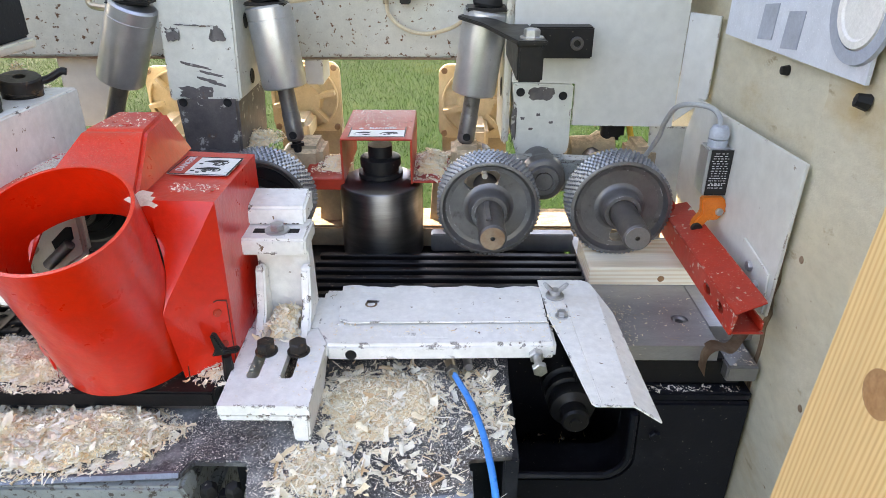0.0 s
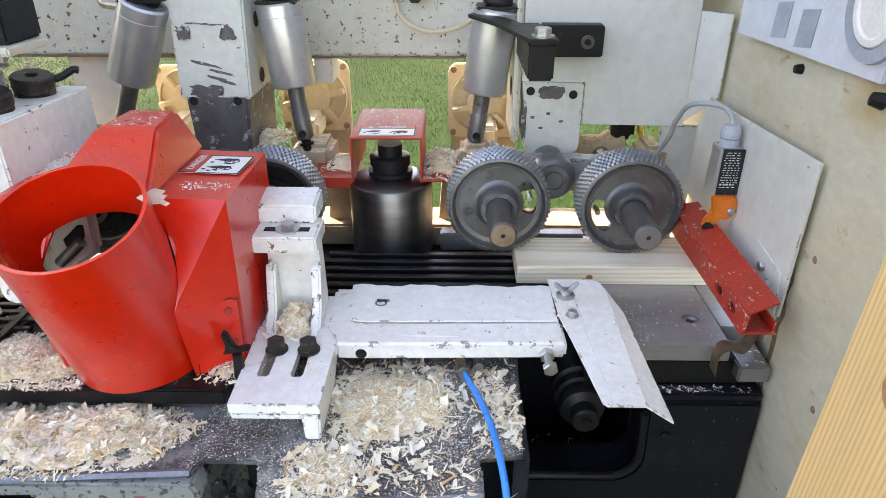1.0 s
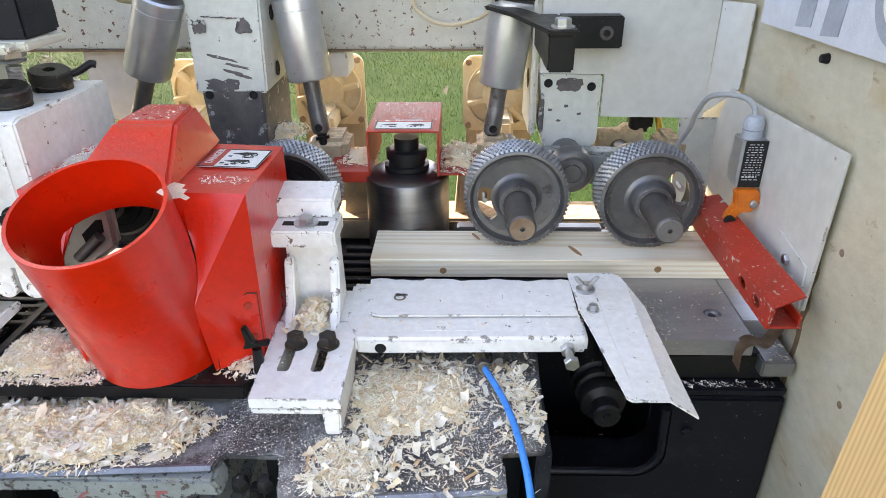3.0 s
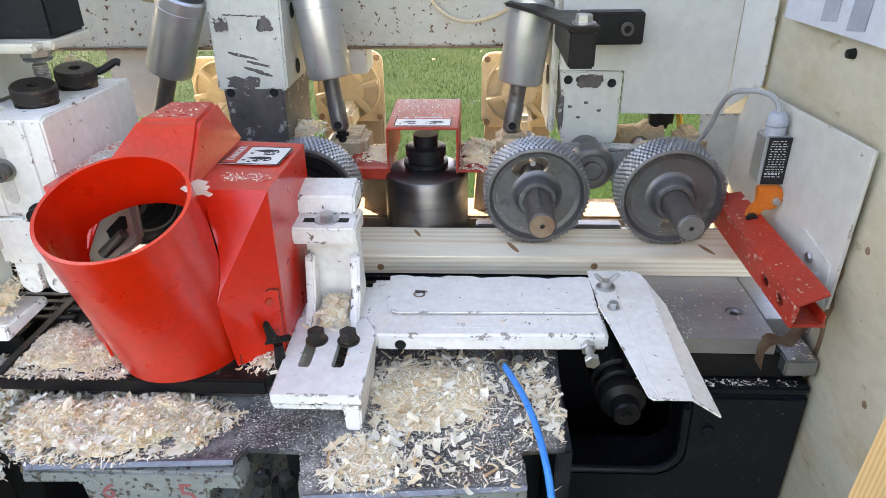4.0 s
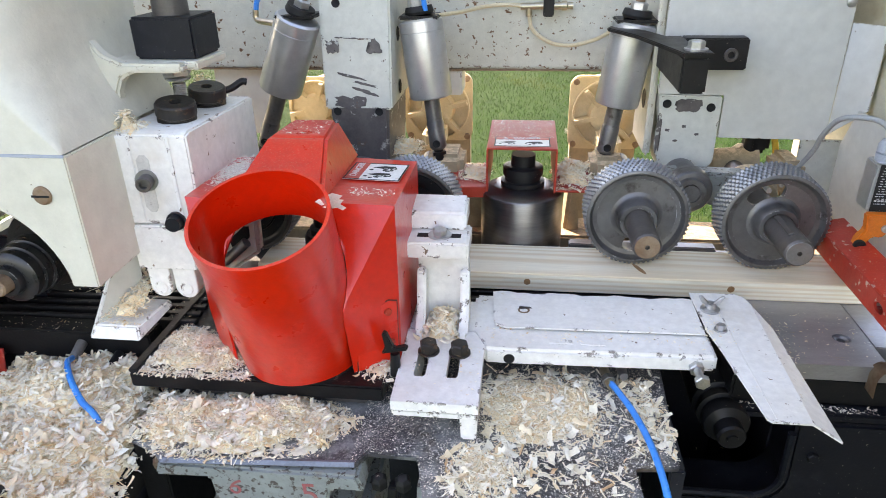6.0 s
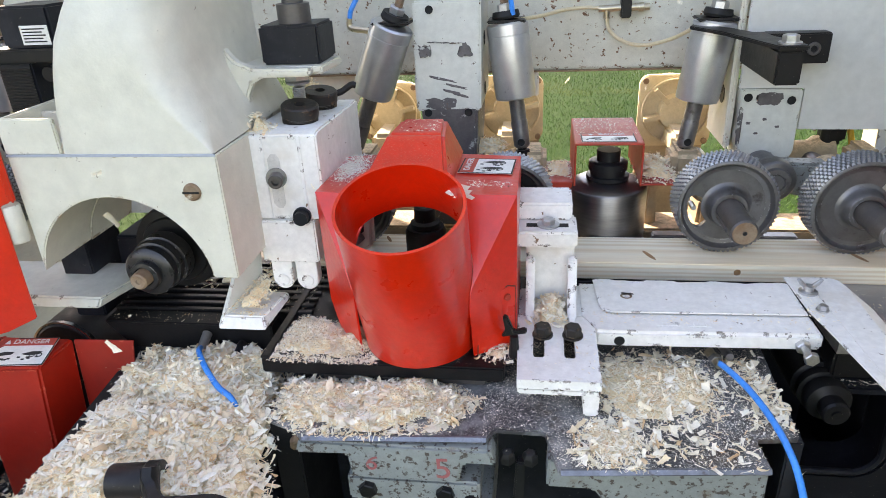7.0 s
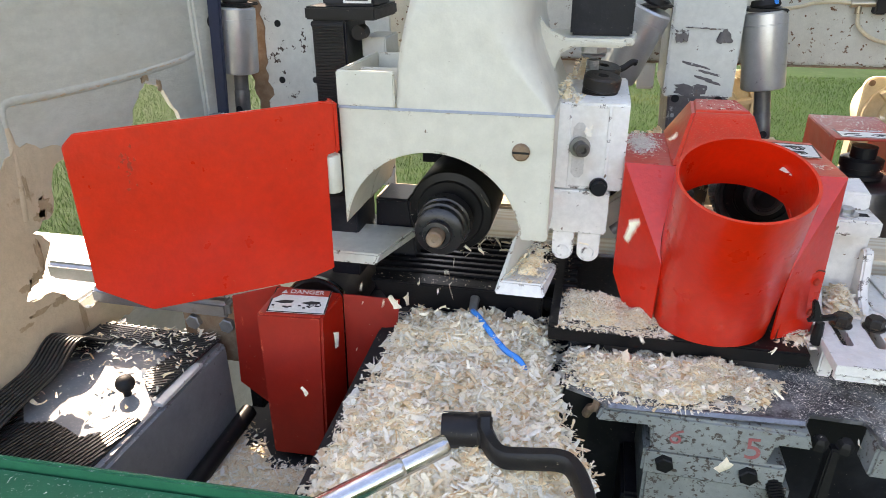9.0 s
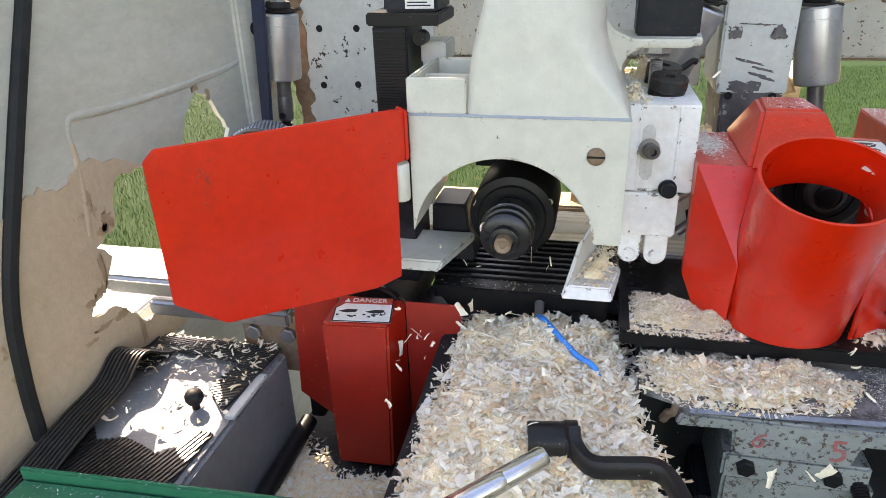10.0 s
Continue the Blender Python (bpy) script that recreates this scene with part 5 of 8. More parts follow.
# ---- spindle and its guard ----
def vertical_spindle():
    ob = thing("side_spindle", (-0.095, 0.936, -0.03), "polished steel vertical cutter block on its spindle", "spindle")
    part("cutter_block", lathe(B(), [(0, -0.03), (0.0625, -0.03), (0.0625, 0.079), (0.061, 0.082), (0.046, 0.090), (0.035, 0.091), (0, 0.091)], (-0.095, 0.943, 0), (0, 0, 1), 64), M["spindle"], ob)
    part("collar", lathe(B(), [(0.033, 0.092), (0.033, 0.098), (0.027, 0.099), (0.027, 0.106), (0.030, 0.107), (0.030, 0.119), (0.026, 0.121), (0.018, 0.121), (0.018, 0.138), (0, 0.138)], (-0.095, 0.943, 0), (0, 0, 1), 40), M["black"], ob)


def spindle_guard():
    ob = thing("spindle_guard", (-0.10, 0.98, 0.085), "dull red bent-steel guard over the spindle with sticker", "guard")
    t = 0.003
    x0, x1, y0, y1, zt, zf = -0.149, -0.046, 0.911, 1.065, 0.156, 0.088
    part("top", bev(box(B(), x0, x1, y0, y1, zt - t, zt), 0.0012, 1), M["redold"], ob)
    part("side", bev(box(B(), x0, x0 + t, y0, y1, zf, zt - t), 0.0006, 1), M["redold"], ob)
    part("side", bev(box(B(), x1 - t, x1, y0, y1, zf, zt - t), 0.0006, 1), M["redold"], ob)
    part("flange", bev(box(B(), x0 - 0.062, x0, 0.925, 1.03, zf, zf + t), 0.0008, 1), M["redold"], ob)
    part("flange", bev(box(B(), x1, x1 + 0.055, 0.915, 1.03, zf, zf + t), 0.0008, 1), M["redold"], ob)
    part("skirt", bev(box(B(), x0 - 0.062, x0 - 0.001, 0.922, 0.925, zf - 0.014, zf + t), 0.0006, 1), M["redold"], ob)
    danger_label(ob, (-0.0975, 0.943, zt + 0.0002), (1, 0, 0), (0, 1, 0), 0.082, 0.046)
    hexbolt(ob, (-0.185, 0.97, zf + t), (0, 0, 1), 0.006, 0.005, M["rusty"])
    heap("shavings_on_guard", [(-0.044, 0.925), (0.008, 0.922), (0.010, 1.02), (-0.020, 1.035), (-0.044, 1.03)], zf + t, 0.026, 0.022, 420, (0.004, 0.012), 61, "loose pale shavings lying on the red guard flange", 200)
    heap("shavings_on_guard", [(-0.195, 0.955), (-0.152, 0.945), (-0.151, 1.02), (-0.19, 1.02)], zf + t, 0.010, 0.02, 160, (0.003, 0.009), 62, "thin dusting of shavings on the red guard flange", 150)
    rng = random.Random(64)
    f = flakes("dust_on_guard", [(rng.uniform(x0 + 0.004, x1 - 0.004), rng.uniform(0.962, y1), zt) for _ in range(900)], (0.0012, 0.004), M["dustfine"], 63, 0.25)
    tagged(f, "fine sawdust on top of the red guard", "sawdust", "", "stuff")


column()
air_cylinder((-0.232, 1.0, 0.137), (-0.256, 1.015, 0.322), 0.118, 0.033, "silver air cylinder with black rod beside the column")
air_cylinder((0.034, 1.014, 0.131), (0.060, 1.020, 0.315), 0.122, 0.033, "silver air cylinder over the toothed roller")
air_cylinder((-0.508, 0.985, 0.140), (-0.428, 0.965, 0.330), 0.118, 0.033, "silver air cylinder leaning beside the column")
air_cylinder((-1.128, 0.945, 0.150), (-1.118, 0.945, 0.325), 0.112, 0.033, "silver air cylinder near the end wall")
right_plate()
limit_switch()
red_channel()
R2 = feed_roller(0.0605, 0.0875, "grey steel feed roller with toothed rim and keyed shaft")
R3 = feed_roller(0.2390, 0.0860, "grey steel feed roller with toothed rim at the infeed", "feed_roller", False, M["steel"])
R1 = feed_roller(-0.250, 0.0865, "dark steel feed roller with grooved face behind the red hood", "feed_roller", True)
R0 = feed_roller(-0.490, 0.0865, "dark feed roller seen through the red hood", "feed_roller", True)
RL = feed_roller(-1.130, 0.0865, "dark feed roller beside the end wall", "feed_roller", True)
roller_arm(0.0605, 0.0875, 0.1435, 0.0975, "grey cast roller carrier with round pivot boss")
roller_arm(0.2390, 0.0860, 0.1435, 0.0975, "grey cast roller carrier at the infeed roller", False)
roller_arm(-0.250, 0.0865, -0.345, 0.10, "grey cast roller carrier with round pivot boss")
roller_arm(-0.490, 0.0865, -0.40, 0.10, "grey cast roller carrier with round pivot boss")
roller_arm(-1.130, 0.0865, -1.02, 0.10, "grey cast roller carrier with round pivot boss")
vertical_spindle()
spindle_guard()

# ---- the board that is planed ----
board = thing("pine_board", (0.0, 0.868, BED), "pale planed pine board on the machine bed", "board")
part("plank", bev(box(B(), 0.197, 2.797, 0.790, 0.8785, BED, BED + 0.027), 0.001, 1), M["pine"], board)
for kx, ky, r in ((0.475, 0.818, 0.004), (0.735, 0.816, 0.004), (0.34, 0.86, 0.003), (1.02, 0.82, 0.004)):
    bm = lathe(B(), [(0, 0.0004), (r * 0.6, 0.0004), (r, 0.0001)], (0, 0, 0), (0, 0, 1), 14)
    bm.transform(pose(kx, ky, BED + 0.027, 0, 0, 25) @ Matrix.Diagonal((0.9, 4.2, 1, 1)))
    part("knot", bm, M["knot"], board)
for kx, kz in ((0.295, 0.006), (0.582, 0.010), (0.852, 0.011), (1.12, 0.008)):
    bm = lathe(B(), [(0, 0.0005), (0.003, 0.0005), (0.0048, 0.0001)], (kx, 0.790, BED + kz + 0.004), (0, -1, 0), 14)
    part("knot", bm, M["knot"], board)


# ---- white chip guide in front of the spindle ----
def chip_guide():
    ob = thing("chip_guide", (-0.17, 0.60, -0.037), "white painted cast chip guide with slotted foot", "guide")
    z = 0.011
    # slotted foot
    slots = []
    for xc, s in ((-0.1995, 0), (-0.1640, 1)):
        slots.append([(xc - 0.0065, 0.560), (xc - 0.0045, 0.556), (xc + 0.0045, 0.556), (xc + 0.0065, 0.560), (xc + 0.0065, 0.613), (xc + 0.003, 0.617), (xc - 0.003, 0.617), (xc - 0.0065, 0.613)])
    foot = prism(B(), [(-0.223, 0.512), (-0.132, 0.512), (-0.132, 0.648), (-0.226, 0.648)], "z", z - 0.011, z, slots)
    foot_ob = part("foot", foot, M["white"], ob)
    part("foot_lip", bev(box(B(), -0.2225, -0.1325, 0.5122, 0.5215, z - 0.020, z - 0.0112), 0.002), M["white"], ob)
    part("foot_leg", bev(hexa(B(), [(-0.150, 0.513, -0.036), (-0.134, 0.513, -0.036), (-0.134, 0.60, -0.036), (-0.150, 0.60, -0.036), (-0.152, 0.513, z - 0.0112), (-0.1325, 0.513, z - 0.0112), (-0.1325, 0.64, z - 0.0112), (-0.152, 0.64, z - 0.0112)]), 0.002), M["white"], ob)
    part("foot_leg", bev(box(B(), -0.222, -0.207, 0.56, 0.64, -0.0365, z - 0.0112), 0.002), M["white"], ob)
    for xc in (-0.195, -0.1595):
        hexbolt(ob, (xc, 0.603, z), (0, 0, 1), 0.0105, 0.012, M["cap"], "dark_bolt", 0.0125, "dark oiled hexagon bolt")
    # upright with two ribs
    part("upright", bev(hexa(B(), [(-0.217, 0.684, z), (-0.155, 0.684, z), (-0.155, 0.71, z), (-0.217, 0.71, z), (-0.217, 0.684, 0.098), (-0.157, 0.684, 0.098), (-0.157, 0.71, 0.098), (-0.217, 0.71, 0.098)]), 0.002), M["white"], ob)
    for x in (-0.2165, -0.1645):
        rib = prism(B(), [(0.628, z + 0.0003), (0.6838, z + 0.0003), (0.6838, 0.078), (0.675, 0.082), (0.668, 0.078), (0.655, 0.03), (0.640, 0.016)], "x", x, x + 0.011)
        part("rib", bev(rib, 0.003), M["white"], ob)
    part("base_block", bev(box(B(), -0.2255, -0.1325, 0.6485, 0.72, -0.010, z), 0.002), M["white"], ob)
    part("clamp_block", bev(box(B(), -0.236, -0.1545, 0.664, 0.722, 0.0985, 0.119), 0.0025), M["white"], ob)
    part("clamp_arm", bev(hexa(B(), [(-0.229, 0.70, 0.1195), (-0.160, 0.70, 0.1195), (-0.160, 0.75, 0.1195), (-0.229, 0.75, 0.1195), (-0.229, 0.703, 0.141), (-0.160, 0.703, 0.141), (-0.160, 0.75, 0.147), (-0.229, 0.75, 0.147)]), 0.003), M["white"], ob)
    hexbolt(ob, (-0.190, 0.686, 0.1192), (0, 0, 1), 0.0085, 0.007, M["zinc"], "bolt", 0.014)
    part("slot_mark", bev(box(B(), -0.217, -0.165, 0.6805, 0.6915, 0.1191, 0.1195), 0.0001, 1), M["hole"], ob)
    # beam
    beam = prism(B(), [(-0.132, 0.612), (-0.108, 0.611), (0.128, 0.617), (0.128, 0.665), (-0.126, 0.735), (-0.150, 0.735), (-0.150, 0.648)], "z", -0.008, 0.0135)
    part("beam", bev(beam, 0.004), M["white"], ob)
    for x in (-0.1035,):
        bore(ob, (x, 0.6112, 0.001), (0, -1, 0), 0.0052)
    bars = B()
    rng = random.Random(4)
    x = -0.058
    for k in range(9):
        if k != 4:
            box(bars, x, x + 0.0055, 0.6285, 0.6365, 0.0135, 0.0142)
        x += 0.0072
    part("cast_number_bars", bars, M["white"], ob)
    # thin sheet on the beam, its back edge wavy
    back = [(0.122 - 0.25 * k / 24, 0.7355 + 0.0022 * math.sin(k * 0.9) + 0.0014 * math.sin(k * 2.3)) for k in range(25)]
    sheet = prism(B(), [(-0.124, 0.668), (-0.121, 0.657), (-0.110, 0.652), (0.122, 0.657)] + back, "z", 0.0160, 0.0178)
    part("sheet", sheet, M["white"], ob, "thin white sheet with a wavy torn edge")
    part("worn_hole", lathe(B(), [(0.0075, 0), (0.0072, 0.0006), (0.0055, 0.0006), (0.0045, -0.0004), (0, -0.0004)], (-0.088, 0.692, 0.0179), (0, 0, 1), 18), M["rusty"], ob)
    blot(ob, (-0.086, 0.697, 0.0180), (1, 0, 0), (0, 1, 0), 0.008, 0.004, M["bare"], 44)
    # bent deflector plate
    dz = 0.019
    flat = prism(B(), [(0.121, 0.748), (0.176, 0.749), (0.186, 0.742), (0.190, 0.725), (0.186, 0.504), (0.149, 0.504), (0.145, 0.508), (0.131, 0.615), (0.124, 0.66)], "z", dz, dz + 0.002)
    d = part("deflector", flat, M["white"], ob, "long bent white deflector plate")
    wing = hexa(B(), [(0.1855, 0.504, dz), (0.2115, 0.496, dz - 0.013), (0.2035, 0.68, dz - 0.006), (0.1895, 0.725, dz), (0.186, 0.504, dz + 0.002), (0.212, 0.496, dz - 0.011), (0.204, 0.68, dz - 0.004), (0.190, 0.725, dz + 0.002)])
    part("deflector_wing", wing, M["white"], d)
    part("crease", sweep(B(), [(0.1475, 0.742, dz + 0.0012), (0.150, 0.62, dz + 0.0012), (0.1545, 0.506, dz + 0.0012)], 0.0012, 6), M["white"], d)
    w = part("wing_nut", lathe(B(), [(0.0115, 0), (0.0115, 0.0025), (0.0065, 0.004), (0.006, 0.010), (0, 0.0105)], (0.1375, 0.707, dz + 0.002), (0, 0, 1), 18), M["zinc"], ob, "zinc wing nut with washer")
    for s in (-1, 1):
        part("wing", bev(prism(B(), [(0.1375 + s * 0.003, dz + 0.005), (0.1375 + s * 0.012, dz + 0.014), (0.1375 + s * 0.016, dz + 0.021), (0.1375 + s * 0.012, dz + 0.022), (0.1375 + s * 0.002, dz + 0.012)], "y", 0.705, 0.709), 0.001, 1), M["zinc"], w)
    hexbolt(ob, (0.139, 0.662, dz + 0.002), (0, 0, 1), 0.0055, 0.006, M["zinc"], "bolt", 0.0075)
    part("stop_screw", cyl(B(), (0.105, 0.617, 0.000), (0.106, 0.585, 0.000), 0.0045), M["zinc"], ob)
    hexbolt(ob, (0.105, 0.6165, 0.000), (0, -1, 0), 0.0085, 0.008, M["zinc"], "lock_nut")
    hexbolt(ob, (0.106, 0.592, 0.000), (0, -1, 0), 0.0085, 0.007, M["zinc"], "screw_head")
    rng = random.Random(17)
    near = [(rng.uniform(-0.13, 0.125), rng.gauss(0.645, 0.008), 0.0142) for _ in range(260)] + [(rng.gauss(0.135, 0.010), rng.gauss(0.665, 0.014), dz + 0.0022) for _ in range(160)] + [(rng.uniform(-0.22, -0.135), rng.uniform(0.52, 0.64), z) for _ in range(120)] + [(rng.gauss(0.19, 0.006), rng.gauss(0.69, 0.02), dz - 0.001) for _ in range(60)]
    tagged(flakes("crumbs_on_guide", near, (0.001, 0.0045), M["chips"], 18, 0.3), "sawdust crumbs lying on the white guide", "sawdust", "", "stuff")
    onbed = [(rng.gauss(0.215, 0.012), rng.gauss(0.70, 0.03), BED + 0.0004) for _ in range(260)] + [(rng.uniform(0.20, 0.325), rng.uniform(0.655, 0.76), BED + 0.0004) for _ in range(160)]
    tagged(flakes("crumbs_on_infeed", onbed, (0.001, 0.0045), M["chips"], 19, 0.3), "sawdust crumbs lying on the steel infeed table", "sawdust", "", "stuff")
    heap("shavings_in_foot", [(-0.205, 0.628), (-0.1655, 0.628), (-0.1655, 0.682), (-0.205, 0.682)], z, 0.030, 0.02, 260, (0.006, 0.014), 71, "pale shavings caught between the guide's ribs", 80)


# ---- red suction hood ----
def suction_hood():
    ob = thing("suction_hood", (-0.343, 0.66, 0.0), "glossy red steel suction hood with round outlet", "suction hood")
    C, a, R, T = Vector((-0.343, 0.531, 0.206)), Vector((0, -0.36, 0.933)).normalized(), 0.0690, 0.0035
    u, w = Vector((1, 0, 0)), a.cross(Vector((1, 0, 0)))
    n, rows = 72, 14

    def reach(r, cs, sn):
        p = C + (u * cs + w * sn) * r
        f = min(1.0, max(0.0, (0.45 - sn) / 0.55))
        return min((p.z - 0.003) / a.z, 0.062 + 0.12 * f * f if sn > -0.1 else 9.0)

    def hug(b):
        """Cuts the sheets finely and lays them against the pipe where they would enter it."""
        bmesh.ops.triangulate(b, faces=b.faces)
        bmesh.ops.subdivide_edges(b, edges=b.edges, cuts=7, use_grid_fill=True)
        for v in b.verts:
            rel = v.co - C
            s = -rel.dot(a)
            q = rel + a * s
            if -0.01 < s < 0.23 and q.length < R + 0.0008:
                v.co = C - a * s + q.normalized() * (R + 0.0008)
    bm = B()
    cols = []
    for k in range(n):
        t = 2 * math.pi * k / n
        cs, sn = math.cos(t), math.sin(t)
        outer = [bm.verts.new(C + (u * cs + w * sn) * R - a * (reach(R, cs, sn) * j / rows)) for j in range(rows + 1)]
        inner = [bm.verts.new(C + (u * cs + w * sn) * (R - T) - a * (reach(R, cs, sn) * j / rows)) for j in range(rows + 1)]
        cols.append((outer, inner))
    for k in range(n):
        (o0, i0), (o1, i1) = cols[k], cols[(k + 1) % n]
        for j in range(rows):
            bm.faces.new((o0[j], o0[j + 1], o1[j + 1], o1[j]))
            bm.faces.new((i1[j], i1[j + 1], i0[j + 1], i0[j]))
        bm.faces.new((o0[0], o1[0], i1[0], i0[0]))
        bm.faces.new((o0[rows], i0[rows], i1[rows], o1[rows]))
    bmesh.ops.recalc_face_normals(bm, faces=bm.faces)
    part("outlet_pipe", bm, M["red"], ob, "", 60)

    xl, xr, yb, zt = -0.459, -0.226, 0.757, 0.190
    sides = (B(), B())
    b2 = sides[0]

    def face(*pts):
        b2.faces.new([b2.verts.new(p) for p in pts])
    # right shoulder
    A, Bt, Cc = (xr, 0.604, zt), (-0.278, 0.554, 0.090), (-0.300, 0.606, zt + 0.0005)
    face(A, Cc, Bt)
    face(A, Bt, (-0.275, 0.570, 0.0), (xr, 0.600, 0.0))
    face(A, (xr, 0.600, 0.0), (xr, yb, 0.0), (xr, yb, zt - 0.004))
    # top, on both sides of the hump
    face(A, (xr, yb, zt - 0.004), (-0.31, yb, zt), (-0.31, 0.640, zt), (-0.300, 0.606, zt + 0.0005))
    b2 = sides[1]
    # left shoulder
    A2, B2, C2 = (xl, 0.612, zt), (-0.410, 0.556, 0.090), (-0.390, 0.606, zt + 0.0005)
    face(A2, B2, C2)
    face(A2, (xl, 0.618, 0.045), (-0.445, 0.602, 0.012), (-0.412, 0.570, 0.0), B2)
    face(A2, (xl - 0.001, yb, zt - 0.004), (xl - 0.001, yb, zt - 0.030), (xl, 0.640, zt - 0.034), (xl, 0.630, 0.047), (xl, 0.618, 0.045))
    face(A2, C2, (-0.405, 0.640, zt), (-0.405, yb, zt), (xl, yb, zt - 0.004))
    for nm, b2 in zip(("right_shoulder", "left_shoulder"), sides):
        bmesh.ops.remove_doubles(b2, verts=b2.verts, dist=0.0012)
        bmesh.ops.recalc_face_normals(b2, faces=b2.faces)
        if sum(f.normal.z for f in b2.faces) < 0:
            bmesh.ops.reverse_faces(b2, faces=b2.faces)
        hug(b2)
        bmesh.ops.solidify(b2, geom=b2.faces, thickness=0.0025)
        part(nm, b2, M["red"], ob, "", 20)
    hump = B()
    lo = [(-0.407, 0.600, 0.1915), (-0.302, 0.600, 0.1915), (-0.302, 0.762, 0.1915), (-0.407, 0.762, 0.1915)]
    hi = [(-0.384, 0.683, 0.238), (-0.315, 0.683, 0.238), (-0.322, 0.752, 0.238), (-0.378, 0.752, 0.238)]
    hexa(hump, lo + hi)
    for f in list(hump.faces):
        if f.normal.z < -0.9 or f.normal.y > 0.7:
            hump.faces.remove(f)
    bmesh.ops.bevel(hump, geom=[e for e in hump.edges if len(e.link_faces) == 2], offset=0.004, segments=2, affect="EDGES")
    hug(hump)
    bmesh.ops.solidify(hump, geom=hump.faces, thickness=0.002)
    part("hump", hump, M["red"], ob)
    danger_label(ob, (-0.2655, 0.7035, 0.1905), (1, -0.03, -0.02), (0.06, 1, 0.0), 0.066, 0.056, "left")
    fu = Vector((0.049, 0.030, 0)).normalized()
    fm = Matrix((fu, Vector((0, 0, 1)), fu.cross(Vector((0, 0, 1))))).transposed().to_4x4()
    fm.translation = Vector((-0.2755, 0.5685, 0))
    flap = prism(B(), [(0.006, 0.002), (0.0545, 0.002), (0.055, 0.080), (0.046, 0.083), (0.030, 0.079), (0.008, 0.084)], "z", 0.0006, 0.0022)
    flap.transform(fm)
    seam = prism(B(), [(0.0048, 0.001), (0.0557, 0.001), (0.0562, 0.0812), (0.046, 0.0843), (0.030, 0.0803), (0.007, 0.0853)], "z", 0.0003, 0.0010)
    seam.transform(fm)
    part("flap_seam", seam, M["redgap"], ob)
    f = part("flap", bev(flap, 0.0005, 1), M["red"], ob, "small riveted red flap")
    for x, z in ((0.018, 0.070), (0.044, 0.070), (0.046, 0.030)):
        rv = lathe(B(), [(0.0045, 0.0022), (0.004, 0.0045), (0, 0.0052)], (x, z, 0), (0, 0, 1), 12)
        rv.transform(fm)
        part("rivet", rv, M["redold"], f)
    b = thing("clamp_screw", (-0.228, 0.572, 0.0), "black wing screw beside the hood", "screw")
    part("stem", cyl(B(), (-0.228, 0.572, 0.0005), (-0.228, 0.572, 0.028), 0.0065, 0.005, 10), M["black"], b)
    part("wing_grip", bev(prism(B(), [(-0.243, 0.028), (-0.213, 0.034), (-0.214, 0.040), (-0.228, 0.036), (-0.236, 0.056), (-0.241, 0.055), (-0.238, 0.036)], "y", 0.568, 0.576), 0.0015), M["black"], b)
    rng = random.Random(12)
    dust = [(rng.gauss(-0.438, 0.010), rng.gauss(0.700, 0.024), zt + 0.0005) for _ in range(3200)] + [(rng.uniform(-0.285, -0.232), rng.gauss(0.640, 0.006), zt) for _ in range(170)] + [(rng.uniform(-0.375, -0.325), rng.uniform(0.69, 0.75), 0.2385) for _ in range(170)]
    dust = [d for d in dust if -0.456 < d[0] < -0.229 and 0.62 < d[1] < 0.755]
    tagged(flakes("dust_on_hood", dust, (0.0012, 0.0048), M["dustfine"], 15, 0.25), "fine pale sawdust lying on the red hood", "sawdust", "", "stuff")
    curl = B()
    grid = [[curl.verts.new((-0.286 + 0.026 * (p / 5 - 0.5) + 0.004 * math.sin(q * 2.1), 0.580 + 0.010 * (q / 4 - 0.5), 0.2035 - 0.011 * (0.5 - q / 4) - 0.010 * (p / 5 - 0.5) ** 2 + 0.001 * math.sin(p * 1.9 + q))) for p in range(6)] for q in range(5)]
    for q in range(4):
        for p in range(5):
            if (p, q) not in ((0, 0), (4, 3), (0, 3)):
                curl.faces.new((grid[q][p], grid[q][p + 1], grid[q + 1][p + 1], grid[q + 1][p]))
    for v in [v for v in curl.verts if not v.link_faces]:
        curl.verts.remove(v)
    bmesh.ops.solidify(curl, geom=curl.faces, thickness=0.0006)
    solid("wood_shaving", curl, M["dustfine"], "broad pale shaving stuck beside the hood's rim", "wood shaving")
    # spindle inside, seen through the outlet
    sp = thing("inner_spindle", (-0.366, 0.80, 0.0), "black spindle nut inside the red hood", "spindle")
    part("cutter", lathe(B(), [(0, 0), (0.030, 0), (0.030, 0.060), (0.027, 0.066), (0, 0.066)], (-0.366, 0.80, 0.0), (0, 0, 1), 40), M["black"], sp)
    part("nut", lathe(B(), [(0.022, 0.066), (0.022, 0.074), (0.016, 0.077), (0.0155, 0.096), (0.012, 0.099), (0.004, 0.099), (0.004, 0.094), (0, 0.094)], (-0.366, 0.80, 0.0), (0, 0, 1), 30), M["black"], sp)


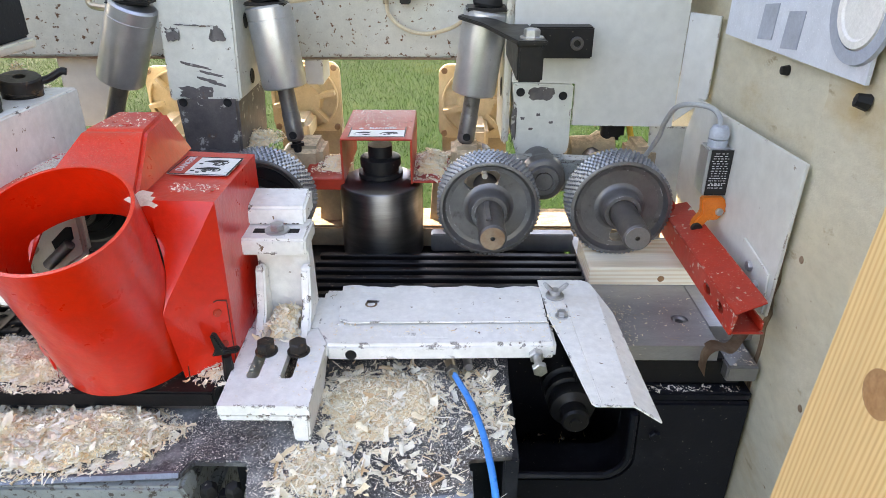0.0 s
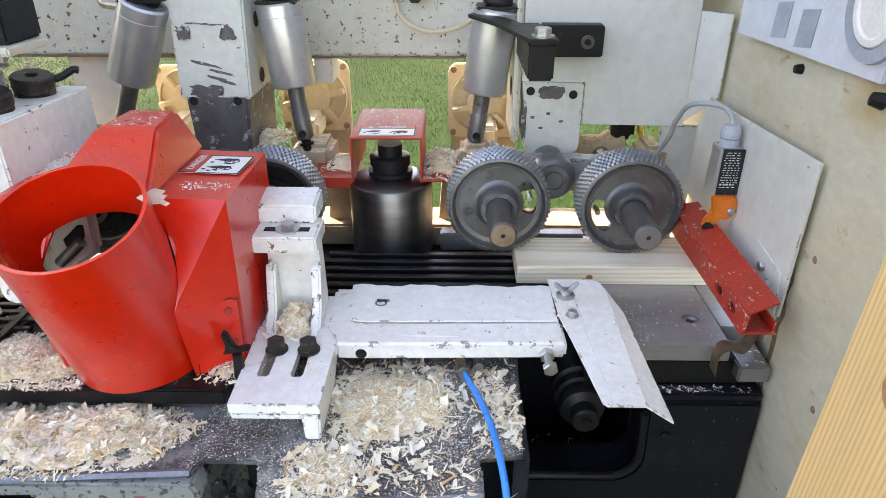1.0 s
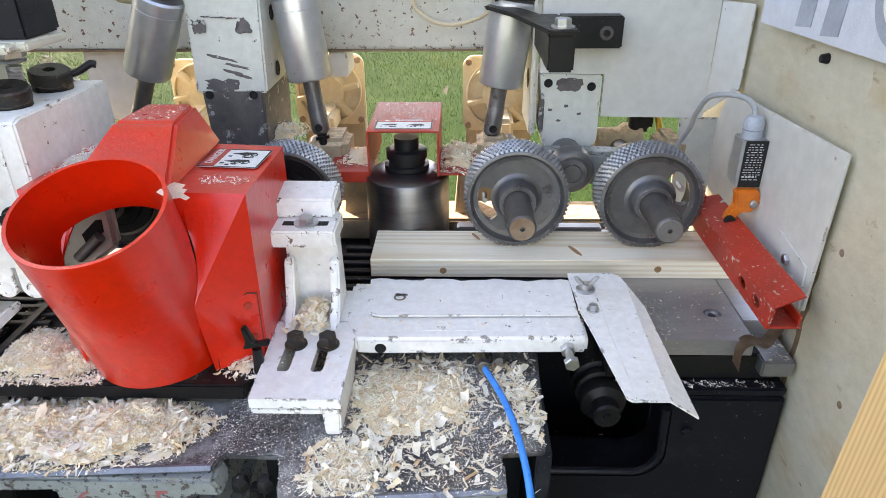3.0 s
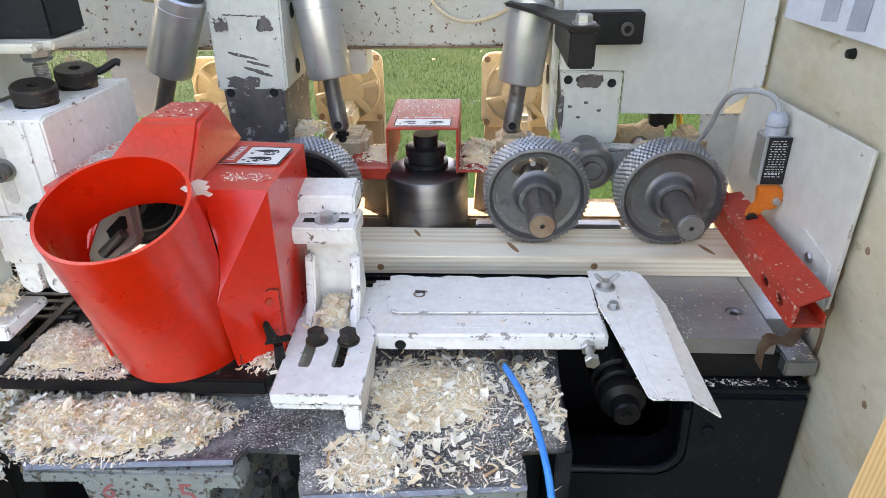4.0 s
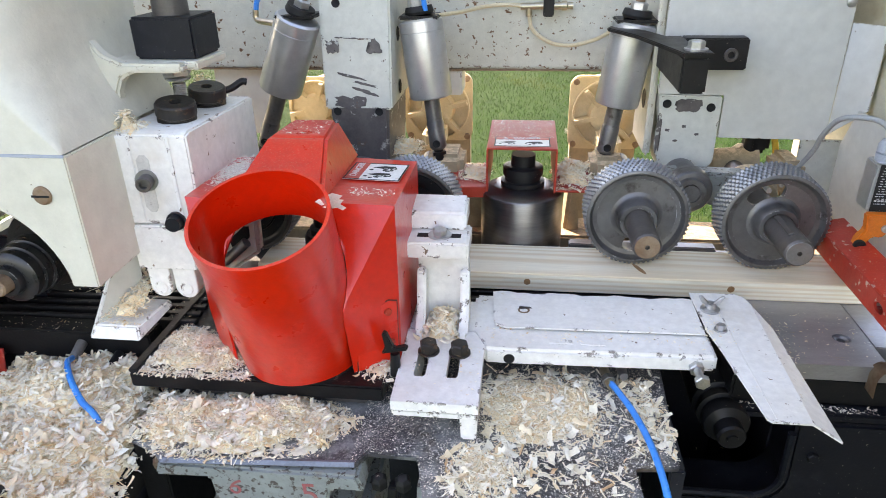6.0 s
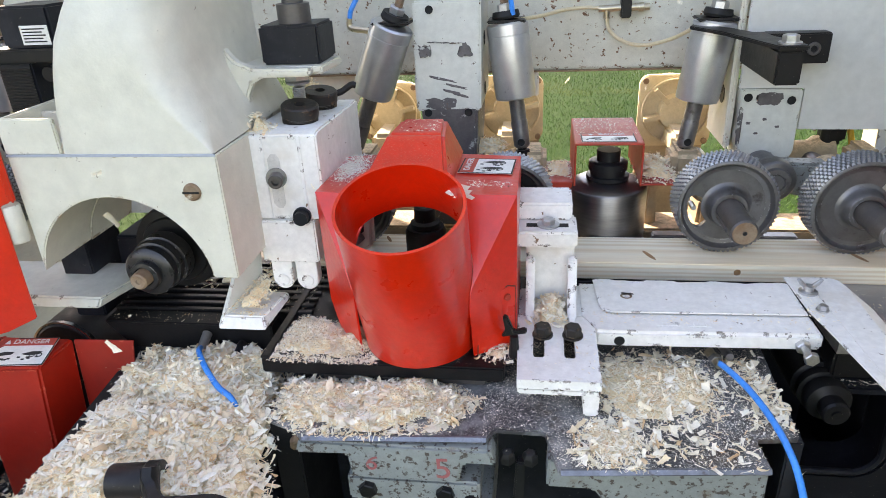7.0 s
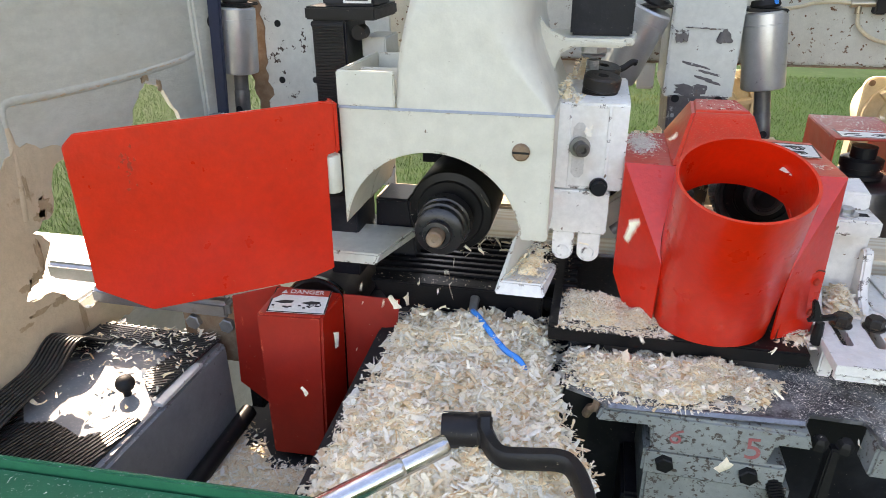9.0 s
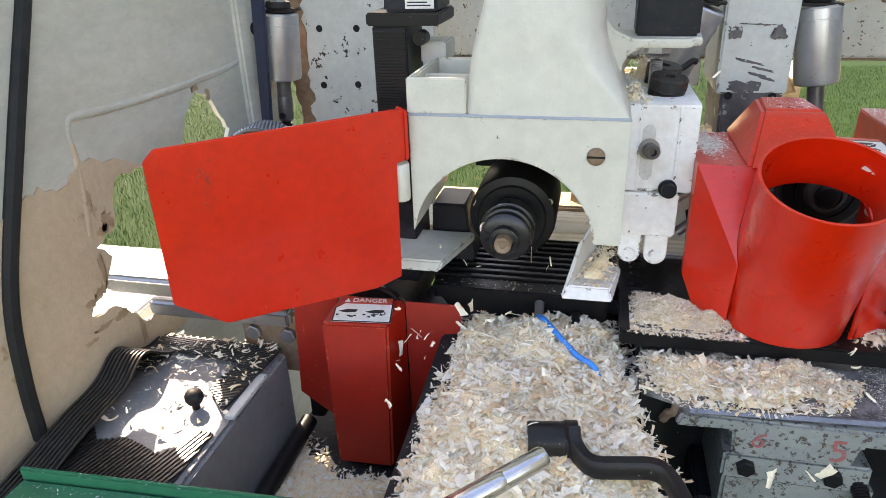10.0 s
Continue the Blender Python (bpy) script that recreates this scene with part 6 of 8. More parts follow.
# ---- plates and tables below the hood ----
def hood_plate():
    ob = thing("hood_plate", (-0.385, 0.64, -0.037), "black steel base plate under the suction hood", "base plate")
    part("plate", bev(box(B(), -0.531, -0.238, 0.545, 0.76, -0.019, 0.0), 0.002), M["bed"], ob)
    part("left_rail", bev(box(B(), -0.531, -0.520, 0.5455, 0.76, 0.0002, 0.005), 0.001), M["black"], ob)
    part("riser", bev(box(B(), -0.462, -0.262, 0.562, 0.76, -0.0369, -0.0192), 0.0015), M["shaft"], ob)
    heap("shavings_under_hood", [(-0.516, 0.552), (-0.44, 0.549), (-0.395, 0.552), (-0.40, 0.60), (-0.462, 0.625), (-0.505, 0.64), (-0.517, 0.60)], 0.0005, 0.026, 0.026, 1150, (0.004, 0.010), 81, "heap of pink-white shavings beside the red hood", 2200, 0.006, 0.7)
    heap("shavings_by_screw", [(-0.268, 0.572), (-0.235, 0.560), (-0.232, 0.598), (-0.262, 0.584)], 0.0005, 0.010, 0.012, 90, (0.005, 0.011), 82, "few curled shavings by the black wing screw", 40)


def tool_table():
    top = -0.037
    ob = thing("tool_table", (-0.2, 0.58, -0.5), "grimy cast table, grey paint flaking at its front", "machine table", "", "structure")
    outline = [(-0.506, 0.484), (-0.470, 0.470), (-0.457, 0.457), (-0.252, 0.470), (-0.246, 0.487), (-0.192, 0.486), (-0.178, 0.428), (0.030, 0.447), (0.026, 0.492), (0.070, 0.497), (0.078, 0.655), (0.078, 0.80), (-0.506, 0.80)]
    part("top", bev(prism(B(), outline, "z", top - 0.008, top), 0.0018), M["grimy"], ob)
    left = prism(B(), [(-0.462, top - 0.0082), (-0.250, top - 0.0082), (-0.243, -0.066), (-0.279, -0.066), (-0.285, -0.094), (-0.405, -0.094), (-0.408, -0.062), (-0.452, -0.064), (-0.468, -0.064)], "y", 0.4595, 0.492)
    for q in (((-0.456, 0.4565), (-0.254, 0.4695)), ((-0.176, 0.4275), (0.029, 0.4465))):
        (xa, ya), (xb, yb) = q
        part("worn_edge", hexa(B(), [(xa, ya - 0.0015, top - 0.0035), (xb, yb - 0.0015, top - 0.0035), (xb, yb + 0.004, top - 0.0035), (xa, ya + 0.004, top - 0.0035), (xa, ya + 0.0015, top + 0.0005), (xb, yb + 0.0015, top + 0.0005), (xb, yb + 0.004, top + 0.0005), (xa, ya + 0.004, top + 0.0005)]), M["wornsteel"], ob)
    part("left_apron", bev(left, 0.003), M["casting"], ob)
    right = prism(B(), [(-0.188, top - 0.0082), (0.030, top - 0.0082), (0.033, -0.30), (0.0, -0.30), (-0.01, -0.10), (-0.13, -0.10), (-0.14, -0.085), (-0.190, -0.085)], "y", 0.4535, 0.49)
    part("right_apron", bev(right, 0.003), M["casting"], ob)
    part("lower_block", bev(box(B(), -0.412, -0.262, 0.462, 0.60, -0.130, -0.0945), 0.003), M["casting"], ob)
    part("sill", bev(box(B(), -0.407, -0.25, 0.470, 0.62, -0.20, -0.131), 0.004), M["casting"], ob)
    part("sill_post", bev(box(B(), -0.425, -0.30, 0.50, 0.60, GROUND, -0.2005), 0.004), M["navy"], ob)
    # back_shade and under are navy fills for the shade below the table
    part("back_shade", box(B(), -0.506, 0.07, 0.625, 0.80, -0.5, top - 0.0085), M["navy"], ob)
    part("bay_wall", bev(box(B(), 0.062, 0.078, 0.50, 0.8, -0.40, top - 0.0085), 0.002), M["navy"], ob)
    part("left_cheek", bev(box(B(), -0.506, -0.474, 0.487, 0.62, -0.30, top - 0.0085), 0.002), M["black"], ob)
    part("under", box(B(), -0.475, 0.06, 0.60, 0.624, -0.5, top - 0.0085), M["navy"], ob)
    for x, z in ((-0.388, -0.110), (-0.300, -0.110)):
        hexbolt(ob, (x, 0.462, z), (0, -1, 0), 0.0105, 0.008, M["black"])
    th = [(0, 0)]
    for k in range(14):
        th += [(0.008, 0.003 * k), (0.0095, 0.003 * k + 0.0015)]
    part("threaded_rod", lathe(B(), th + [(0, 0.045)], (-0.272, 0.468, -0.118), (0.2, -0.75, -0.6), 14), M["black"], ob)
    for x in (-0.232, -0.207):
        part("cap_nut", lathe(B(), [(0, 0.006), (0.0055, 0.005), (0.0085, 0.001), (0.009, -0.001), (0.009, -0.010), (0, -0.010)], (x, 0.478, -0.064), (0, -0.2, 1), 6), M["rubber"], ob)
    part("strut", bev(hexa(B(), [(-0.238, 0.45, -0.30), (-0.220, 0.45, -0.30), (-0.220, 0.47, -0.30), (-0.238, 0.47, -0.30), (-0.222, 0.472, -0.07), (-0.212, 0.472, -0.07), (-0.212, 0.486, -0.07), (-0.222, 0.486, -0.07)]), 0.002), M["black"], ob)
    part("elbow_fitting", sweep(B(), [(-0.478, 0.484, -0.075), (-0.474, 0.478, -0.062), (-0.468, 0.474, -0.056), (-0.466, 0.476, -0.046)], 0.0055, 8), M["rusty"], ob)
    for txt, x, z, s, r in (("6", -0.380, -0.071, 0.030, 20), ("5", -0.3010, -0.074, 0.040, -4)):
        words(txt, s, pose(x, 0.4590, z, 90, 0, 0) @ pose(0, 0, 0, 0, 0, -r), M["chalk"], ob)
    # shavings on it
    heap("shavings_on_table", [(-0.500, 0.490), (-0.462, 0.468), (-0.425, 0.464), (-0.372, 0.468), (-0.300, 0.486), (-0.268, 0.53), (-0.30, 0.556), (-0.50, 0.556)], top, 0.020, 0.02, 1250, (0.005, 0.016), 91, "loose heap of pale shavings along the table front", 2300, 0.006, 0.95)
    heap("shavings_on_table", [(-0.375, 0.505), (-0.340, 0.495), (-0.312, 0.520), (-0.33, 0.552), (-0.365, 0.55)], top + 0.012, 0.024, 0.022, 260, (0.003, 0.008), 92, "small mound of finer shavings on the table", 500)
    rng = random.Random(31)
    big, small = [], []
    while len(big) < 600:
        x, y = rng.uniform(-0.14, 0.07), rng.uniform(0.44, 0.645)
        d = noise.noise((x * 14, y * 14, 2.0)) + 0.15 * (y > 0.54) - 0.5 * (x > 0.02 and y < 0.5)
        if d > rng.uniform(-0.35, 0.45) and not (x < -0.10 and y < 0.51):
            big.append((x, y, top + rng.uniform(0, 0.005)))
    while len(small) < 26000:
        x, y = rng.uniform(-0.26, 0.072), rng.uniform(0.435, 0.66)
        if noise.noise((x * 11, y * 11, 7.0)) > rng.uniform(-0.6, 0.5) and inside((x, y), outline):
            small.append((x, y, top))
    tagged(flakes("scattered_shavings", big, (0.003, 0.017), M["chips"], 32, 0.3, 0.8), "curled shavings scattered over the grimy table", "wood shavings", "", "stuff")
    tagged(flakes("sawdust_specks", small, (0.0006, 0.0030), M["dustfine"], 33, 0.3), "fine sawdust specks over the grimy table", "sawdust", "", "stuff")
    heap("shavings_scatter", [(-0.135, 0.56), (-0.11, 0.51), (-0.06, 0.50), (-0.01, 0.53), (0.005, 0.58), (-0.01, 0.63), (-0.12, 0.63)], top, 0.0045, 0.02, 420, (0.004, 0.017), 94, "pale shavings spread thinly over the grimy table", 1300, 0.005, 0.9)
    heap("shavings_scatter", [(-0.160, 0.455), (-0.14, 0.44), (-0.10, 0.44), (-0.085, 0.47), (-0.11, 0.505), (-0.15, 0.50)], top, 0.0045, 0.02, 160, (0.004, 0.018), 98, "small patch of shavings at the table's front edge", 500, 0.005, 0.9)
    heap("shavings_by_hose", [(0.026, 0.630), (0.048, 0.630), (0.060, 0.585), (0.064, 0.535), (0.052, 0.54), (0.040, 0.59)], top, 0.012, 0.015, 170, (0.008, 0.018), 93, "big curled shavings beside the blue hose", 150)
    h = thing("air_hose", (0.016, 0.64, top), "bright blue plastic air hose with steel fitting", "hose", "air hoses")
    part("hose", sweep(B(), [(0.013, 0.606, -0.022), (0.019, 0.585, -0.018), (0.030, 0.550, -0.016), (0.040, 0.510, -0.018), (0.046, 0.470, -0.022), (0.050, 0.435, -0.036), (0.053, 0.40, -0.072), (0.054, 0.36, -0.13), (0.04, 0.33, -0.25)], 0.0036, 12), M["blue"], h)
    part("fitting", cyl(B(), (0.008, 0.635, -0.026), (0.0130, 0.603, -0.0235), 0.0062, 0.005, 12), M["brass"], h)
    part("fitting_nut", cyl(B(), (0.0105, 0.620, -0.0252), (0.0117, 0.612, -0.0246), 0.0078, None, 6), M["steel"], h)
    part("second_fitting", cyl(B(), (0.027, 0.655, -0.028), (0.030, 0.625, -0.026), 0.0055, 0.005, 12), M["steel"], h)


# ---- cutter housing and hold-down ----
def housing():
    ob = thing("cutter_housing", (-0.66, 0.62, 0.10), "cream painted cast housing arched over the cutter", "housing")
    arch = []
    cx, cz, r = -0.676, 0.100, 0.106
    for k in range(33):
        t = math.pi * k / 32
        arch.append((cx + r * math.cos(math.pi - t), cz + r * math.sin(math.pi - t)))
    arch = [p for p in arch if p[1] >= 0.111]
    front = [(-0.783, 0.111)] + arch + [(-0.5705, 0.108), (-0.540, 0.108), (-0.539, 0.2545), (-0.783, 0.2545)]
    part("arched_front", bev(prism(B(), front, "y", 0.549, 0.640), 0.0025), M["cast"], ob)
    part("arch_tunnel", prism(B(), [(-0.7825, 0.111)] + arch + [(-0.5705, 0.108), (-0.549, 0.108), (-0.549, 0.2535), (-0.7825, 0.2535)], "y", 0.6405, 0.735), M["cast"], ob)
    part("hood_rear", bev(box(B(), -0.783, -0.548, 0.7355, 0.80, 0.208, 0.2545), 0.003), M["cast"], ob)
    # navy sheet added for the shade behind the arch
    part("rear_shield", box(B(), -0.752, -0.545, 0.801, 0.808, 0.115, 0.2545), M["navy"], ob)
    part("tray_front", bev(box(B(), -0.784, -0.7165, 0.549, 0.555, 0.2555, 0.295), 0.0015), M["cast"], ob)
    part("tray_left", bev(box(B(), -0.784, -0.778, 0.5555, 0.69, 0.2555, 0.295), 0.0015), M["cast"], ob)
    part("tray_rib", bev(box(B(), -0.7778, -0.695, 0.612, 0.617, 0.2555, 0.288), 0.001), M["cast"], ob)
    part("tray_back", bev(box(B(), -0.7778, -0.695, 0.684, 0.69, 0.2555, 0.295), 0.0015), M["cast"], ob)
    dome = B()
    rings = []
    for z, xa, xb, rl, rr in ((0.2560, -0.716, -0.541, 0.006, 0.003), (0.266, -0.7158, -0.545, 0.008, 0.007), (0.282, -0.715, -0.552, 0.010, 0.016), (0.302, -0.714, -0.561, 0.012, 0.026), (0.322, -0.711, -0.5685, 0.014, 0.034), (0.345, -0.706, -0.5735, 0.016, 0.040), (0.372, -0.699, -0.574, 0.020, 0.043), (0.40, -0.689, -0.574, 0.024, 0.044), (0.43, -0.675, -0.573, 0.030, 0.044), (0.46, -0.655, -0.573, 0.034, 0.040)):
        yf, yb2 = 0.5496 + max(0.0, z - 0.37) * 0.25, 0.79
        ring = []
        for cx2, cy2, r2, a0 in ((xa + rl, yf + rl, rl, 180), (xb - rr, yf + rr * 1.5, rr, 270), (xb - 0.004, yb2 - 0.004, 0.004, 0), (xa + 0.004, yb2 - 0.004, 0.004, 90)):
            for q in range(9):
                t = radians(a0 + q * 11.25)
                e = 1.5 if a0 == 270 else 1.0
                ring.append(dome.verts.new((cx2 + r2 * math.cos(t), cy2 + r2 * e * math.sin(t), z)))
        rings.append(ring)
    for ra, rb in zip(rings, rings[1:]):
        for i in range(len(ra)):
            j = (i + 1) % len(ra)
            dome.faces.new((ra[i], ra[j], rb[j], rb[i]))
    dome.faces.new(rings[-1])
    part("dome", dome, M["cast"], ob, "", 60)
    part("seam", bev(box(B(), -0.7832, -0.5392, 0.5480, 0.5488, 0.2530, 0.2562), 0.0003, 1), M["panelblue"], ob)
    part("bracket", bev(prism(B(), [(-0.575, 0.690), (-0.46, 0.695), (-0.455, 0.765), (-0.575, 0.775)], "z", 0.3085, 0.3180), 0.002), M["cast"], ob)
    part("bracket_web", bev(prism(B(), [(-0.574, 0.255), (-0.552, 0.255), (-0.550, 0.288), (-0.543, 0.302), (-0.528, 0.3083), (-0.470, 0.3083), (-0.470, 0.3180), (-0.540, 0.3185), (-0.562, 0.328), (-0.574, 0.345)], "y", 0.678, 0.6945), 0.003), M["cast"], ob)
    sc = part("screw", lathe(B(), [(0.010, 0), (0.0098, 0.002), (0.008, 0.004), (0, 0.0045)], (-0.5735, 0.5488, 0.2135), (0, -1, 0), 24), M["rusty"], ob, "slotted rusty screw")
    part("slot", box(B(), -0.583, -0.564, 0.5440, 0.5446, 0.2125, 0.2148), M["hole"], sc)
    bk = thing("motor_coupling", (-0.50, 0.73, 0.318), "black square bearing block on the cream bracket", "bearing block")
    part("block", bev(box(B(), -0.537, -0.463, 0.705, 0.770, 0.3185, 0.364), 0.003), M["navy"], bk)
    part("collar", lathe(B(), [(0.020, 0), (0.020, 0.022), (0.013, 0.023), (0.013, 0.045), (0.017, 0.046), (0.017, 0.09), (0, 0.09)], (-0.50, 0.735, 0.364), (0, 0, 1), 28), M["shaft"], bk)
    part("coupling_nut", lathe(B(), [(0, 0), (0.0165, 0), (0.0165, 0.012), (0, 0.012)], (-0.507, 0.735, 0.2955), (0, 0, 1), 6), M["zinc"], bk, "", 20)
    part("washer", lathe(B(), [(0, 0), (0.014, 0), (0.0155, 0.003), (0, 0.003)], (-0.507, 0.735, 0.290), (0, 0, 1), 20), M["zinc"], bk)
    th = [(0, 0)]
    for k in range(16):
        th += [(0.0072, 0.0025 * k), (0.0082, 0.0025 * k + 0.00125)]
    part("screw_rod", lathe(B(), th + [(0, 0.041)], (-0.507, 0.735, 0.247), (0, 0, 1), 14), M["zinc"], bk)
    # turning head under the arch
    sp = thing("top_spindle", (-0.676, 0.70, 0.09), "dark turned cutter spindle end with stacked collars", "spindle")
    part("shaft_end", lathe(B(), [(0, 0.003), (0.003, 0.003), (0.0035, 0.001), (0.0085, 0.0), (0.0105, 0.002), (0.0110, 0.018), (0, 0.018)], (-0.677, 0.562, 0.092), (0, 1, 0), 30), M["rusty"], sp)
    part("collar", lathe(B(), [(0.0125, 0.014), (0.0175, 0.015), (0.0185, 0.017), (0.0185, 0.024), (0.028, 0.025), (0.0315, 0.028), (0.0315, 0.036), (0.030, 0.037), (0.030, 0.041), (0.033, 0.042), (0.034, 0.050), (0.032, 0.051), (0.032, 0.055), (0.035, 0.056), (0.035, 0.075), (0.020, 0.075)], (-0.677, 0.562, 0.092), (0, 1, 0), 40), M["collar"], sp)
    part("cutter_head", lathe(B(), [(0.02, 0.090), (0.044, 0.090), (0.046, 0.094), (0.056, 0.096), (0.058, 0.100), (0.058, 0.20), (0, 0.20)], (-0.677, 0.562, 0.092), (0, 1, 0), 48), M["black"], sp)
    part("rear_shaft", cyl(B(), (-0.677, 0.762, 0.092), (-0.677, 1.02, 0.092), 0.03), M["black"], sp)


def hold_down():
    ob = thing("hold_down", (-0.505, 0.70, 0.07), "white painted hold-down box with two black caps", "hold-down")
    part("upper_box", bev(prism(B(), [(0.637, 0.1445), (0.637, 0.2505), (0.647, 0.2535), (0.83, 0.2475), (0.83, 0.1445)], "x", -0.545, -0.4585), 0.0022), M["white"], ob)
    part("left_cheek", bev(box(B(), -0.546, -0.5245, 0.6345, 0.6368, 0.146, 0.250), 0.001, 1), M["white"], ob)
    part("right_rib", bev(box(B(), -0.482, -0.478, 0.6350, 0.6368, 0.146, 0.250), 0.0008, 1), M["white"], ob)
    part("lower_box", bev(box(B(), -0.546, -0.4725, 0.632, 0.80, 0.088, 0.144), 0.002), M["white"], ob)
    part("slot", bev(prism(B(), [(-0.5215, 0.166), (-0.5165, 0.160), (-0.5105, 0.160), (-0.5065, 0.166), (-0.5065, 0.222), (-0.5105, 0.228), (-0.5165, 0.228), (-0.5215, 0.222)], "y", 0.6362, 0.6369), 0.0002, 1), M["recess"], ob)
    part("slot_washer", lathe(B(), [(0.0125, 0), (0.0125, 0.003), (0.008, 0.003)], (-0.513, 0.6360, 0.199), (0.25, -1, 0), 24), M["steel"], ob)
    part("slot_bolt", lathe(B(), [(0.0085, 0), (0.0085, 0.018), (0.0075, 0.019), (0.0045, 0.019), (0.004, 0.013), (0, 0.013)], (-0.513, 0.637, 0.199), (0.25, -1, 0), 20), M["shaft"], ob)
    part("pivot_pin", lathe(B(), [(0.011, 0), (0.011, 0.004), (0.0085, 0.004), (0.0085, 0.014), (0, 0.014)], (-0.487, 0.635, 0.151), (0.1, -1, 0), 20), M["navy"], ob)
    for y, z0, l in ((0.695, 0.2445, 0.0), (0.778, 0.2435, 0.0)):
        cap = [(0, 0)]
        for k in range(8):
            cap += [(0.0205, 0.0018 * k), (0.0220, 0.0018 * k + 0.0009)]
        cap += [(0.0215, 0.015), (0.0228, 0.016), (0.0228, 0.028), (0.0210, 0.030), (0.007, 0.030), (0.0065, 0.022), (0, 0.022)]
        c = part("cap", lathe(B(), cap, (-0.496, y, z0), (0.12, -0.12, 1), 32), M["cap"], ob, "black threaded cap")
    part("clamp_lever", bev(sweep(B(), [(-0.482, 0.782, 0.264), (-0.468, 0.79, 0.267), (-0.456, 0.798, 0.274), (-0.450, 0.800, 0.273)], 0.0045, 8), 0.0002, 1), M["black"], ob)
    for x, r in ((-0.5245, 0.0135), (-0.4925, 0.0140)):
        lug = prism(B(), [(x - r, 0.0878), (x + r, 0.0878)] + [(x + r * math.cos(math.pi * q / 12), 0.062 - r * math.sin(math.pi * q / 12)) for q in range(13)], "y", 0.635, 0.651)
        l = part("lug", bev(lug, 0.001, 1), M["white"], ob)
        part("pin_ring", lathe(B(), [(0, 0.0005), (0.0065, 0.0005), (0.0072, 0.0012), (0.0085, 0)], (x, 0.635, 0.061), (0, -1, 0), 20), M["white"], l)
    part("hinge_arm", bev(prism(B(), [(-0.494, 0.056), (-0.455, 0.058), (-0.417, 0.085), (-0.415, 0.150), (-0.430, 0.147), (-0.484, 0.104)], "y", 0.690, 0.706), 0.005, 3), M["cast"], ob)
    part("arm_slot", bev(prism(B(), [(-0.452, 0.087), (-0.428, 0.106), (-0.427, 0.121), (-0.434, 0.121), (-0.455, 0.102)], "y", 0.6888, 0.6896), 0.0002, 1), M["hole"], ob)
    part("arm_pin", cyl(B(), (-0.463, 0.684, 0.074), (-0.431, 0.684, 0.102), 0.0065), M["steel"], ob)
    # shoe with its spill of shavings
    sh = thing("chip_shoe", (-0.57, 0.63, 0.008), "white wedge-shaped shoe filled with shavings", "shoe")
    part("floor", bev(hexa(B(), [(-0.606, 0.592, 0.010), (-0.541, 0.592, 0.010), (-0.530, 0.66, 0.020), (-0.575, 0.66, 0.020), (-0.601, 0.600, 0.026), (-0.545, 0.600, 0.026), (-0.532, 0.66, 0.030), (-0.573, 0.66, 0.030)]), 0.002), M["white"], sh)
    part("side", bev(hexa(B(), [(-0.606, 0.594, 0.012), (-0.600, 0.594, 0.012), (-0.566, 0.66, 0.022), (-0.572, 0.66, 0.022), (-0.588, 0.625, 0.075), (-0.584, 0.625, 0.075), (-0.558, 0.66, 0.110), (-0.562, 0.66, 0.110)]), 0.0012), M["plate"], sh)
    heap("shavings_in_shoe", [(-0.590, 0.606), (-0.552, 0.606), (-0.538, 0.655), (-0.562, 0.655)], lambda x, y: 0.026 + (y - 0.60) * 0.55, 0.012, 0.01, 200, (0.004, 0.010), 95, "tan shavings packed in the white shoe", 150)
    heap("shavings_on_ledge", [(-0.5445, 0.640), (-0.524, 0.640), (-0.521, 0.668), (-0.5445, 0.672)], 0.2535, 0.030, 0.010, 110, (0.005, 0.012), 96, "clump of shavings beside the cream housing", 40)
    heap("shavings_on_ledge", [(-0.535, 0.80), (-0.50, 0.80), (-0.50, 0.828), (-0.535, 0.828)], 0.2475, 0.04, 0.01, 140, (0.006, 0.014), 97, "clump of shavings on top of the white box", 40)


def pressure_shoe():
    ob = thing("pressure_shoe", (-0.85, 0.66, 0.02), "grey-white pressure shoe beside the cutter", "pressure shoe")
    part("plate", bev(hexa(B(), [(-0.97, 0.593, 0.034), (-0.765, 0.593, 0.034), (-0.735, 0.70, 0.034), (-0.97, 0.70, 0.034), (-0.97, 0.598, 0.048), (-0.760, 0.598, 0.048), (-0.735, 0.70, 0.048), (-0.97, 0.70, 0.048)]), 0.0025), M["grey"], ob)
    part("upright", bev(hexa(B(), [(-0.80, 0.70, -0.01), (-0.735, 0.70, -0.01), (-0.735, 0.78, -0.01), (-0.80, 0.78, -0.01), (-0.80, 0.71, 0.085), (-0.75, 0.71, 0.085), (-0.75, 0.78, 0.085), (-0.80, 0.78, 0.085)]), 0.003), M["navy"], ob)


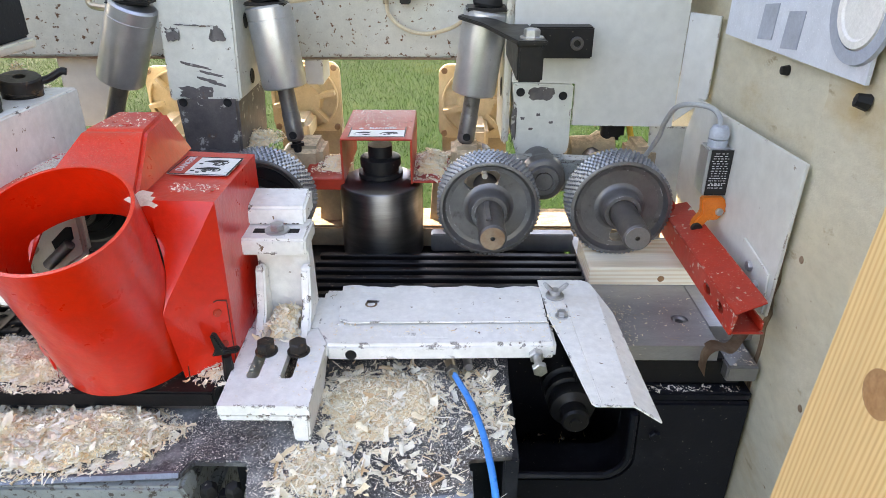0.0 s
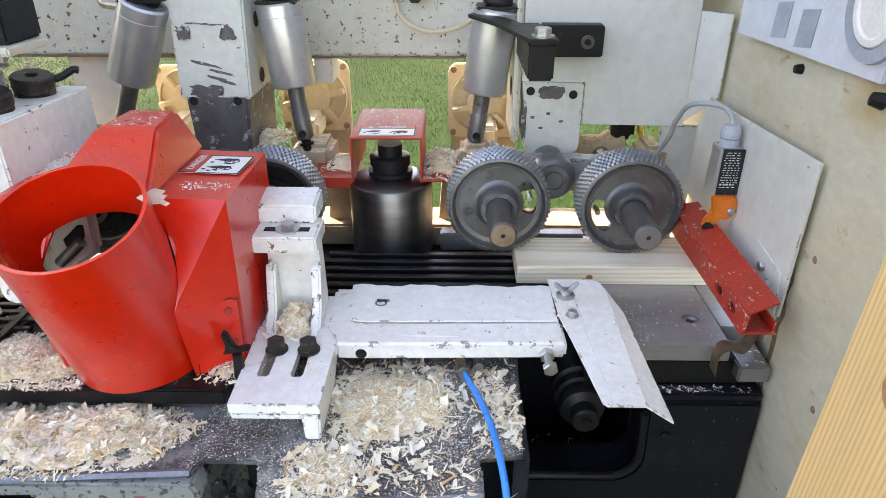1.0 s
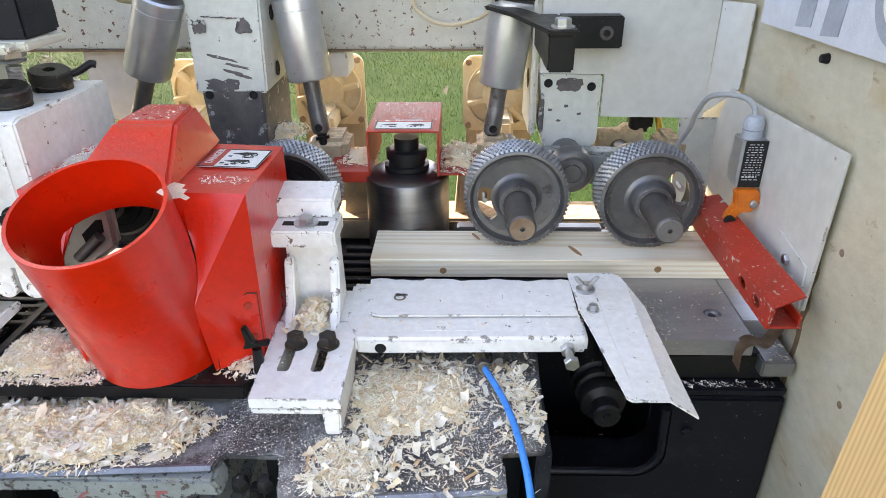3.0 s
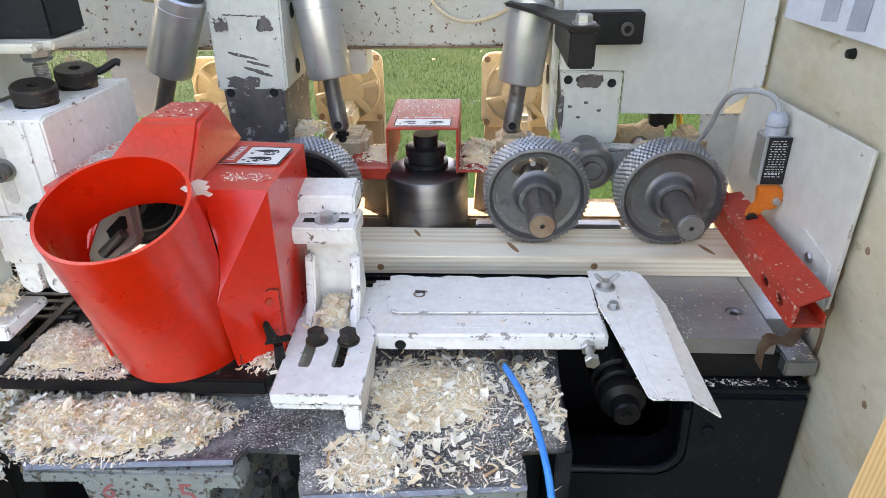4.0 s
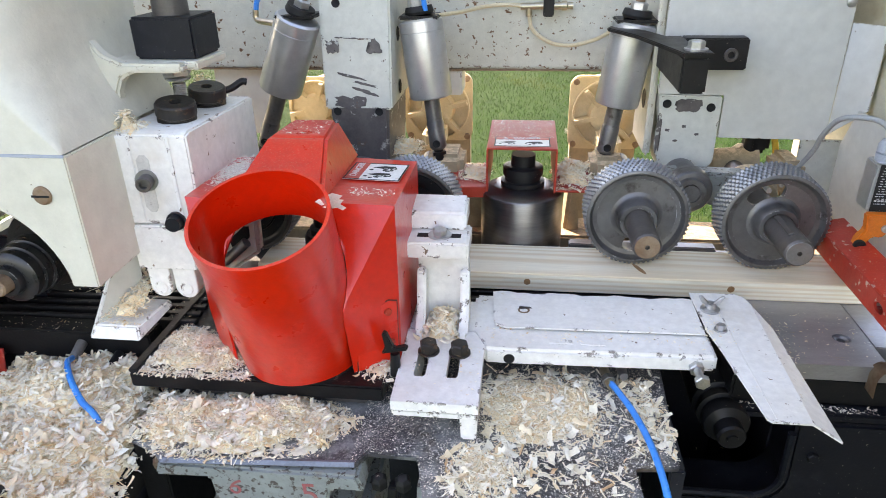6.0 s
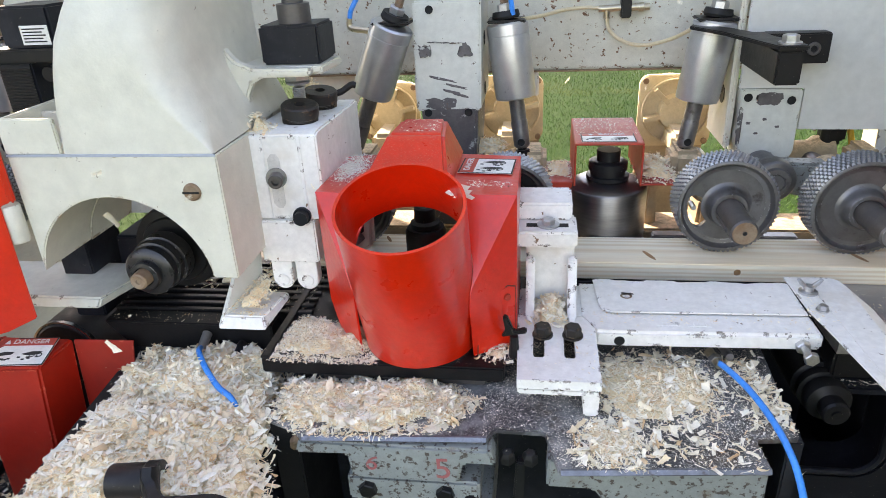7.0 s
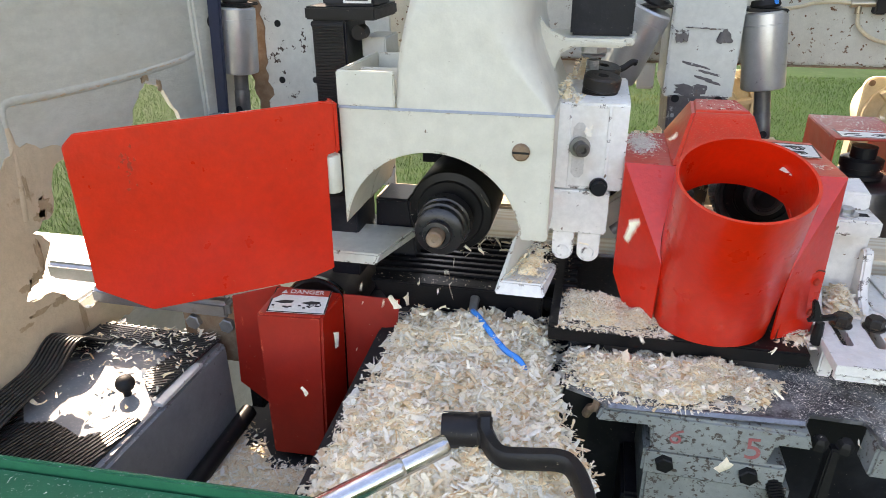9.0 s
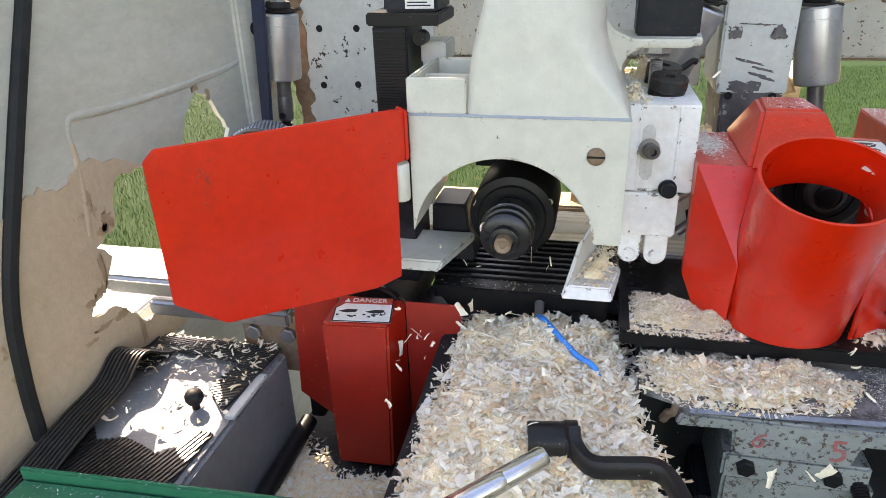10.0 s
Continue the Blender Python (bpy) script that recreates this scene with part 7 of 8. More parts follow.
def left_post():
    """The black slide with a stop and its switch box, behind the housing."""
    ob = thing("slide_post", (-0.83, 0.68, 0.0), "tall black steel slide with a switch box", "slide")
    part("slide", bev(box(B(), -0.857, -0.812, 0.662, 0.74, -0.02, 0.336), 0.002), M["navy"], ob)
    comb = [(0.6619, 0.10)]
    for k in range(64):
        z = 0.10 + k * 0.0036
        comb += [(0.6604, z + 0.0003), (0.6604, z + 0.0020), (0.6616, z + 0.0022), (0.6616, z + 0.0035)]
    part("serration", prism(B(), comb + [(0.6619, 0.331)], "x", -0.855, -0.814), M["black"], ob)
    part("cap_plate", bev(box(B(), -0.862, -0.770, 0.655, 0.75, 0.3365, 0.352), 0.002), M["black"], ob)
    part("switch_box", bev(box(B(), -0.84, -0.772, 0.662, 0.735, 0.3525, 0.40), 0.003), M["navy"], ob)
    lab = part("rating_plate", box(B(), -0.812, -0.776, 0.6608, 0.6618, 0.356, 0.378), M["label"], ob)
    bm = B()
    for k in range(5):
        box(bm, -0.809, -0.780 - 0.004 * (k % 2), 0.6602, 0.6608, 0.359 + k * 0.0036, 0.3605 + k * 0.0036)
    part("print", bm, M["ink"], lab)
    part("angle", bev(box(B(), -0.805, -0.772, 0.70, 0.76, 0.285, 0.312), 0.002), M["plate"], ob)
    bm = lathe(B(), [(0, 0), (0.009, 0), (0.009, 0.02), (0, 0.02)], (-0.798, 0.690, 0.32), (0, -1, 0), 14)
    part("roller_pin", bm, M["black"], ob)


# ---- red guards at the outfeed ----
def swing_guard():
    ob = thing("swing_guard", (-0.79, 0.53, 0.05), "large red steel swing guard plate on a hinge", "guard")
    o = Vector((-0.787, 0.537, 0))
    d = Vector((-0.997, 0.366, 0)) - o
    ln = d.length
    d.normalize()
    nrm = Vector((d.y, -d.x, 0))
    if nrm.y > 0:
        nrm = -nrm
    base = Matrix((d, Vector((0, 0, 1)), nrm)).transposed().to_4x4()
    base.translation = o
    pts = [(0.0, 0.205), (0.0, 0.262), (0.010, 0.2645), (ln - 0.012, 0.2585), (ln, 0.247), (ln, 0.092), (ln * 0.815, 0.055), (0.045, 0.052), (0.012, 0.060), (0.010, 0.203)]
    bm = prism(B(), pts, "z", 0.0, 0.004)
    bm.transform(base)
    part("plate", bev(bm, 0.0012), M["red"], ob)
    bm = box(B(), -0.006, 0.0005, 0.204, 0.2625, -0.020, 0.004)
    bm.transform(base)
    part("return_edge", bev(bm, 0.002), M["red"], ob)
    part("hinge", lathe(B(), [(0, 0), (0.010, 0), (0.011, 0.002), (0.011, 0.043), (0.010, 0.045), (0, 0.045)], (-0.7935, 0.541, 0.155), (0, 0, 1), 24), M["cast"], ob, "cream hinge knuckle")
    rng = random.Random(6)
    bm = B()
    for k in range(26):
        px, py = ln * 0.80 + rng.gauss(0, 0.004), 0.222 + rng.gauss(0, 0.010)
        prism(bm, [(px + rng.uniform(-0.003, 0), py), (px, py + rng.uniform(-0.004, 0)), (px + rng.uniform(0, 0.003), py), (px, py + rng.uniform(0, 0.004))], "z", 0.0041, 0.0044)
    bm.transform(base)
    part("scraped_patch", bm, M["redold"], ob, "scraped dull patch")


def corner_guard():
    ob = thing("corner_guard", (-0.85, 0.53, -0.215), "red folded guard with a danger sticker, colour darkened for shade", "guard")
    lo = [(-0.888, 0.487, -0.214), (-0.812, 0.490, -0.214), (-0.798, 0.545, -0.214), (-0.888, 0.545, -0.214)]
    hi = [(-0.903, 0.512, -0.010), (-0.818, 0.527, -0.014), (-0.812, 0.590, -0.010), (-0.896, 0.572, 0.002)]
    part("post", bev(hexa(B(), lo + hi), 0.003), M["redshade"], ob)
    part("right_wing", bev(hexa(B(), [(-0.803, 0.560, -0.19), (-0.745, 0.585, -0.125), (-0.745, 0.588, -0.125), (-0.803, 0.563, -0.19), (-0.8115, 0.588, -0.012), (-0.735, 0.600, -0.018), (-0.735, 0.603, -0.018), (-0.8115, 0.591, -0.012)]), 0.0008, 1), M["redshade"], ob)
    part("left_wing", bev(hexa(B(), [(-0.962, 0.5465, -0.150), (-0.889, 0.5465, -0.205), (-0.889, 0.5495, -0.205), (-0.962, 0.5495, -0.150), (-0.958, 0.5515, -0.012), (-0.896, 0.5730, 0.000), (-0.896, 0.5760, 0.000), (-0.958, 0.5545, -0.012)]), 0.0008, 1), M["redshade"], ob)
    u = (Vector(hi[1]) - Vector(hi[0])).normalized()
    c = (Vector(hi[0]) + Vector(hi[1]) + Vector(hi[2]) + Vector(hi[3])) / 4
    w = ((Vector(hi[3]) + Vector(hi[2])) - (Vector(hi[0]) + Vector(hi[1]))).normalized()
    w = (w - u * w.dot(u)).normalized()
    danger_label(ob, c + u.cross(w) * 0.0012, u, w, 0.076, 0.052)
    # steel press roller behind it
    r = thing("press_roller", (-0.845, 0.68, -0.06), "smooth steel press roller behind the red guard", "roller")
    part("face", lathe(B(), [(0, 0), (0.046, 0), (0.050, 0.003), (0.050, 0.006)], (-0.875, 0.640, -0.072), (0, 1, 0), 48), M["black"], r)
    part("ring", lathe(B(), [(0.050, 0.0), (0.0525, 0.0), (0.0525, 0.006), (0.050, 0.006)], (-0.875, 0.641, -0.072), (0, 1, 0), 48), M["chrome"], r)
    part("body", cyl(B(), (-0.875, 0.648, -0.072), (-0.875, 0.90, -0.072), 0.052, None, 40), M["shaft"], r)


def side_box():
    """Grey motor box under ribbed rubber mats at the outfeed end."""
    zt = -0.088
    ob = thing("motor_box", (-1.08, 0.45, GROUND), "blue-grey steel motor box under ribbed rubber", "motor box")
    part("box", bev(hexa(B(), [(-1.17, 0.20, -0.5), (-0.975, 0.20, -0.5), (-0.975, 0.552, -0.5), (-1.17, 0.552, -0.5), (-1.17, 0.20, zt), (-0.978, 0.20, zt), (-0.978, 0.552, zt), (-1.17, 0.552, zt)]), 0.005), M["boxgrey"], ob)
    part("stand", box(B(), -1.15, -0.99, 0.25, 0.54, GROUND, -0.5), M["navy"], ob)
    part("foot_bar", cyl(B(), (-0.962, 0.30, -0.215), (-0.955, 0.545, -0.20), 0.012), M["black"], ob)
    part("edge_plate", bev(box(B(), -0.990, -0.9765, 0.40, 0.49, zt + 0.0005, zt + 0.006), 0.001), M["plate"], ob)

    def mat(name, poly, z, pitch, angle, label, seed):
        """A rubber mat: thin sheet with raised ribs clipped to its outline."""
        m = thing(name, (sum(p[0] for p in poly) / len(poly), sum(p[1] for p in poly) / len(poly), z), label, "rubber mat", "rubber mats")
        part("sheet", prism(B(), poly, "z", z, z + 0.003), M["mat"], m)
        c, s = math.cos(angle), math.sin(angle)
        rot = [(p[0] * c + p[1] * s, -p[0] * s + p[1] * c) for p in poly]
        v = min(q[1] for q in rot) + pitch * 0.5
        while v < max(q[1] for q in rot):
            xs = []
            for i in range(len(rot)):
                a, b = rot[i - 1], rot[i]
                if (a[1] > v) != (b[1] > v):
                    xs.append(a[0] + (v - a[1]) / (b[1] - a[1]) * (b[0] - a[0]))
            xs.sort()
            for x0, x1 in zip(xs[::2], xs[1::2]):
                if x1 - x0 > 0.004:
                    q = [(x0, v - pitch * 0.28), (x1, v - pitch * 0.28), (x1, v + pitch * 0.28), (x0, v + pitch * 0.28)]
                    q = [(p[0] * c - p[1] * s, p[0] * s + p[1] * c) for p in q]
                    part("rib", hexa(B(), [(*p, z + 0.0030) for p in q] + [(*p, z + 0.0052) for p in q]), M["mat"], m)
            v += pitch
        return m
    mat("rubber_mat", [(-1.168, 0.205), (-0.994, 0.205), (-0.988, 0.372), (-1.005, 0.372), (-1.012, 0.345), (-1.035, 0.328), (-1.060, 0.338), (-1.085, 0.345), (-1.117, 0.335), (-1.140, 0.36), (-1.168, 0.40)], zt + 0.0005, 0.0056, 1.30, "black ribbed rubber mat lying in a sun patch", 1)
    mat("rubber_mat", [(-1.13, 0.515), (-1.02, 0.505), (-1.035, 0.445), (-0.995, 0.405), (-0.982, 0.545), (-1.165, 0.55), (-1.168, 0.44), (-1.135, 0.47)], zt + 0.0062, 0.0056, 0.5, "black ribbed rubber mat with a cut-out, strewn with dust", 2)
    def wave(y):
        return zt + 0.0125 + 0.030 * math.exp(-((y - 0.455) / 0.034) ** 2) + 0.006 * math.sin(y * 21)
    strip = thing("rubber_mat", (-1.145, 0.40, zt), "wavy strip of black ribbed rubber along the wall", "rubber mat", "rubber mats")
    sheet = B()
    ys = [0.21 + 0.0085 * q for q in range(40)]
    rows = [[sheet.verts.new((x + 0.05 * (0.40 - y) * (y < 0.40), y, wave(y))) for x in (-1.174, -1.150, -1.126)] for y in ys]
    for ra, rb in zip(rows, rows[1:]):
        for q in range(2):
            sheet.faces.new((ra[q], ra[q + 1], rb[q + 1], rb[q]))
    bmesh.ops.solidify(sheet, geom=sheet.faces, thickness=0.0025)
    part("sheet", sheet, M["mat"], strip, "", 60)
    for q in range(9):
        x = -1.172 + 0.0056 * q
        part("rib", sweep(B(), [(x + 0.05 * (0.40 - y) * (y < 0.40), y, wave(y) + 0.0022) for y in ys], 0.0019, 6, 1), M["mat"], strip, "", 60)
    k = thing("ball_knob", (-1.036, 0.408, zt), "black ball knob standing on the motor box", "knob")
    part("stem", cyl(B(), (-1.036, 0.414, zt + 0.0005), (-1.036, 0.414, zt + 0.012), 0.005), M["black"], k)
    part("ball", lathe(B(), [(0.004, 0.008), (0.009, 0.010), (0.0115, 0.015), (0.0115, 0.020), (0.009, 0.025), (0.0045, 0.0275), (0, 0.028)], (-1.036, 0.414, zt), (0, 0, 1), 24), M["rubber"], k)
    rng = random.Random(9)
    spots = []
    while len(spots) < 420:
        x, y = rng.uniform(-1.16, -0.985), rng.uniform(0.36, 0.55)
        if rng.random() < (0.9 if y > 0.46 else 0.18):
            spots.append((x, y, zt + 0.0115 + rng.uniform(0, 0.002)))
    tagged(flakes("shavings_on_mat", spots, (0.003, 0.014), M["chips"], 10, 0.3), "pale shavings strewn over the rubber mats", "wood shavings", "", "stuff")
    b = thing("stop_plate", (-1.0, 0.56, -0.12), "black steel stop plate with two hexagon bolts", "plate")
    part("plate", bev(box(B(), -1.045, -0.945, 0.558, 0.575, -0.125, -0.030), 0.002), M["rusty"], b)
    part("foot", bev(box(B(), -0.955, -0.935, 0.555, 0.575, -0.20, -0.1255), 0.002), M["black"], b)
    for x in (-1.026, -0.974):
        hexbolt(b, (x, 0.558, -0.062), (0, -1, 0), 0.0115, 0.008, M["steel"])
    for z in (-0.125, -0.15):
        part("set_screw", lathe(B(), [(0.006, 0), (0.006, 0.003), (0, 0.004)], (-0.945, 0.555, z), (0, -1, 0), 14), M["zinc"], b)
    for z, x0, r in ((-0.003, -1.250, 0.0145), (-0.036, -1.185, 0.0130)):
        p = bev(box(B(), x0, -0.966, 0.548, 0.548 + 2 * r, z - r, z + r), 0.006, 3)
        solid("support_bar", p, M["steel"], "bare aluminium bar reaching through the torn wall", "bar", "support bars")


def floor_tray():
    ob = thing("chip_tray", (-0.62, 0.45, -0.5), "black tray under the big heap of shavings", "tray", "", "structure")
    part("shelf", bev(hexa(B(), [(-0.762, 0.20, -0.115), (-0.507, 0.20, -0.115), (-0.507, 0.615, -0.115), (-0.762, 0.615, -0.115), (-0.762, 0.20, -0.092), (-0.507, 0.20, -0.092), (-0.507, 0.615, -0.056), (-0.762, 0.615, -0.056)]), 0.003), M["rubber"], ob)
    part("stem", box(B(), -0.74, -0.52, 0.25, 0.64, GROUND, -0.1155), M["navy"], ob)
    part("low_floor", box(B(), -0.975, -0.765, 0.20, 0.66, -0.245, -0.225), M["rubber"], ob)
    part("pedestal", box(B(), -0.96, -0.78, 0.22, 0.64, GROUND, -0.246), M["navy"], ob)
    mat_front = thing("comb_front", (-0.66, 0.63, -0.05), "black steel front bar of the comb table", "bar")
    part("bar", bev(hexa(B(), [(-0.750, 0.618, -0.040), (-0.545, 0.618, -0.040), (-0.545, 0.648, -0.040), (-0.750, 0.648, -0.040), (-0.782, 0.616, 0.002), (-0.545, 0.616, 0.002), (-0.545, 0.648, 0.002), (-0.782, 0.648, 0.002)]), 0.002), M["bed"], mat_front)
    part("link", bev(box(B(), -0.544, -0.512, 0.650, 0.76, -0.04, 0.002), 0.002), M["bed"], mat_front)
    big = [(-0.735, 0.622), (-0.700, 0.636), (-0.560, 0.640), (-0.532, 0.63), (-0.510, 0.54), (-0.508, 0.48), (-0.495, 0.43), (-0.470, 0.38), (-0.49, 0.28), (-0.58, 0.22), (-0.745, 0.22), (-0.748, 0.42), (-0.735, 0.52)]
    heap("shavings_heap", big, lambda x, y: -0.0915 + 0.0868 * (y - 0.20), 0.038, 0.026, 6000, (0.006, 0.019), 101, "deep heap of cream pine shavings", 3000, 0.006, 0.5)
    heap("shavings_low", [(-0.965, 0.25), (-0.78, 0.25), (-0.775, 0.50), (-0.80, 0.48), (-0.89, 0.48), (-0.965, 0.55)], -0.2248, 0.014, 0.02, 1700, (0.004, 0.013), 102, "shavings lying on the low black floor", 500)
    rng = random.Random(88)
    spots = [(rng.uniform(-0.78, -0.545), rng.uniform(0.618, 0.646), 0.0026) for _ in range(150)] + [(rng.uniform(-0.544, -0.512), rng.uniform(0.652, 0.758), 0.0026) for _ in range(160)]
    tagged(flakes("crumbs_on_comb", spots, (0.001, 0.005), M["chips"], 89, 0.2), "sawdust crumbs lying on the black comb table", "sawdust", "", "stuff")
    spots = [(rng.uniform(0.166, 0.358), rng.uniform(0.636, 0.648), -0.0685) for _ in range(260)] + [(rng.uniform(0.337, 0.370), rng.uniform(0.636, 0.698), -0.0295) for _ in range(120)]
    tagged(flakes("crumbs_on_ledge", spots, (0.001, 0.006), M["dustfine"], 90, 0.2), "sawdust crumbs lying on the dark ledge", "sawdust", "", "stuff")
    h = thing("air_hose", (-0.626, 0.59, -0.03), "bright blue plastic air hose half buried in shavings", "hose", "air hoses")
    part("hose", sweep(B(), [(x, y, max(HEAP_TOP["deep heap of cream pine shavings"](x, y) + dz, low)) for x, y, dz, low in ((-0.632, 0.588, 0.008, -0.020), (-0.622, 0.566, 0.009, -0.024), (-0.603, 0.542, 0.010, -0.04), (-0.580, 0.522, 0.010, -0.05), (-0.560, 0.510, 0.006, -0.06), (-0.549, 0.504, -0.008, -0.07))], 0.0036, 12), M["blue"], h)
    part("fitting", cyl(B(), (-0.633, 0.612, -0.010), (-0.6318, 0.586, -0.019), 0.0065, 0.0055, 12), M["steel"], h)
    part("second_fitting", cyl(B(), (-0.585, 0.610, -0.022), (-0.584, 0.590, -0.025), 0.006, 0.0055, 12), M["black"], h)
    # crank lying on the heap
    c = thing("crank_handle", (-0.61, 0.40, -0.05), "black steel crank handle lying on the shavings", "crank")
    part("socket", lathe(B(), [(0.010, 0.0), (0.0170, 0), (0.018, 0.002), (0.018, 0.036), (0.0195, 0.038), (0.0195, 0.050), (0.010, 0.051), (0.010, 0.0)], (-0.622, 0.366, -0.028), (1, 0.16, 0.0), 28), M["black"], c)
    arm = B()
    P = spline([(-0.579, 0.372, -0.010), (-0.575, 0.360, -0.024), (-0.558, 0.342, -0.030), (-0.53, 0.343, -0.029), (-0.502, 0.346, -0.028), (-0.487, 0.338, -0.03), (-0.474, 0.306, -0.034), (-0.466, 0.26, -0.04)], 5)
    rings = []
    for i, p in enumerate(P):
        d = (P[min(i + 1, len(P) - 1)] - P[max(0, i - 1)]).normalized()
        side = d.cross(Vector((0, 0, 1))).normalized()
        up = side.cross(d)
        rings.append([arm.verts.new(p + side * a * 0.0075 + up * b * 0.0105) for a, b in ((-1, -0.6), (-0.6, -1), (0.6, -1), (1, -0.6), (1, 0.6), (0.6, 1), (-0.6, 1), (-1, 0.6))])
    for a, b in zip(rings, rings[1:]):
        for k in range(8):
            arm.faces.new((a[k], a[(k + 1) % 8], b[(k + 1) % 8], b[k]))
    arm.faces.new(rings[0][::-1])
    arm.faces.new(rings[-1])
    part("arm", arm, M["black"], c, "", 50)


def green_box():
    ob = thing("green_lid", (-0.9, 0.18, -0.10), "green enamelled metal box lid dusted with sawdust", "box")
    z = -0.045
    part("top", bev(hexa(B(), [(-1.125, 0.05, z - 0.04), (-0.60, 0.05, z - 0.04), (-0.60, 0.268, z - 0.04), (-1.125, 0.243, z - 0.04), (-1.125, 0.05, z - 0.012), (-0.60, 0.05, z - 0.012), (-0.60, 0.268, z - 0.012), (-1.125, 0.243, z - 0.012)]), 0.003), M["green"], ob)
    part("rim", bev(hexa(B(), [(-1.127, 0.2435, z - 0.05), (-0.60, 0.2685, z - 0.05), (-0.60, 0.2745, z - 0.05), (-1.127, 0.2495, z - 0.05), (-1.127, 0.2435, z), (-0.60, 0.2685, z), (-0.60, 0.2745, z), (-1.127, 0.2495, z)]), 0.002), M["green"], ob)
    part("leg", box(B(), -1.08, -0.65, 0.06, 0.22, GROUND, z - 0.0405), M["navy"], ob)
    f = []
    rng = random.Random(55)
    for _ in range(500):
        f.append((rng.uniform(-1.1, -0.65), rng.uniform(0.1, 0.24), z - 0.0115))
    tagged(flakes("dust_on_lid", f, (0.0015, 0.004), M["dustfine"], 56, 0.2), "pale sawdust specks on the green lid", "sawdust", "", "stuff")
    for tip, tail, r in (((-0.598, 0.291, 0.022), (-0.715, 0.205, -0.012), 0.0098), ((-0.630, 0.262, 0.016), (-0.730, 0.192, -0.014), 0.0092)):
        d = Vector(tip) - Vector(tail)
        bm = lathe(B(), [(0, 0), (r * 0.9, 0), (r, 0.002), (r, d.length - r * 0.5), (r * 0.8, d.length - r * 0.12), (0, d.length)], tail, d, 24)
        solid("handle_rod", bm, M["chrome"], "polished steel handle rod with rounded tip", "rod", "handle rods")


# ---- far side: motors and lines behind the beam ----
def motor_flange(x, z, y, s, label):
    ob = thing("motor", (x, y + 0.15, z - 0.1), label, "motor", "motors behind the beam")
    rr = 0.02
    out = []
    for cx, cz, a0 in ((s - rr, s - rr, 0), (-s + rr, s - rr, 90), (-s + rr, -s + rr, 180), (s - rr, -s + rr, 270)):
        for k in range(6):
            t = radians(a0 + 18 * k)
            out.append((x + cx + rr * math.cos(t), z + cz + rr * math.sin(t)))
    part("flange", bev(prism(B(), out, "y", y, y + 0.012), 0.002), M["motor"], ob)
    part("rim", bev(lathe(B(), [(s * 0.92, 0), (s * 0.92, 0.008), (s * 0.86, 0.008), (s * 0.86, 0)], (x, y, z), (0, -1, 0), 40), 0.0008, 1), M["motor"], ob)
    part("body", lathe(B(), [(0, -0.02), (s * 0.45, -0.02), (s * 0.5, 0.0), (s * 0.8, 0.02), (s * 0.84, 0.05), (s * 0.80, 0.09), (0, 0.09)], (x, y, z), (0, 1, 0), 40), M["motor"], ob)
    for k in range(6):
        t = 2 * math.pi * k / 6 + 0.3
        bm = box(B(), -0.004, 0.004, -0.022, 0.0, s * 0.35, s * 0.88)
        bm.transform(Matrix.Translation((x, y, z)) @ Matrix.Rotation(t, 4, "Y"))
        part("fin", bm, M["motor"], ob)
    for a in (45, 135, 225, 315):
        t = radians(a)
        part("bolt", lathe(B(), [(0.006, 0), (0.006, 0.005), (0, 0.006)], (x + s * 1.2 * math.cos(t), y, z + s * 1.2 * math.sin(t)), (0, -1, 0), 8), M["rusty"], ob)
    part("arm", bev(box(B(), x - 0.02, x + 0.02, y - 0.10, y - 0.012, z - 0.06, z - 0.02), 0.008, 3), M["motor"], ob)
    part("bracket_leg", bev(box(B(), x - s * 0.9, x + s * 0.9, y + 0.02, y + 0.06, GROUND, z - s * 0.8), 0.004), M["dusty"], ob)
    return ob


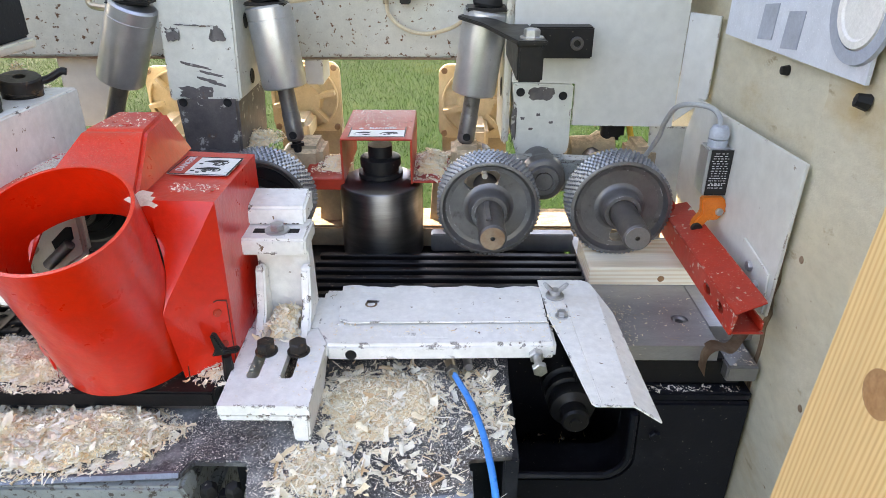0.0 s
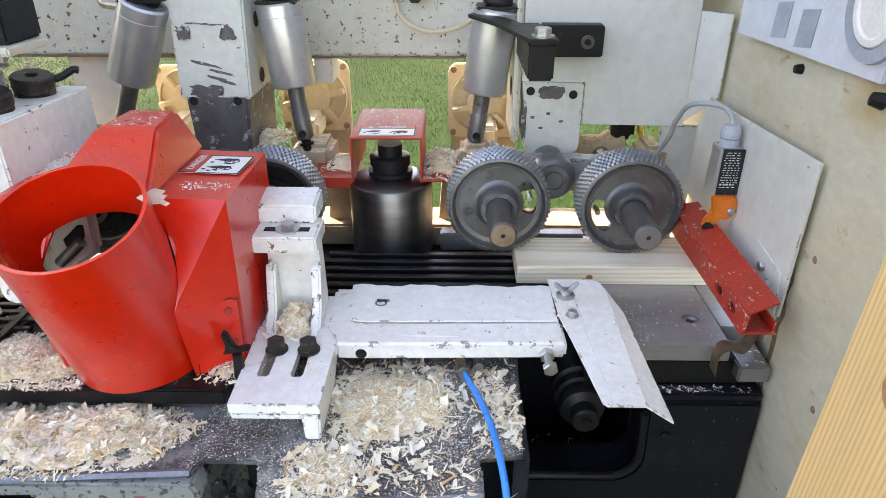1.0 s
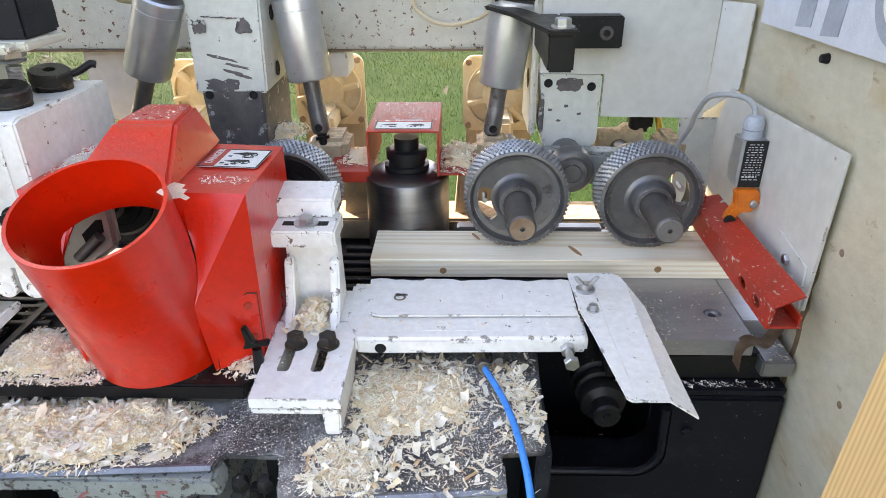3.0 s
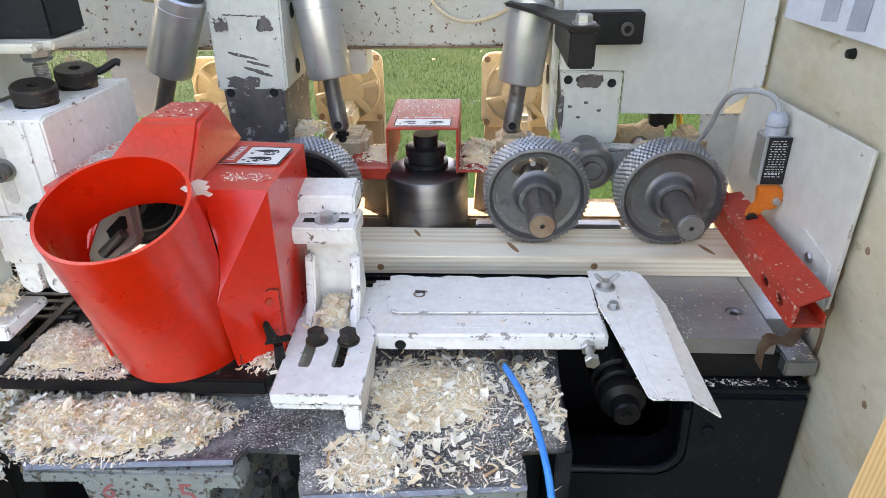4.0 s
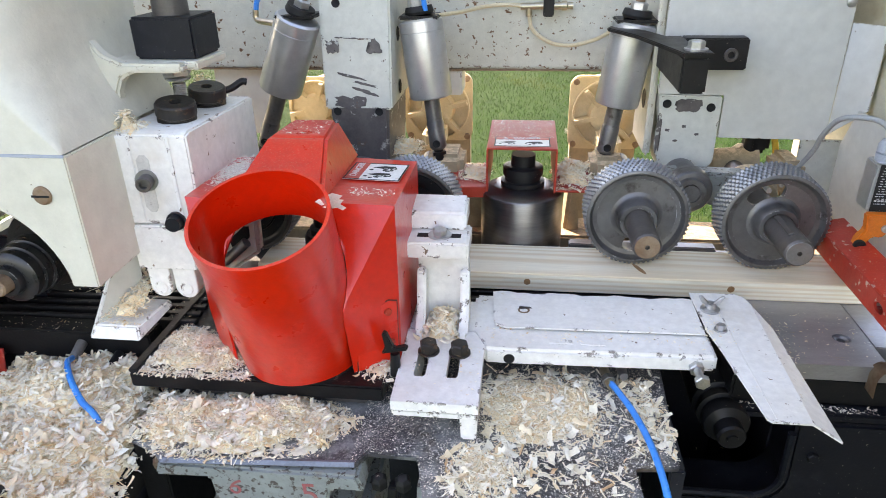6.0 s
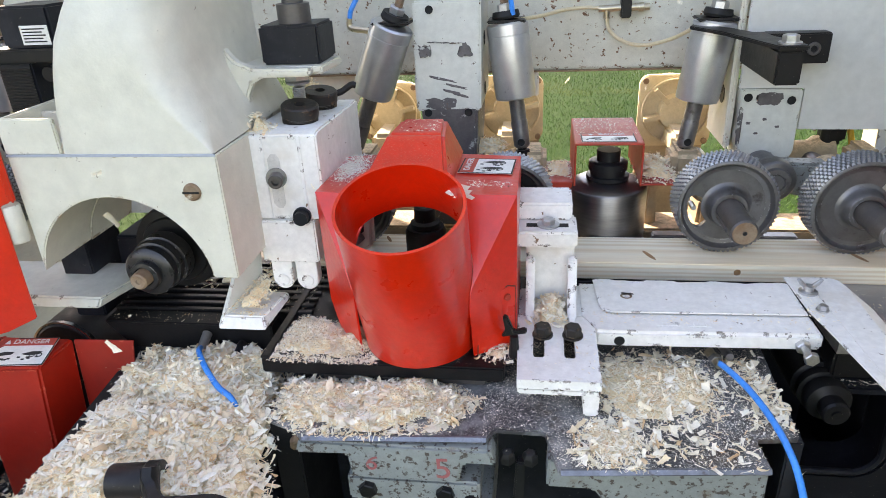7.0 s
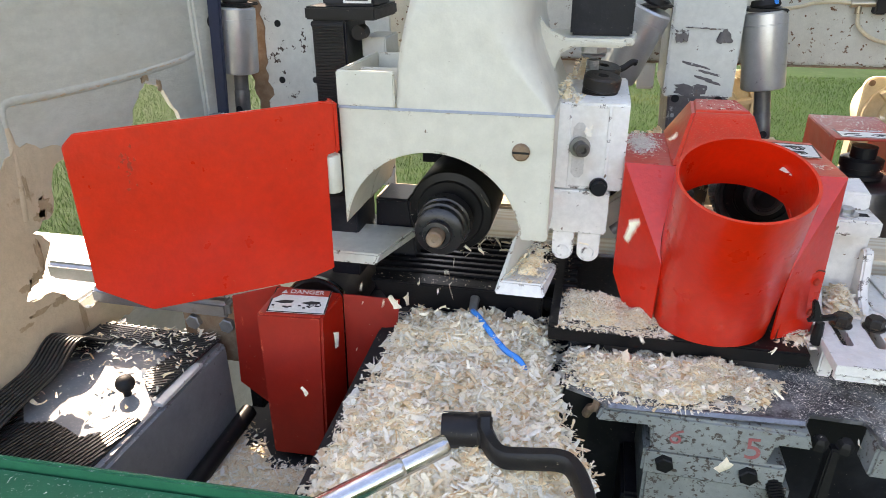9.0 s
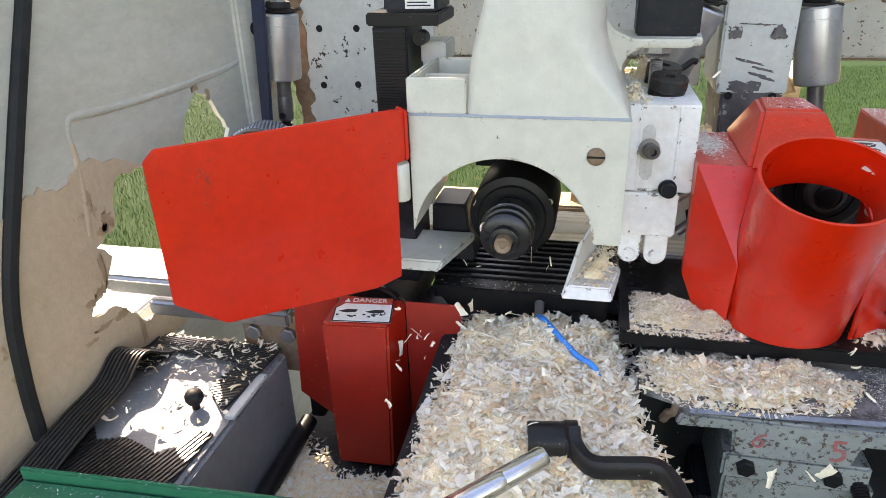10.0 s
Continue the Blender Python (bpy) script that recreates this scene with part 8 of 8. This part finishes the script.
def rear_clutter():
    motor_flange(-0.262, 0.128, 1.25, 0.066, "cream cast motor flange in the sun behind the beam")
    motor_flange(0.058, 0.120, 1.25, 0.070, "cream cast motor flange glowing in sunlight")
    motor_flange(-0.51, 0.12, 1.27, 0.060, "cream cast motor flange behind the leaning cylinder")
    ob = thing("rear_frame", (-0.2, 1.1, GROUND), "dust-caked cast brackets behind the rollers", "frame", "", "structure")
    for x0, x1, z1 in ((-0.215, -0.150, 0.07), (-0.03, 0.005, 0.06), (-0.40, -0.33, 0.06), (0.06, 0.11, 0.02), (-0.62, -0.55, 0.06)):
        part("bracket", bev(hexa(B(), [(x0, 1.02, -0.10), (x1, 1.02, -0.10), (x1, 1.10, -0.10), (x0, 1.10, -0.10), (x0 + 0.012, 1.03, z1), (x1 - 0.008, 1.03, z1), (x1 - 0.008, 1.10, z1), (x0 + 0.012, 1.10, z1)]), 0.006), M["dusty"], ob)
    for x0, x1 in ((-0.25, -0.19), (0.01, 0.06), (-0.44, -0.41), (-0.54, -0.48), (0.29, 0.33)):
        part("pillow", bev(box(B(), x0, x1, 0.985, 1.06, 0.06, 0.118), 0.010, 3), M["dusty"], ob)
    part("cross_pipe", lathe(B(), [(0, 0), (0.020, 0), (0.026, 0.006), (0.027, 0.04), (0.034, 0.05), (0.034, 0.075), (0, 0.075)], (0.200, 1.06, 0.088), (1, 0, 0.02), 28), M["dusty"], ob)
    part("valve", bev(box(B(), 0.255, 0.290, 1.04, 1.08, 0.112, 0.152), 0.008, 2), M["black"], ob)
    part("valve_stem", cyl(B(), (0.262, 1.05, 0.105), (0.262, 1.05, 0.175), 0.010, None, 12), M["black"], ob)
    part("spring", sweep(B(), [(0.235 + 0.008 * math.cos(k * 1.05), 1.05 + 0.008 * math.sin(k * 1.05), 0.135 + 0.0016 * k) for k in range(30)], 0.0018, 6, 2), M["brass"], ob)
    part("yellow_tube", sweep(B(), [(0.296, 1.06, 0.16), (0.300, 1.06, 0.135), (0.308, 1.055, 0.10)], 0.005, 8), surf("yellow_tube", (0.7, 0.45, 0.05), None, 20, 0.5), ob)
    part("side_gusset", bev(prism(B(), [(-0.66, 0.10), (-0.58, 0.10), (-0.52, 0.2215), (-0.66, 0.2215)], "y", 1.15, 1.16), 0.002), M["plate"], ob)
    part("hanger", bev(box(B(), -0.43, -0.40, 1.13, 1.20, 0.175, 0.222), 0.002), M["plate"], ob)
    part("hanger", bev(box(B(), -0.235, -0.205, 1.132, 1.20, 0.180, 0.222), 0.002), M["plate"], ob)
    heap("shavings_behind", [(-0.40, 0.985), (-0.27, 0.985), (-0.26, 1.05), (-0.40, 1.05)], 0.118, 0.018, 0.02, 380, (0.005, 0.014), 111, "tan shavings caught behind the red hood", 100)
    w = thing("pulley", (-0.74, 1.26, 0.0), "cream pulley with a green rim behind the machine", "pulley")
    part("ring", lathe(B(), [(0.036, 0), (0.036, -0.012), (0.042, -0.014), (0.047, -0.010), (0.047, 0.010), (0.036, 0.012), (0.036, 0)], (-0.745, 1.26, 0.062), (-0.45, -1, 0.25), 40), M["motor"], w)
    part("green_rim", lathe(B(), [(0.047, -0.006), (0.051, -0.006), (0.051, 0.014), (0.047, 0.014)], (-0.745, 1.26, 0.062), (-0.45, -1, 0.25), 40), M["green"], w)
    part("hub", lathe(B(), [(0, -0.006), (0.036, -0.004), (0.036, 0.004), (0, 0.004)], (-0.745, 1.26, 0.062), (-0.45, -1, 0.25), 30), M["motor"], w)
    part("stand", box(B(), -0.76, -0.73, 1.28, 1.30, GROUND, 0.06), M["dusty"], w)
    # air line on the beam
    a = thing("air_line", (-0.08, 1.12, 0.30), "beige plastic air tube with nickel fittings on the beam", "air line")
    part("tube", sweep(B(), [(-0.232, 1.02, 0.326), (-0.20, 1.06, 0.326), (-0.165, 1.112, 0.328), (-0.13, 1.118, 0.330), (-0.105, 1.118, 0.328)], 0.0032, 8), M["tube"], a)
    part("tube", sweep(B(), [(-0.094, 1.118, 0.316), (-0.088, 1.118, 0.292), (-0.060, 1.115, 0.272), (-0.025, 1.11, 0.268), (0.010, 1.08, 0.282), (0.032, 1.05, 0.300)], 0.0032, 8), M["tube"], a)
    tee = cyl(B(), (-0.108, 1.118, 0.327), (-0.070, 1.118, 0.328), 0.0055)
    cyl(tee, (-0.0945, 1.118, 0.327), (-0.0945, 1.118, 0.312), 0.0048)
    part("tee", tee, M["brass"], a)
    part("clip", bev(box(B(), -0.072, -0.055, 1.108, 1.1295, 0.312, 0.348), 0.002), M["black"], a)
    part("nozzle", lathe(B(), [(0, 0), (0.006, 0), (0.006, 0.012), (0.0075, 0.012), (0.0075, 0.020), (0.0055, 0.021), (0.0055, 0.030), (0, 0.030)], (-0.055, 1.118, 0.328), (1, 0, 0), 12), M["brass"], a)
    b = thing("air_line", (-0.43, 1.0, 0.33), "blue air hoses with elbow fittings at the column", "air line")
    part("hose", sweep(B(), [(-0.505, 1.0, 0.335), (-0.50, 1.0, 0.352), (-0.485, 1.01, 0.375), (-0.46, 1.03, 0.40), (-0.43, 1.06, 0.42)], 0.004, 8), M["blue"], b)
    part("hose", sweep(B(), [(-0.246, 1.0, 0.335), (-0.250, 1.0, 0.36), (-0.262, 1.01, 0.39), (-0.28, 1.05, 0.42)], 0.004, 8), M["blue"], b)
    part("elbow", sweep(B(), [(-0.505, 1.0, 0.338), (-0.506, 1.0, 0.327), (-0.500, 0.998, 0.322), (-0.478, 0.99, 0.320), (-0.468, 0.985, 0.318)], 0.0048, 8), M["brass"], b)


def wood_post():
    bm = bev(hexa(B(), [(0.148, 0.215, GROUND), (0.245, 0.215, GROUND), (0.245, 0.311, GROUND), (0.148, 0.311, GROUND), (0.2411, 0.215, 0.60), (0.338, 0.215, 0.60), (0.338, 0.311, 0.60), (0.2411, 0.311, 0.60)]), 0.003)
    ob = thing("timber_post", (0.2, 0.26, GROUND), "yellow pine timber post standing before the machine", "timber")
    part("timber", bm, M["post"], ob)
    kn = lathe(B(), [(0, 0.0006), (0.009, 0.0006), (0.013, 0.0002)], (0.2188, 0.262, 0.234), (-1, 0, 0.0612), 20)
    part("knot", kn, M["knot"], ob)


chip_guide()
suction_hood()
hood_plate()
tool_table()
housing()
hold_down()
pressure_shoe()
left_post()
swing_guard()
corner_guard()
side_box()
floor_tray()
green_box()
rear_clutter()
wood_post()


# ---- what moves ----
def flying_chips(n, seed, first, last, span, rise, rest, aim, label, group, sizes=(0.008, 0.016)):
    """Shavings thrown up by a cutter, each on one arc of its own; gives (chip, rows)."""
    rng = random.Random(seed)
    shapes = []
    for k in range(5):
        ob = flakes("wood_chip", [(0, 0, 0)], sizes, M["chips"], seed + k, 0.1, 1.0)
        shapes.append(ob.data)
        bpy.data.objects.remove(ob)
    out = []
    for k in range(n):
        ob = tagged(new("wood_chip", shapes[k % 5]), label, "wood chip", group)
        t0 = first + (last - first) * (k + rng.random() * 0.8) / n
        dur = rng.uniform(*span)
        a, b = Vector(rest(rng)), Vector(aim(rng))
        lift = rng.uniform(*rise)
        turn = [rng.uniform(-70, 70) for _ in range(3)]
        spin = [rng.uniform(-160, 160) for _ in range(3)]
        rows = [(0.0, pose(*a, *turn))]
        if t0 > 0.05:
            rows.append((t0, pose(*a, *turn)))
        steps = max(4, int(dur / 0.2))
        for j in range(1, steps + 1):
            f = j / steps
            if t0 + dur * f >= 9.97:
                break
            p = a.lerp(b, f) + Vector((0, 0, lift * 4 * f * (1 - f)))
            rows.append((t0 + dur * f, pose(*p, *[turn[i] + spin[i] * f for i in range(3)])))
        rows.append((10.0, rows[-1][1]))
        out.append((ob, rows))
    return out


CHIPS = flying_chips(92, 201, 1.9, 9.7, (1.3, 2.1), (0.5, 0.9),
                     lambda r: (r.uniform(-0.03, 0.0), r.uniform(0.95, 1.01), 0.100),
                     lambda r: (r.uniform(-0.75, 0.30), r.uniform(1.5, 2.8), GROUND + 0.03),
                     "pale wood chip thrown up behind the spindle", "chips behind the spindle", (0.011, 0.024))
CHIPS += flying_chips(46, 301, 5.7, 9.8, (0.7, 1.3), (0.10, 0.32),
                      lambda r: (r.uniform(-0.72, -0.60), r.uniform(0.72, 0.80), 0.0045),
                      lambda r: (r.uniform(-0.85, -0.15), r.uniform(0.33, 0.60), r.uniform(-0.06, 0.02)),
                      "pale wood chip flung out from the top cutter", "chips before the machine", (0.010, 0.021))
CHIPS += flying_chips(76, 351, 8.0, 9.85, (0.45, 0.95), (0.06, 0.17),
                      lambda r: (r.uniform(-0.73, -0.59), r.uniform(0.71, 0.80), 0.0045),
                      lambda r: (r.uniform(-0.80, -0.50), r.uniform(0.44, 0.58), r.uniform(-0.045, -0.02)),
                      "pale wood chip whirled round the top cutter", "chips before the machine", (0.009, 0.019))
CHIPS += flying_chips(28, 401, 1.0, 7.4, (0.8, 1.4), (0.2, 0.4),
                      lambda r: (r.uniform(0.10, 0.22), r.uniform(0.72, 0.84), -0.28),
                      lambda r: (r.uniform(0.07, 0.40), r.uniform(0.45, 0.60), GROUND + 0.03),
                      "small wood chip dropping from the spindle bay", "chips by the bay", (0.004, 0.009))

CHIPS += flying_chips(54, 451, 1.45, 2.3, (0.45, 0.85), (0.36, 0.56),
                      lambda r: (r.uniform(0.09, 0.22), r.uniform(0.72, 0.84), -0.28),
                      lambda r: (r.uniform(0.05, 0.42), r.uniform(0.40, 0.60), GROUND + 0.03),
                      "small wood chip dropping from the spindle bay", "chips by the bay", (0.004, 0.010))


def motions():
    walk(board, [(t, pose(-0.111 * t, 0.868, BED)) for t in (0, 5, 10)])
    for ob, a0 in ((R2, -13.5), (R3, 158.0), (R1, 40.0), (R0, 100.0), (RL, 10.0)):
        o = ORIGIN[ob]
        walk(ob, [(k * 0.5, pose(o.x, o.y, o.z - (0.003 if ob is R2 and k < 2 else 0), 0, a0 + 45 * k, 0)) for k in range(21)])
    for ob, rows in CHIPS:
        walk(ob, rows)


motions()
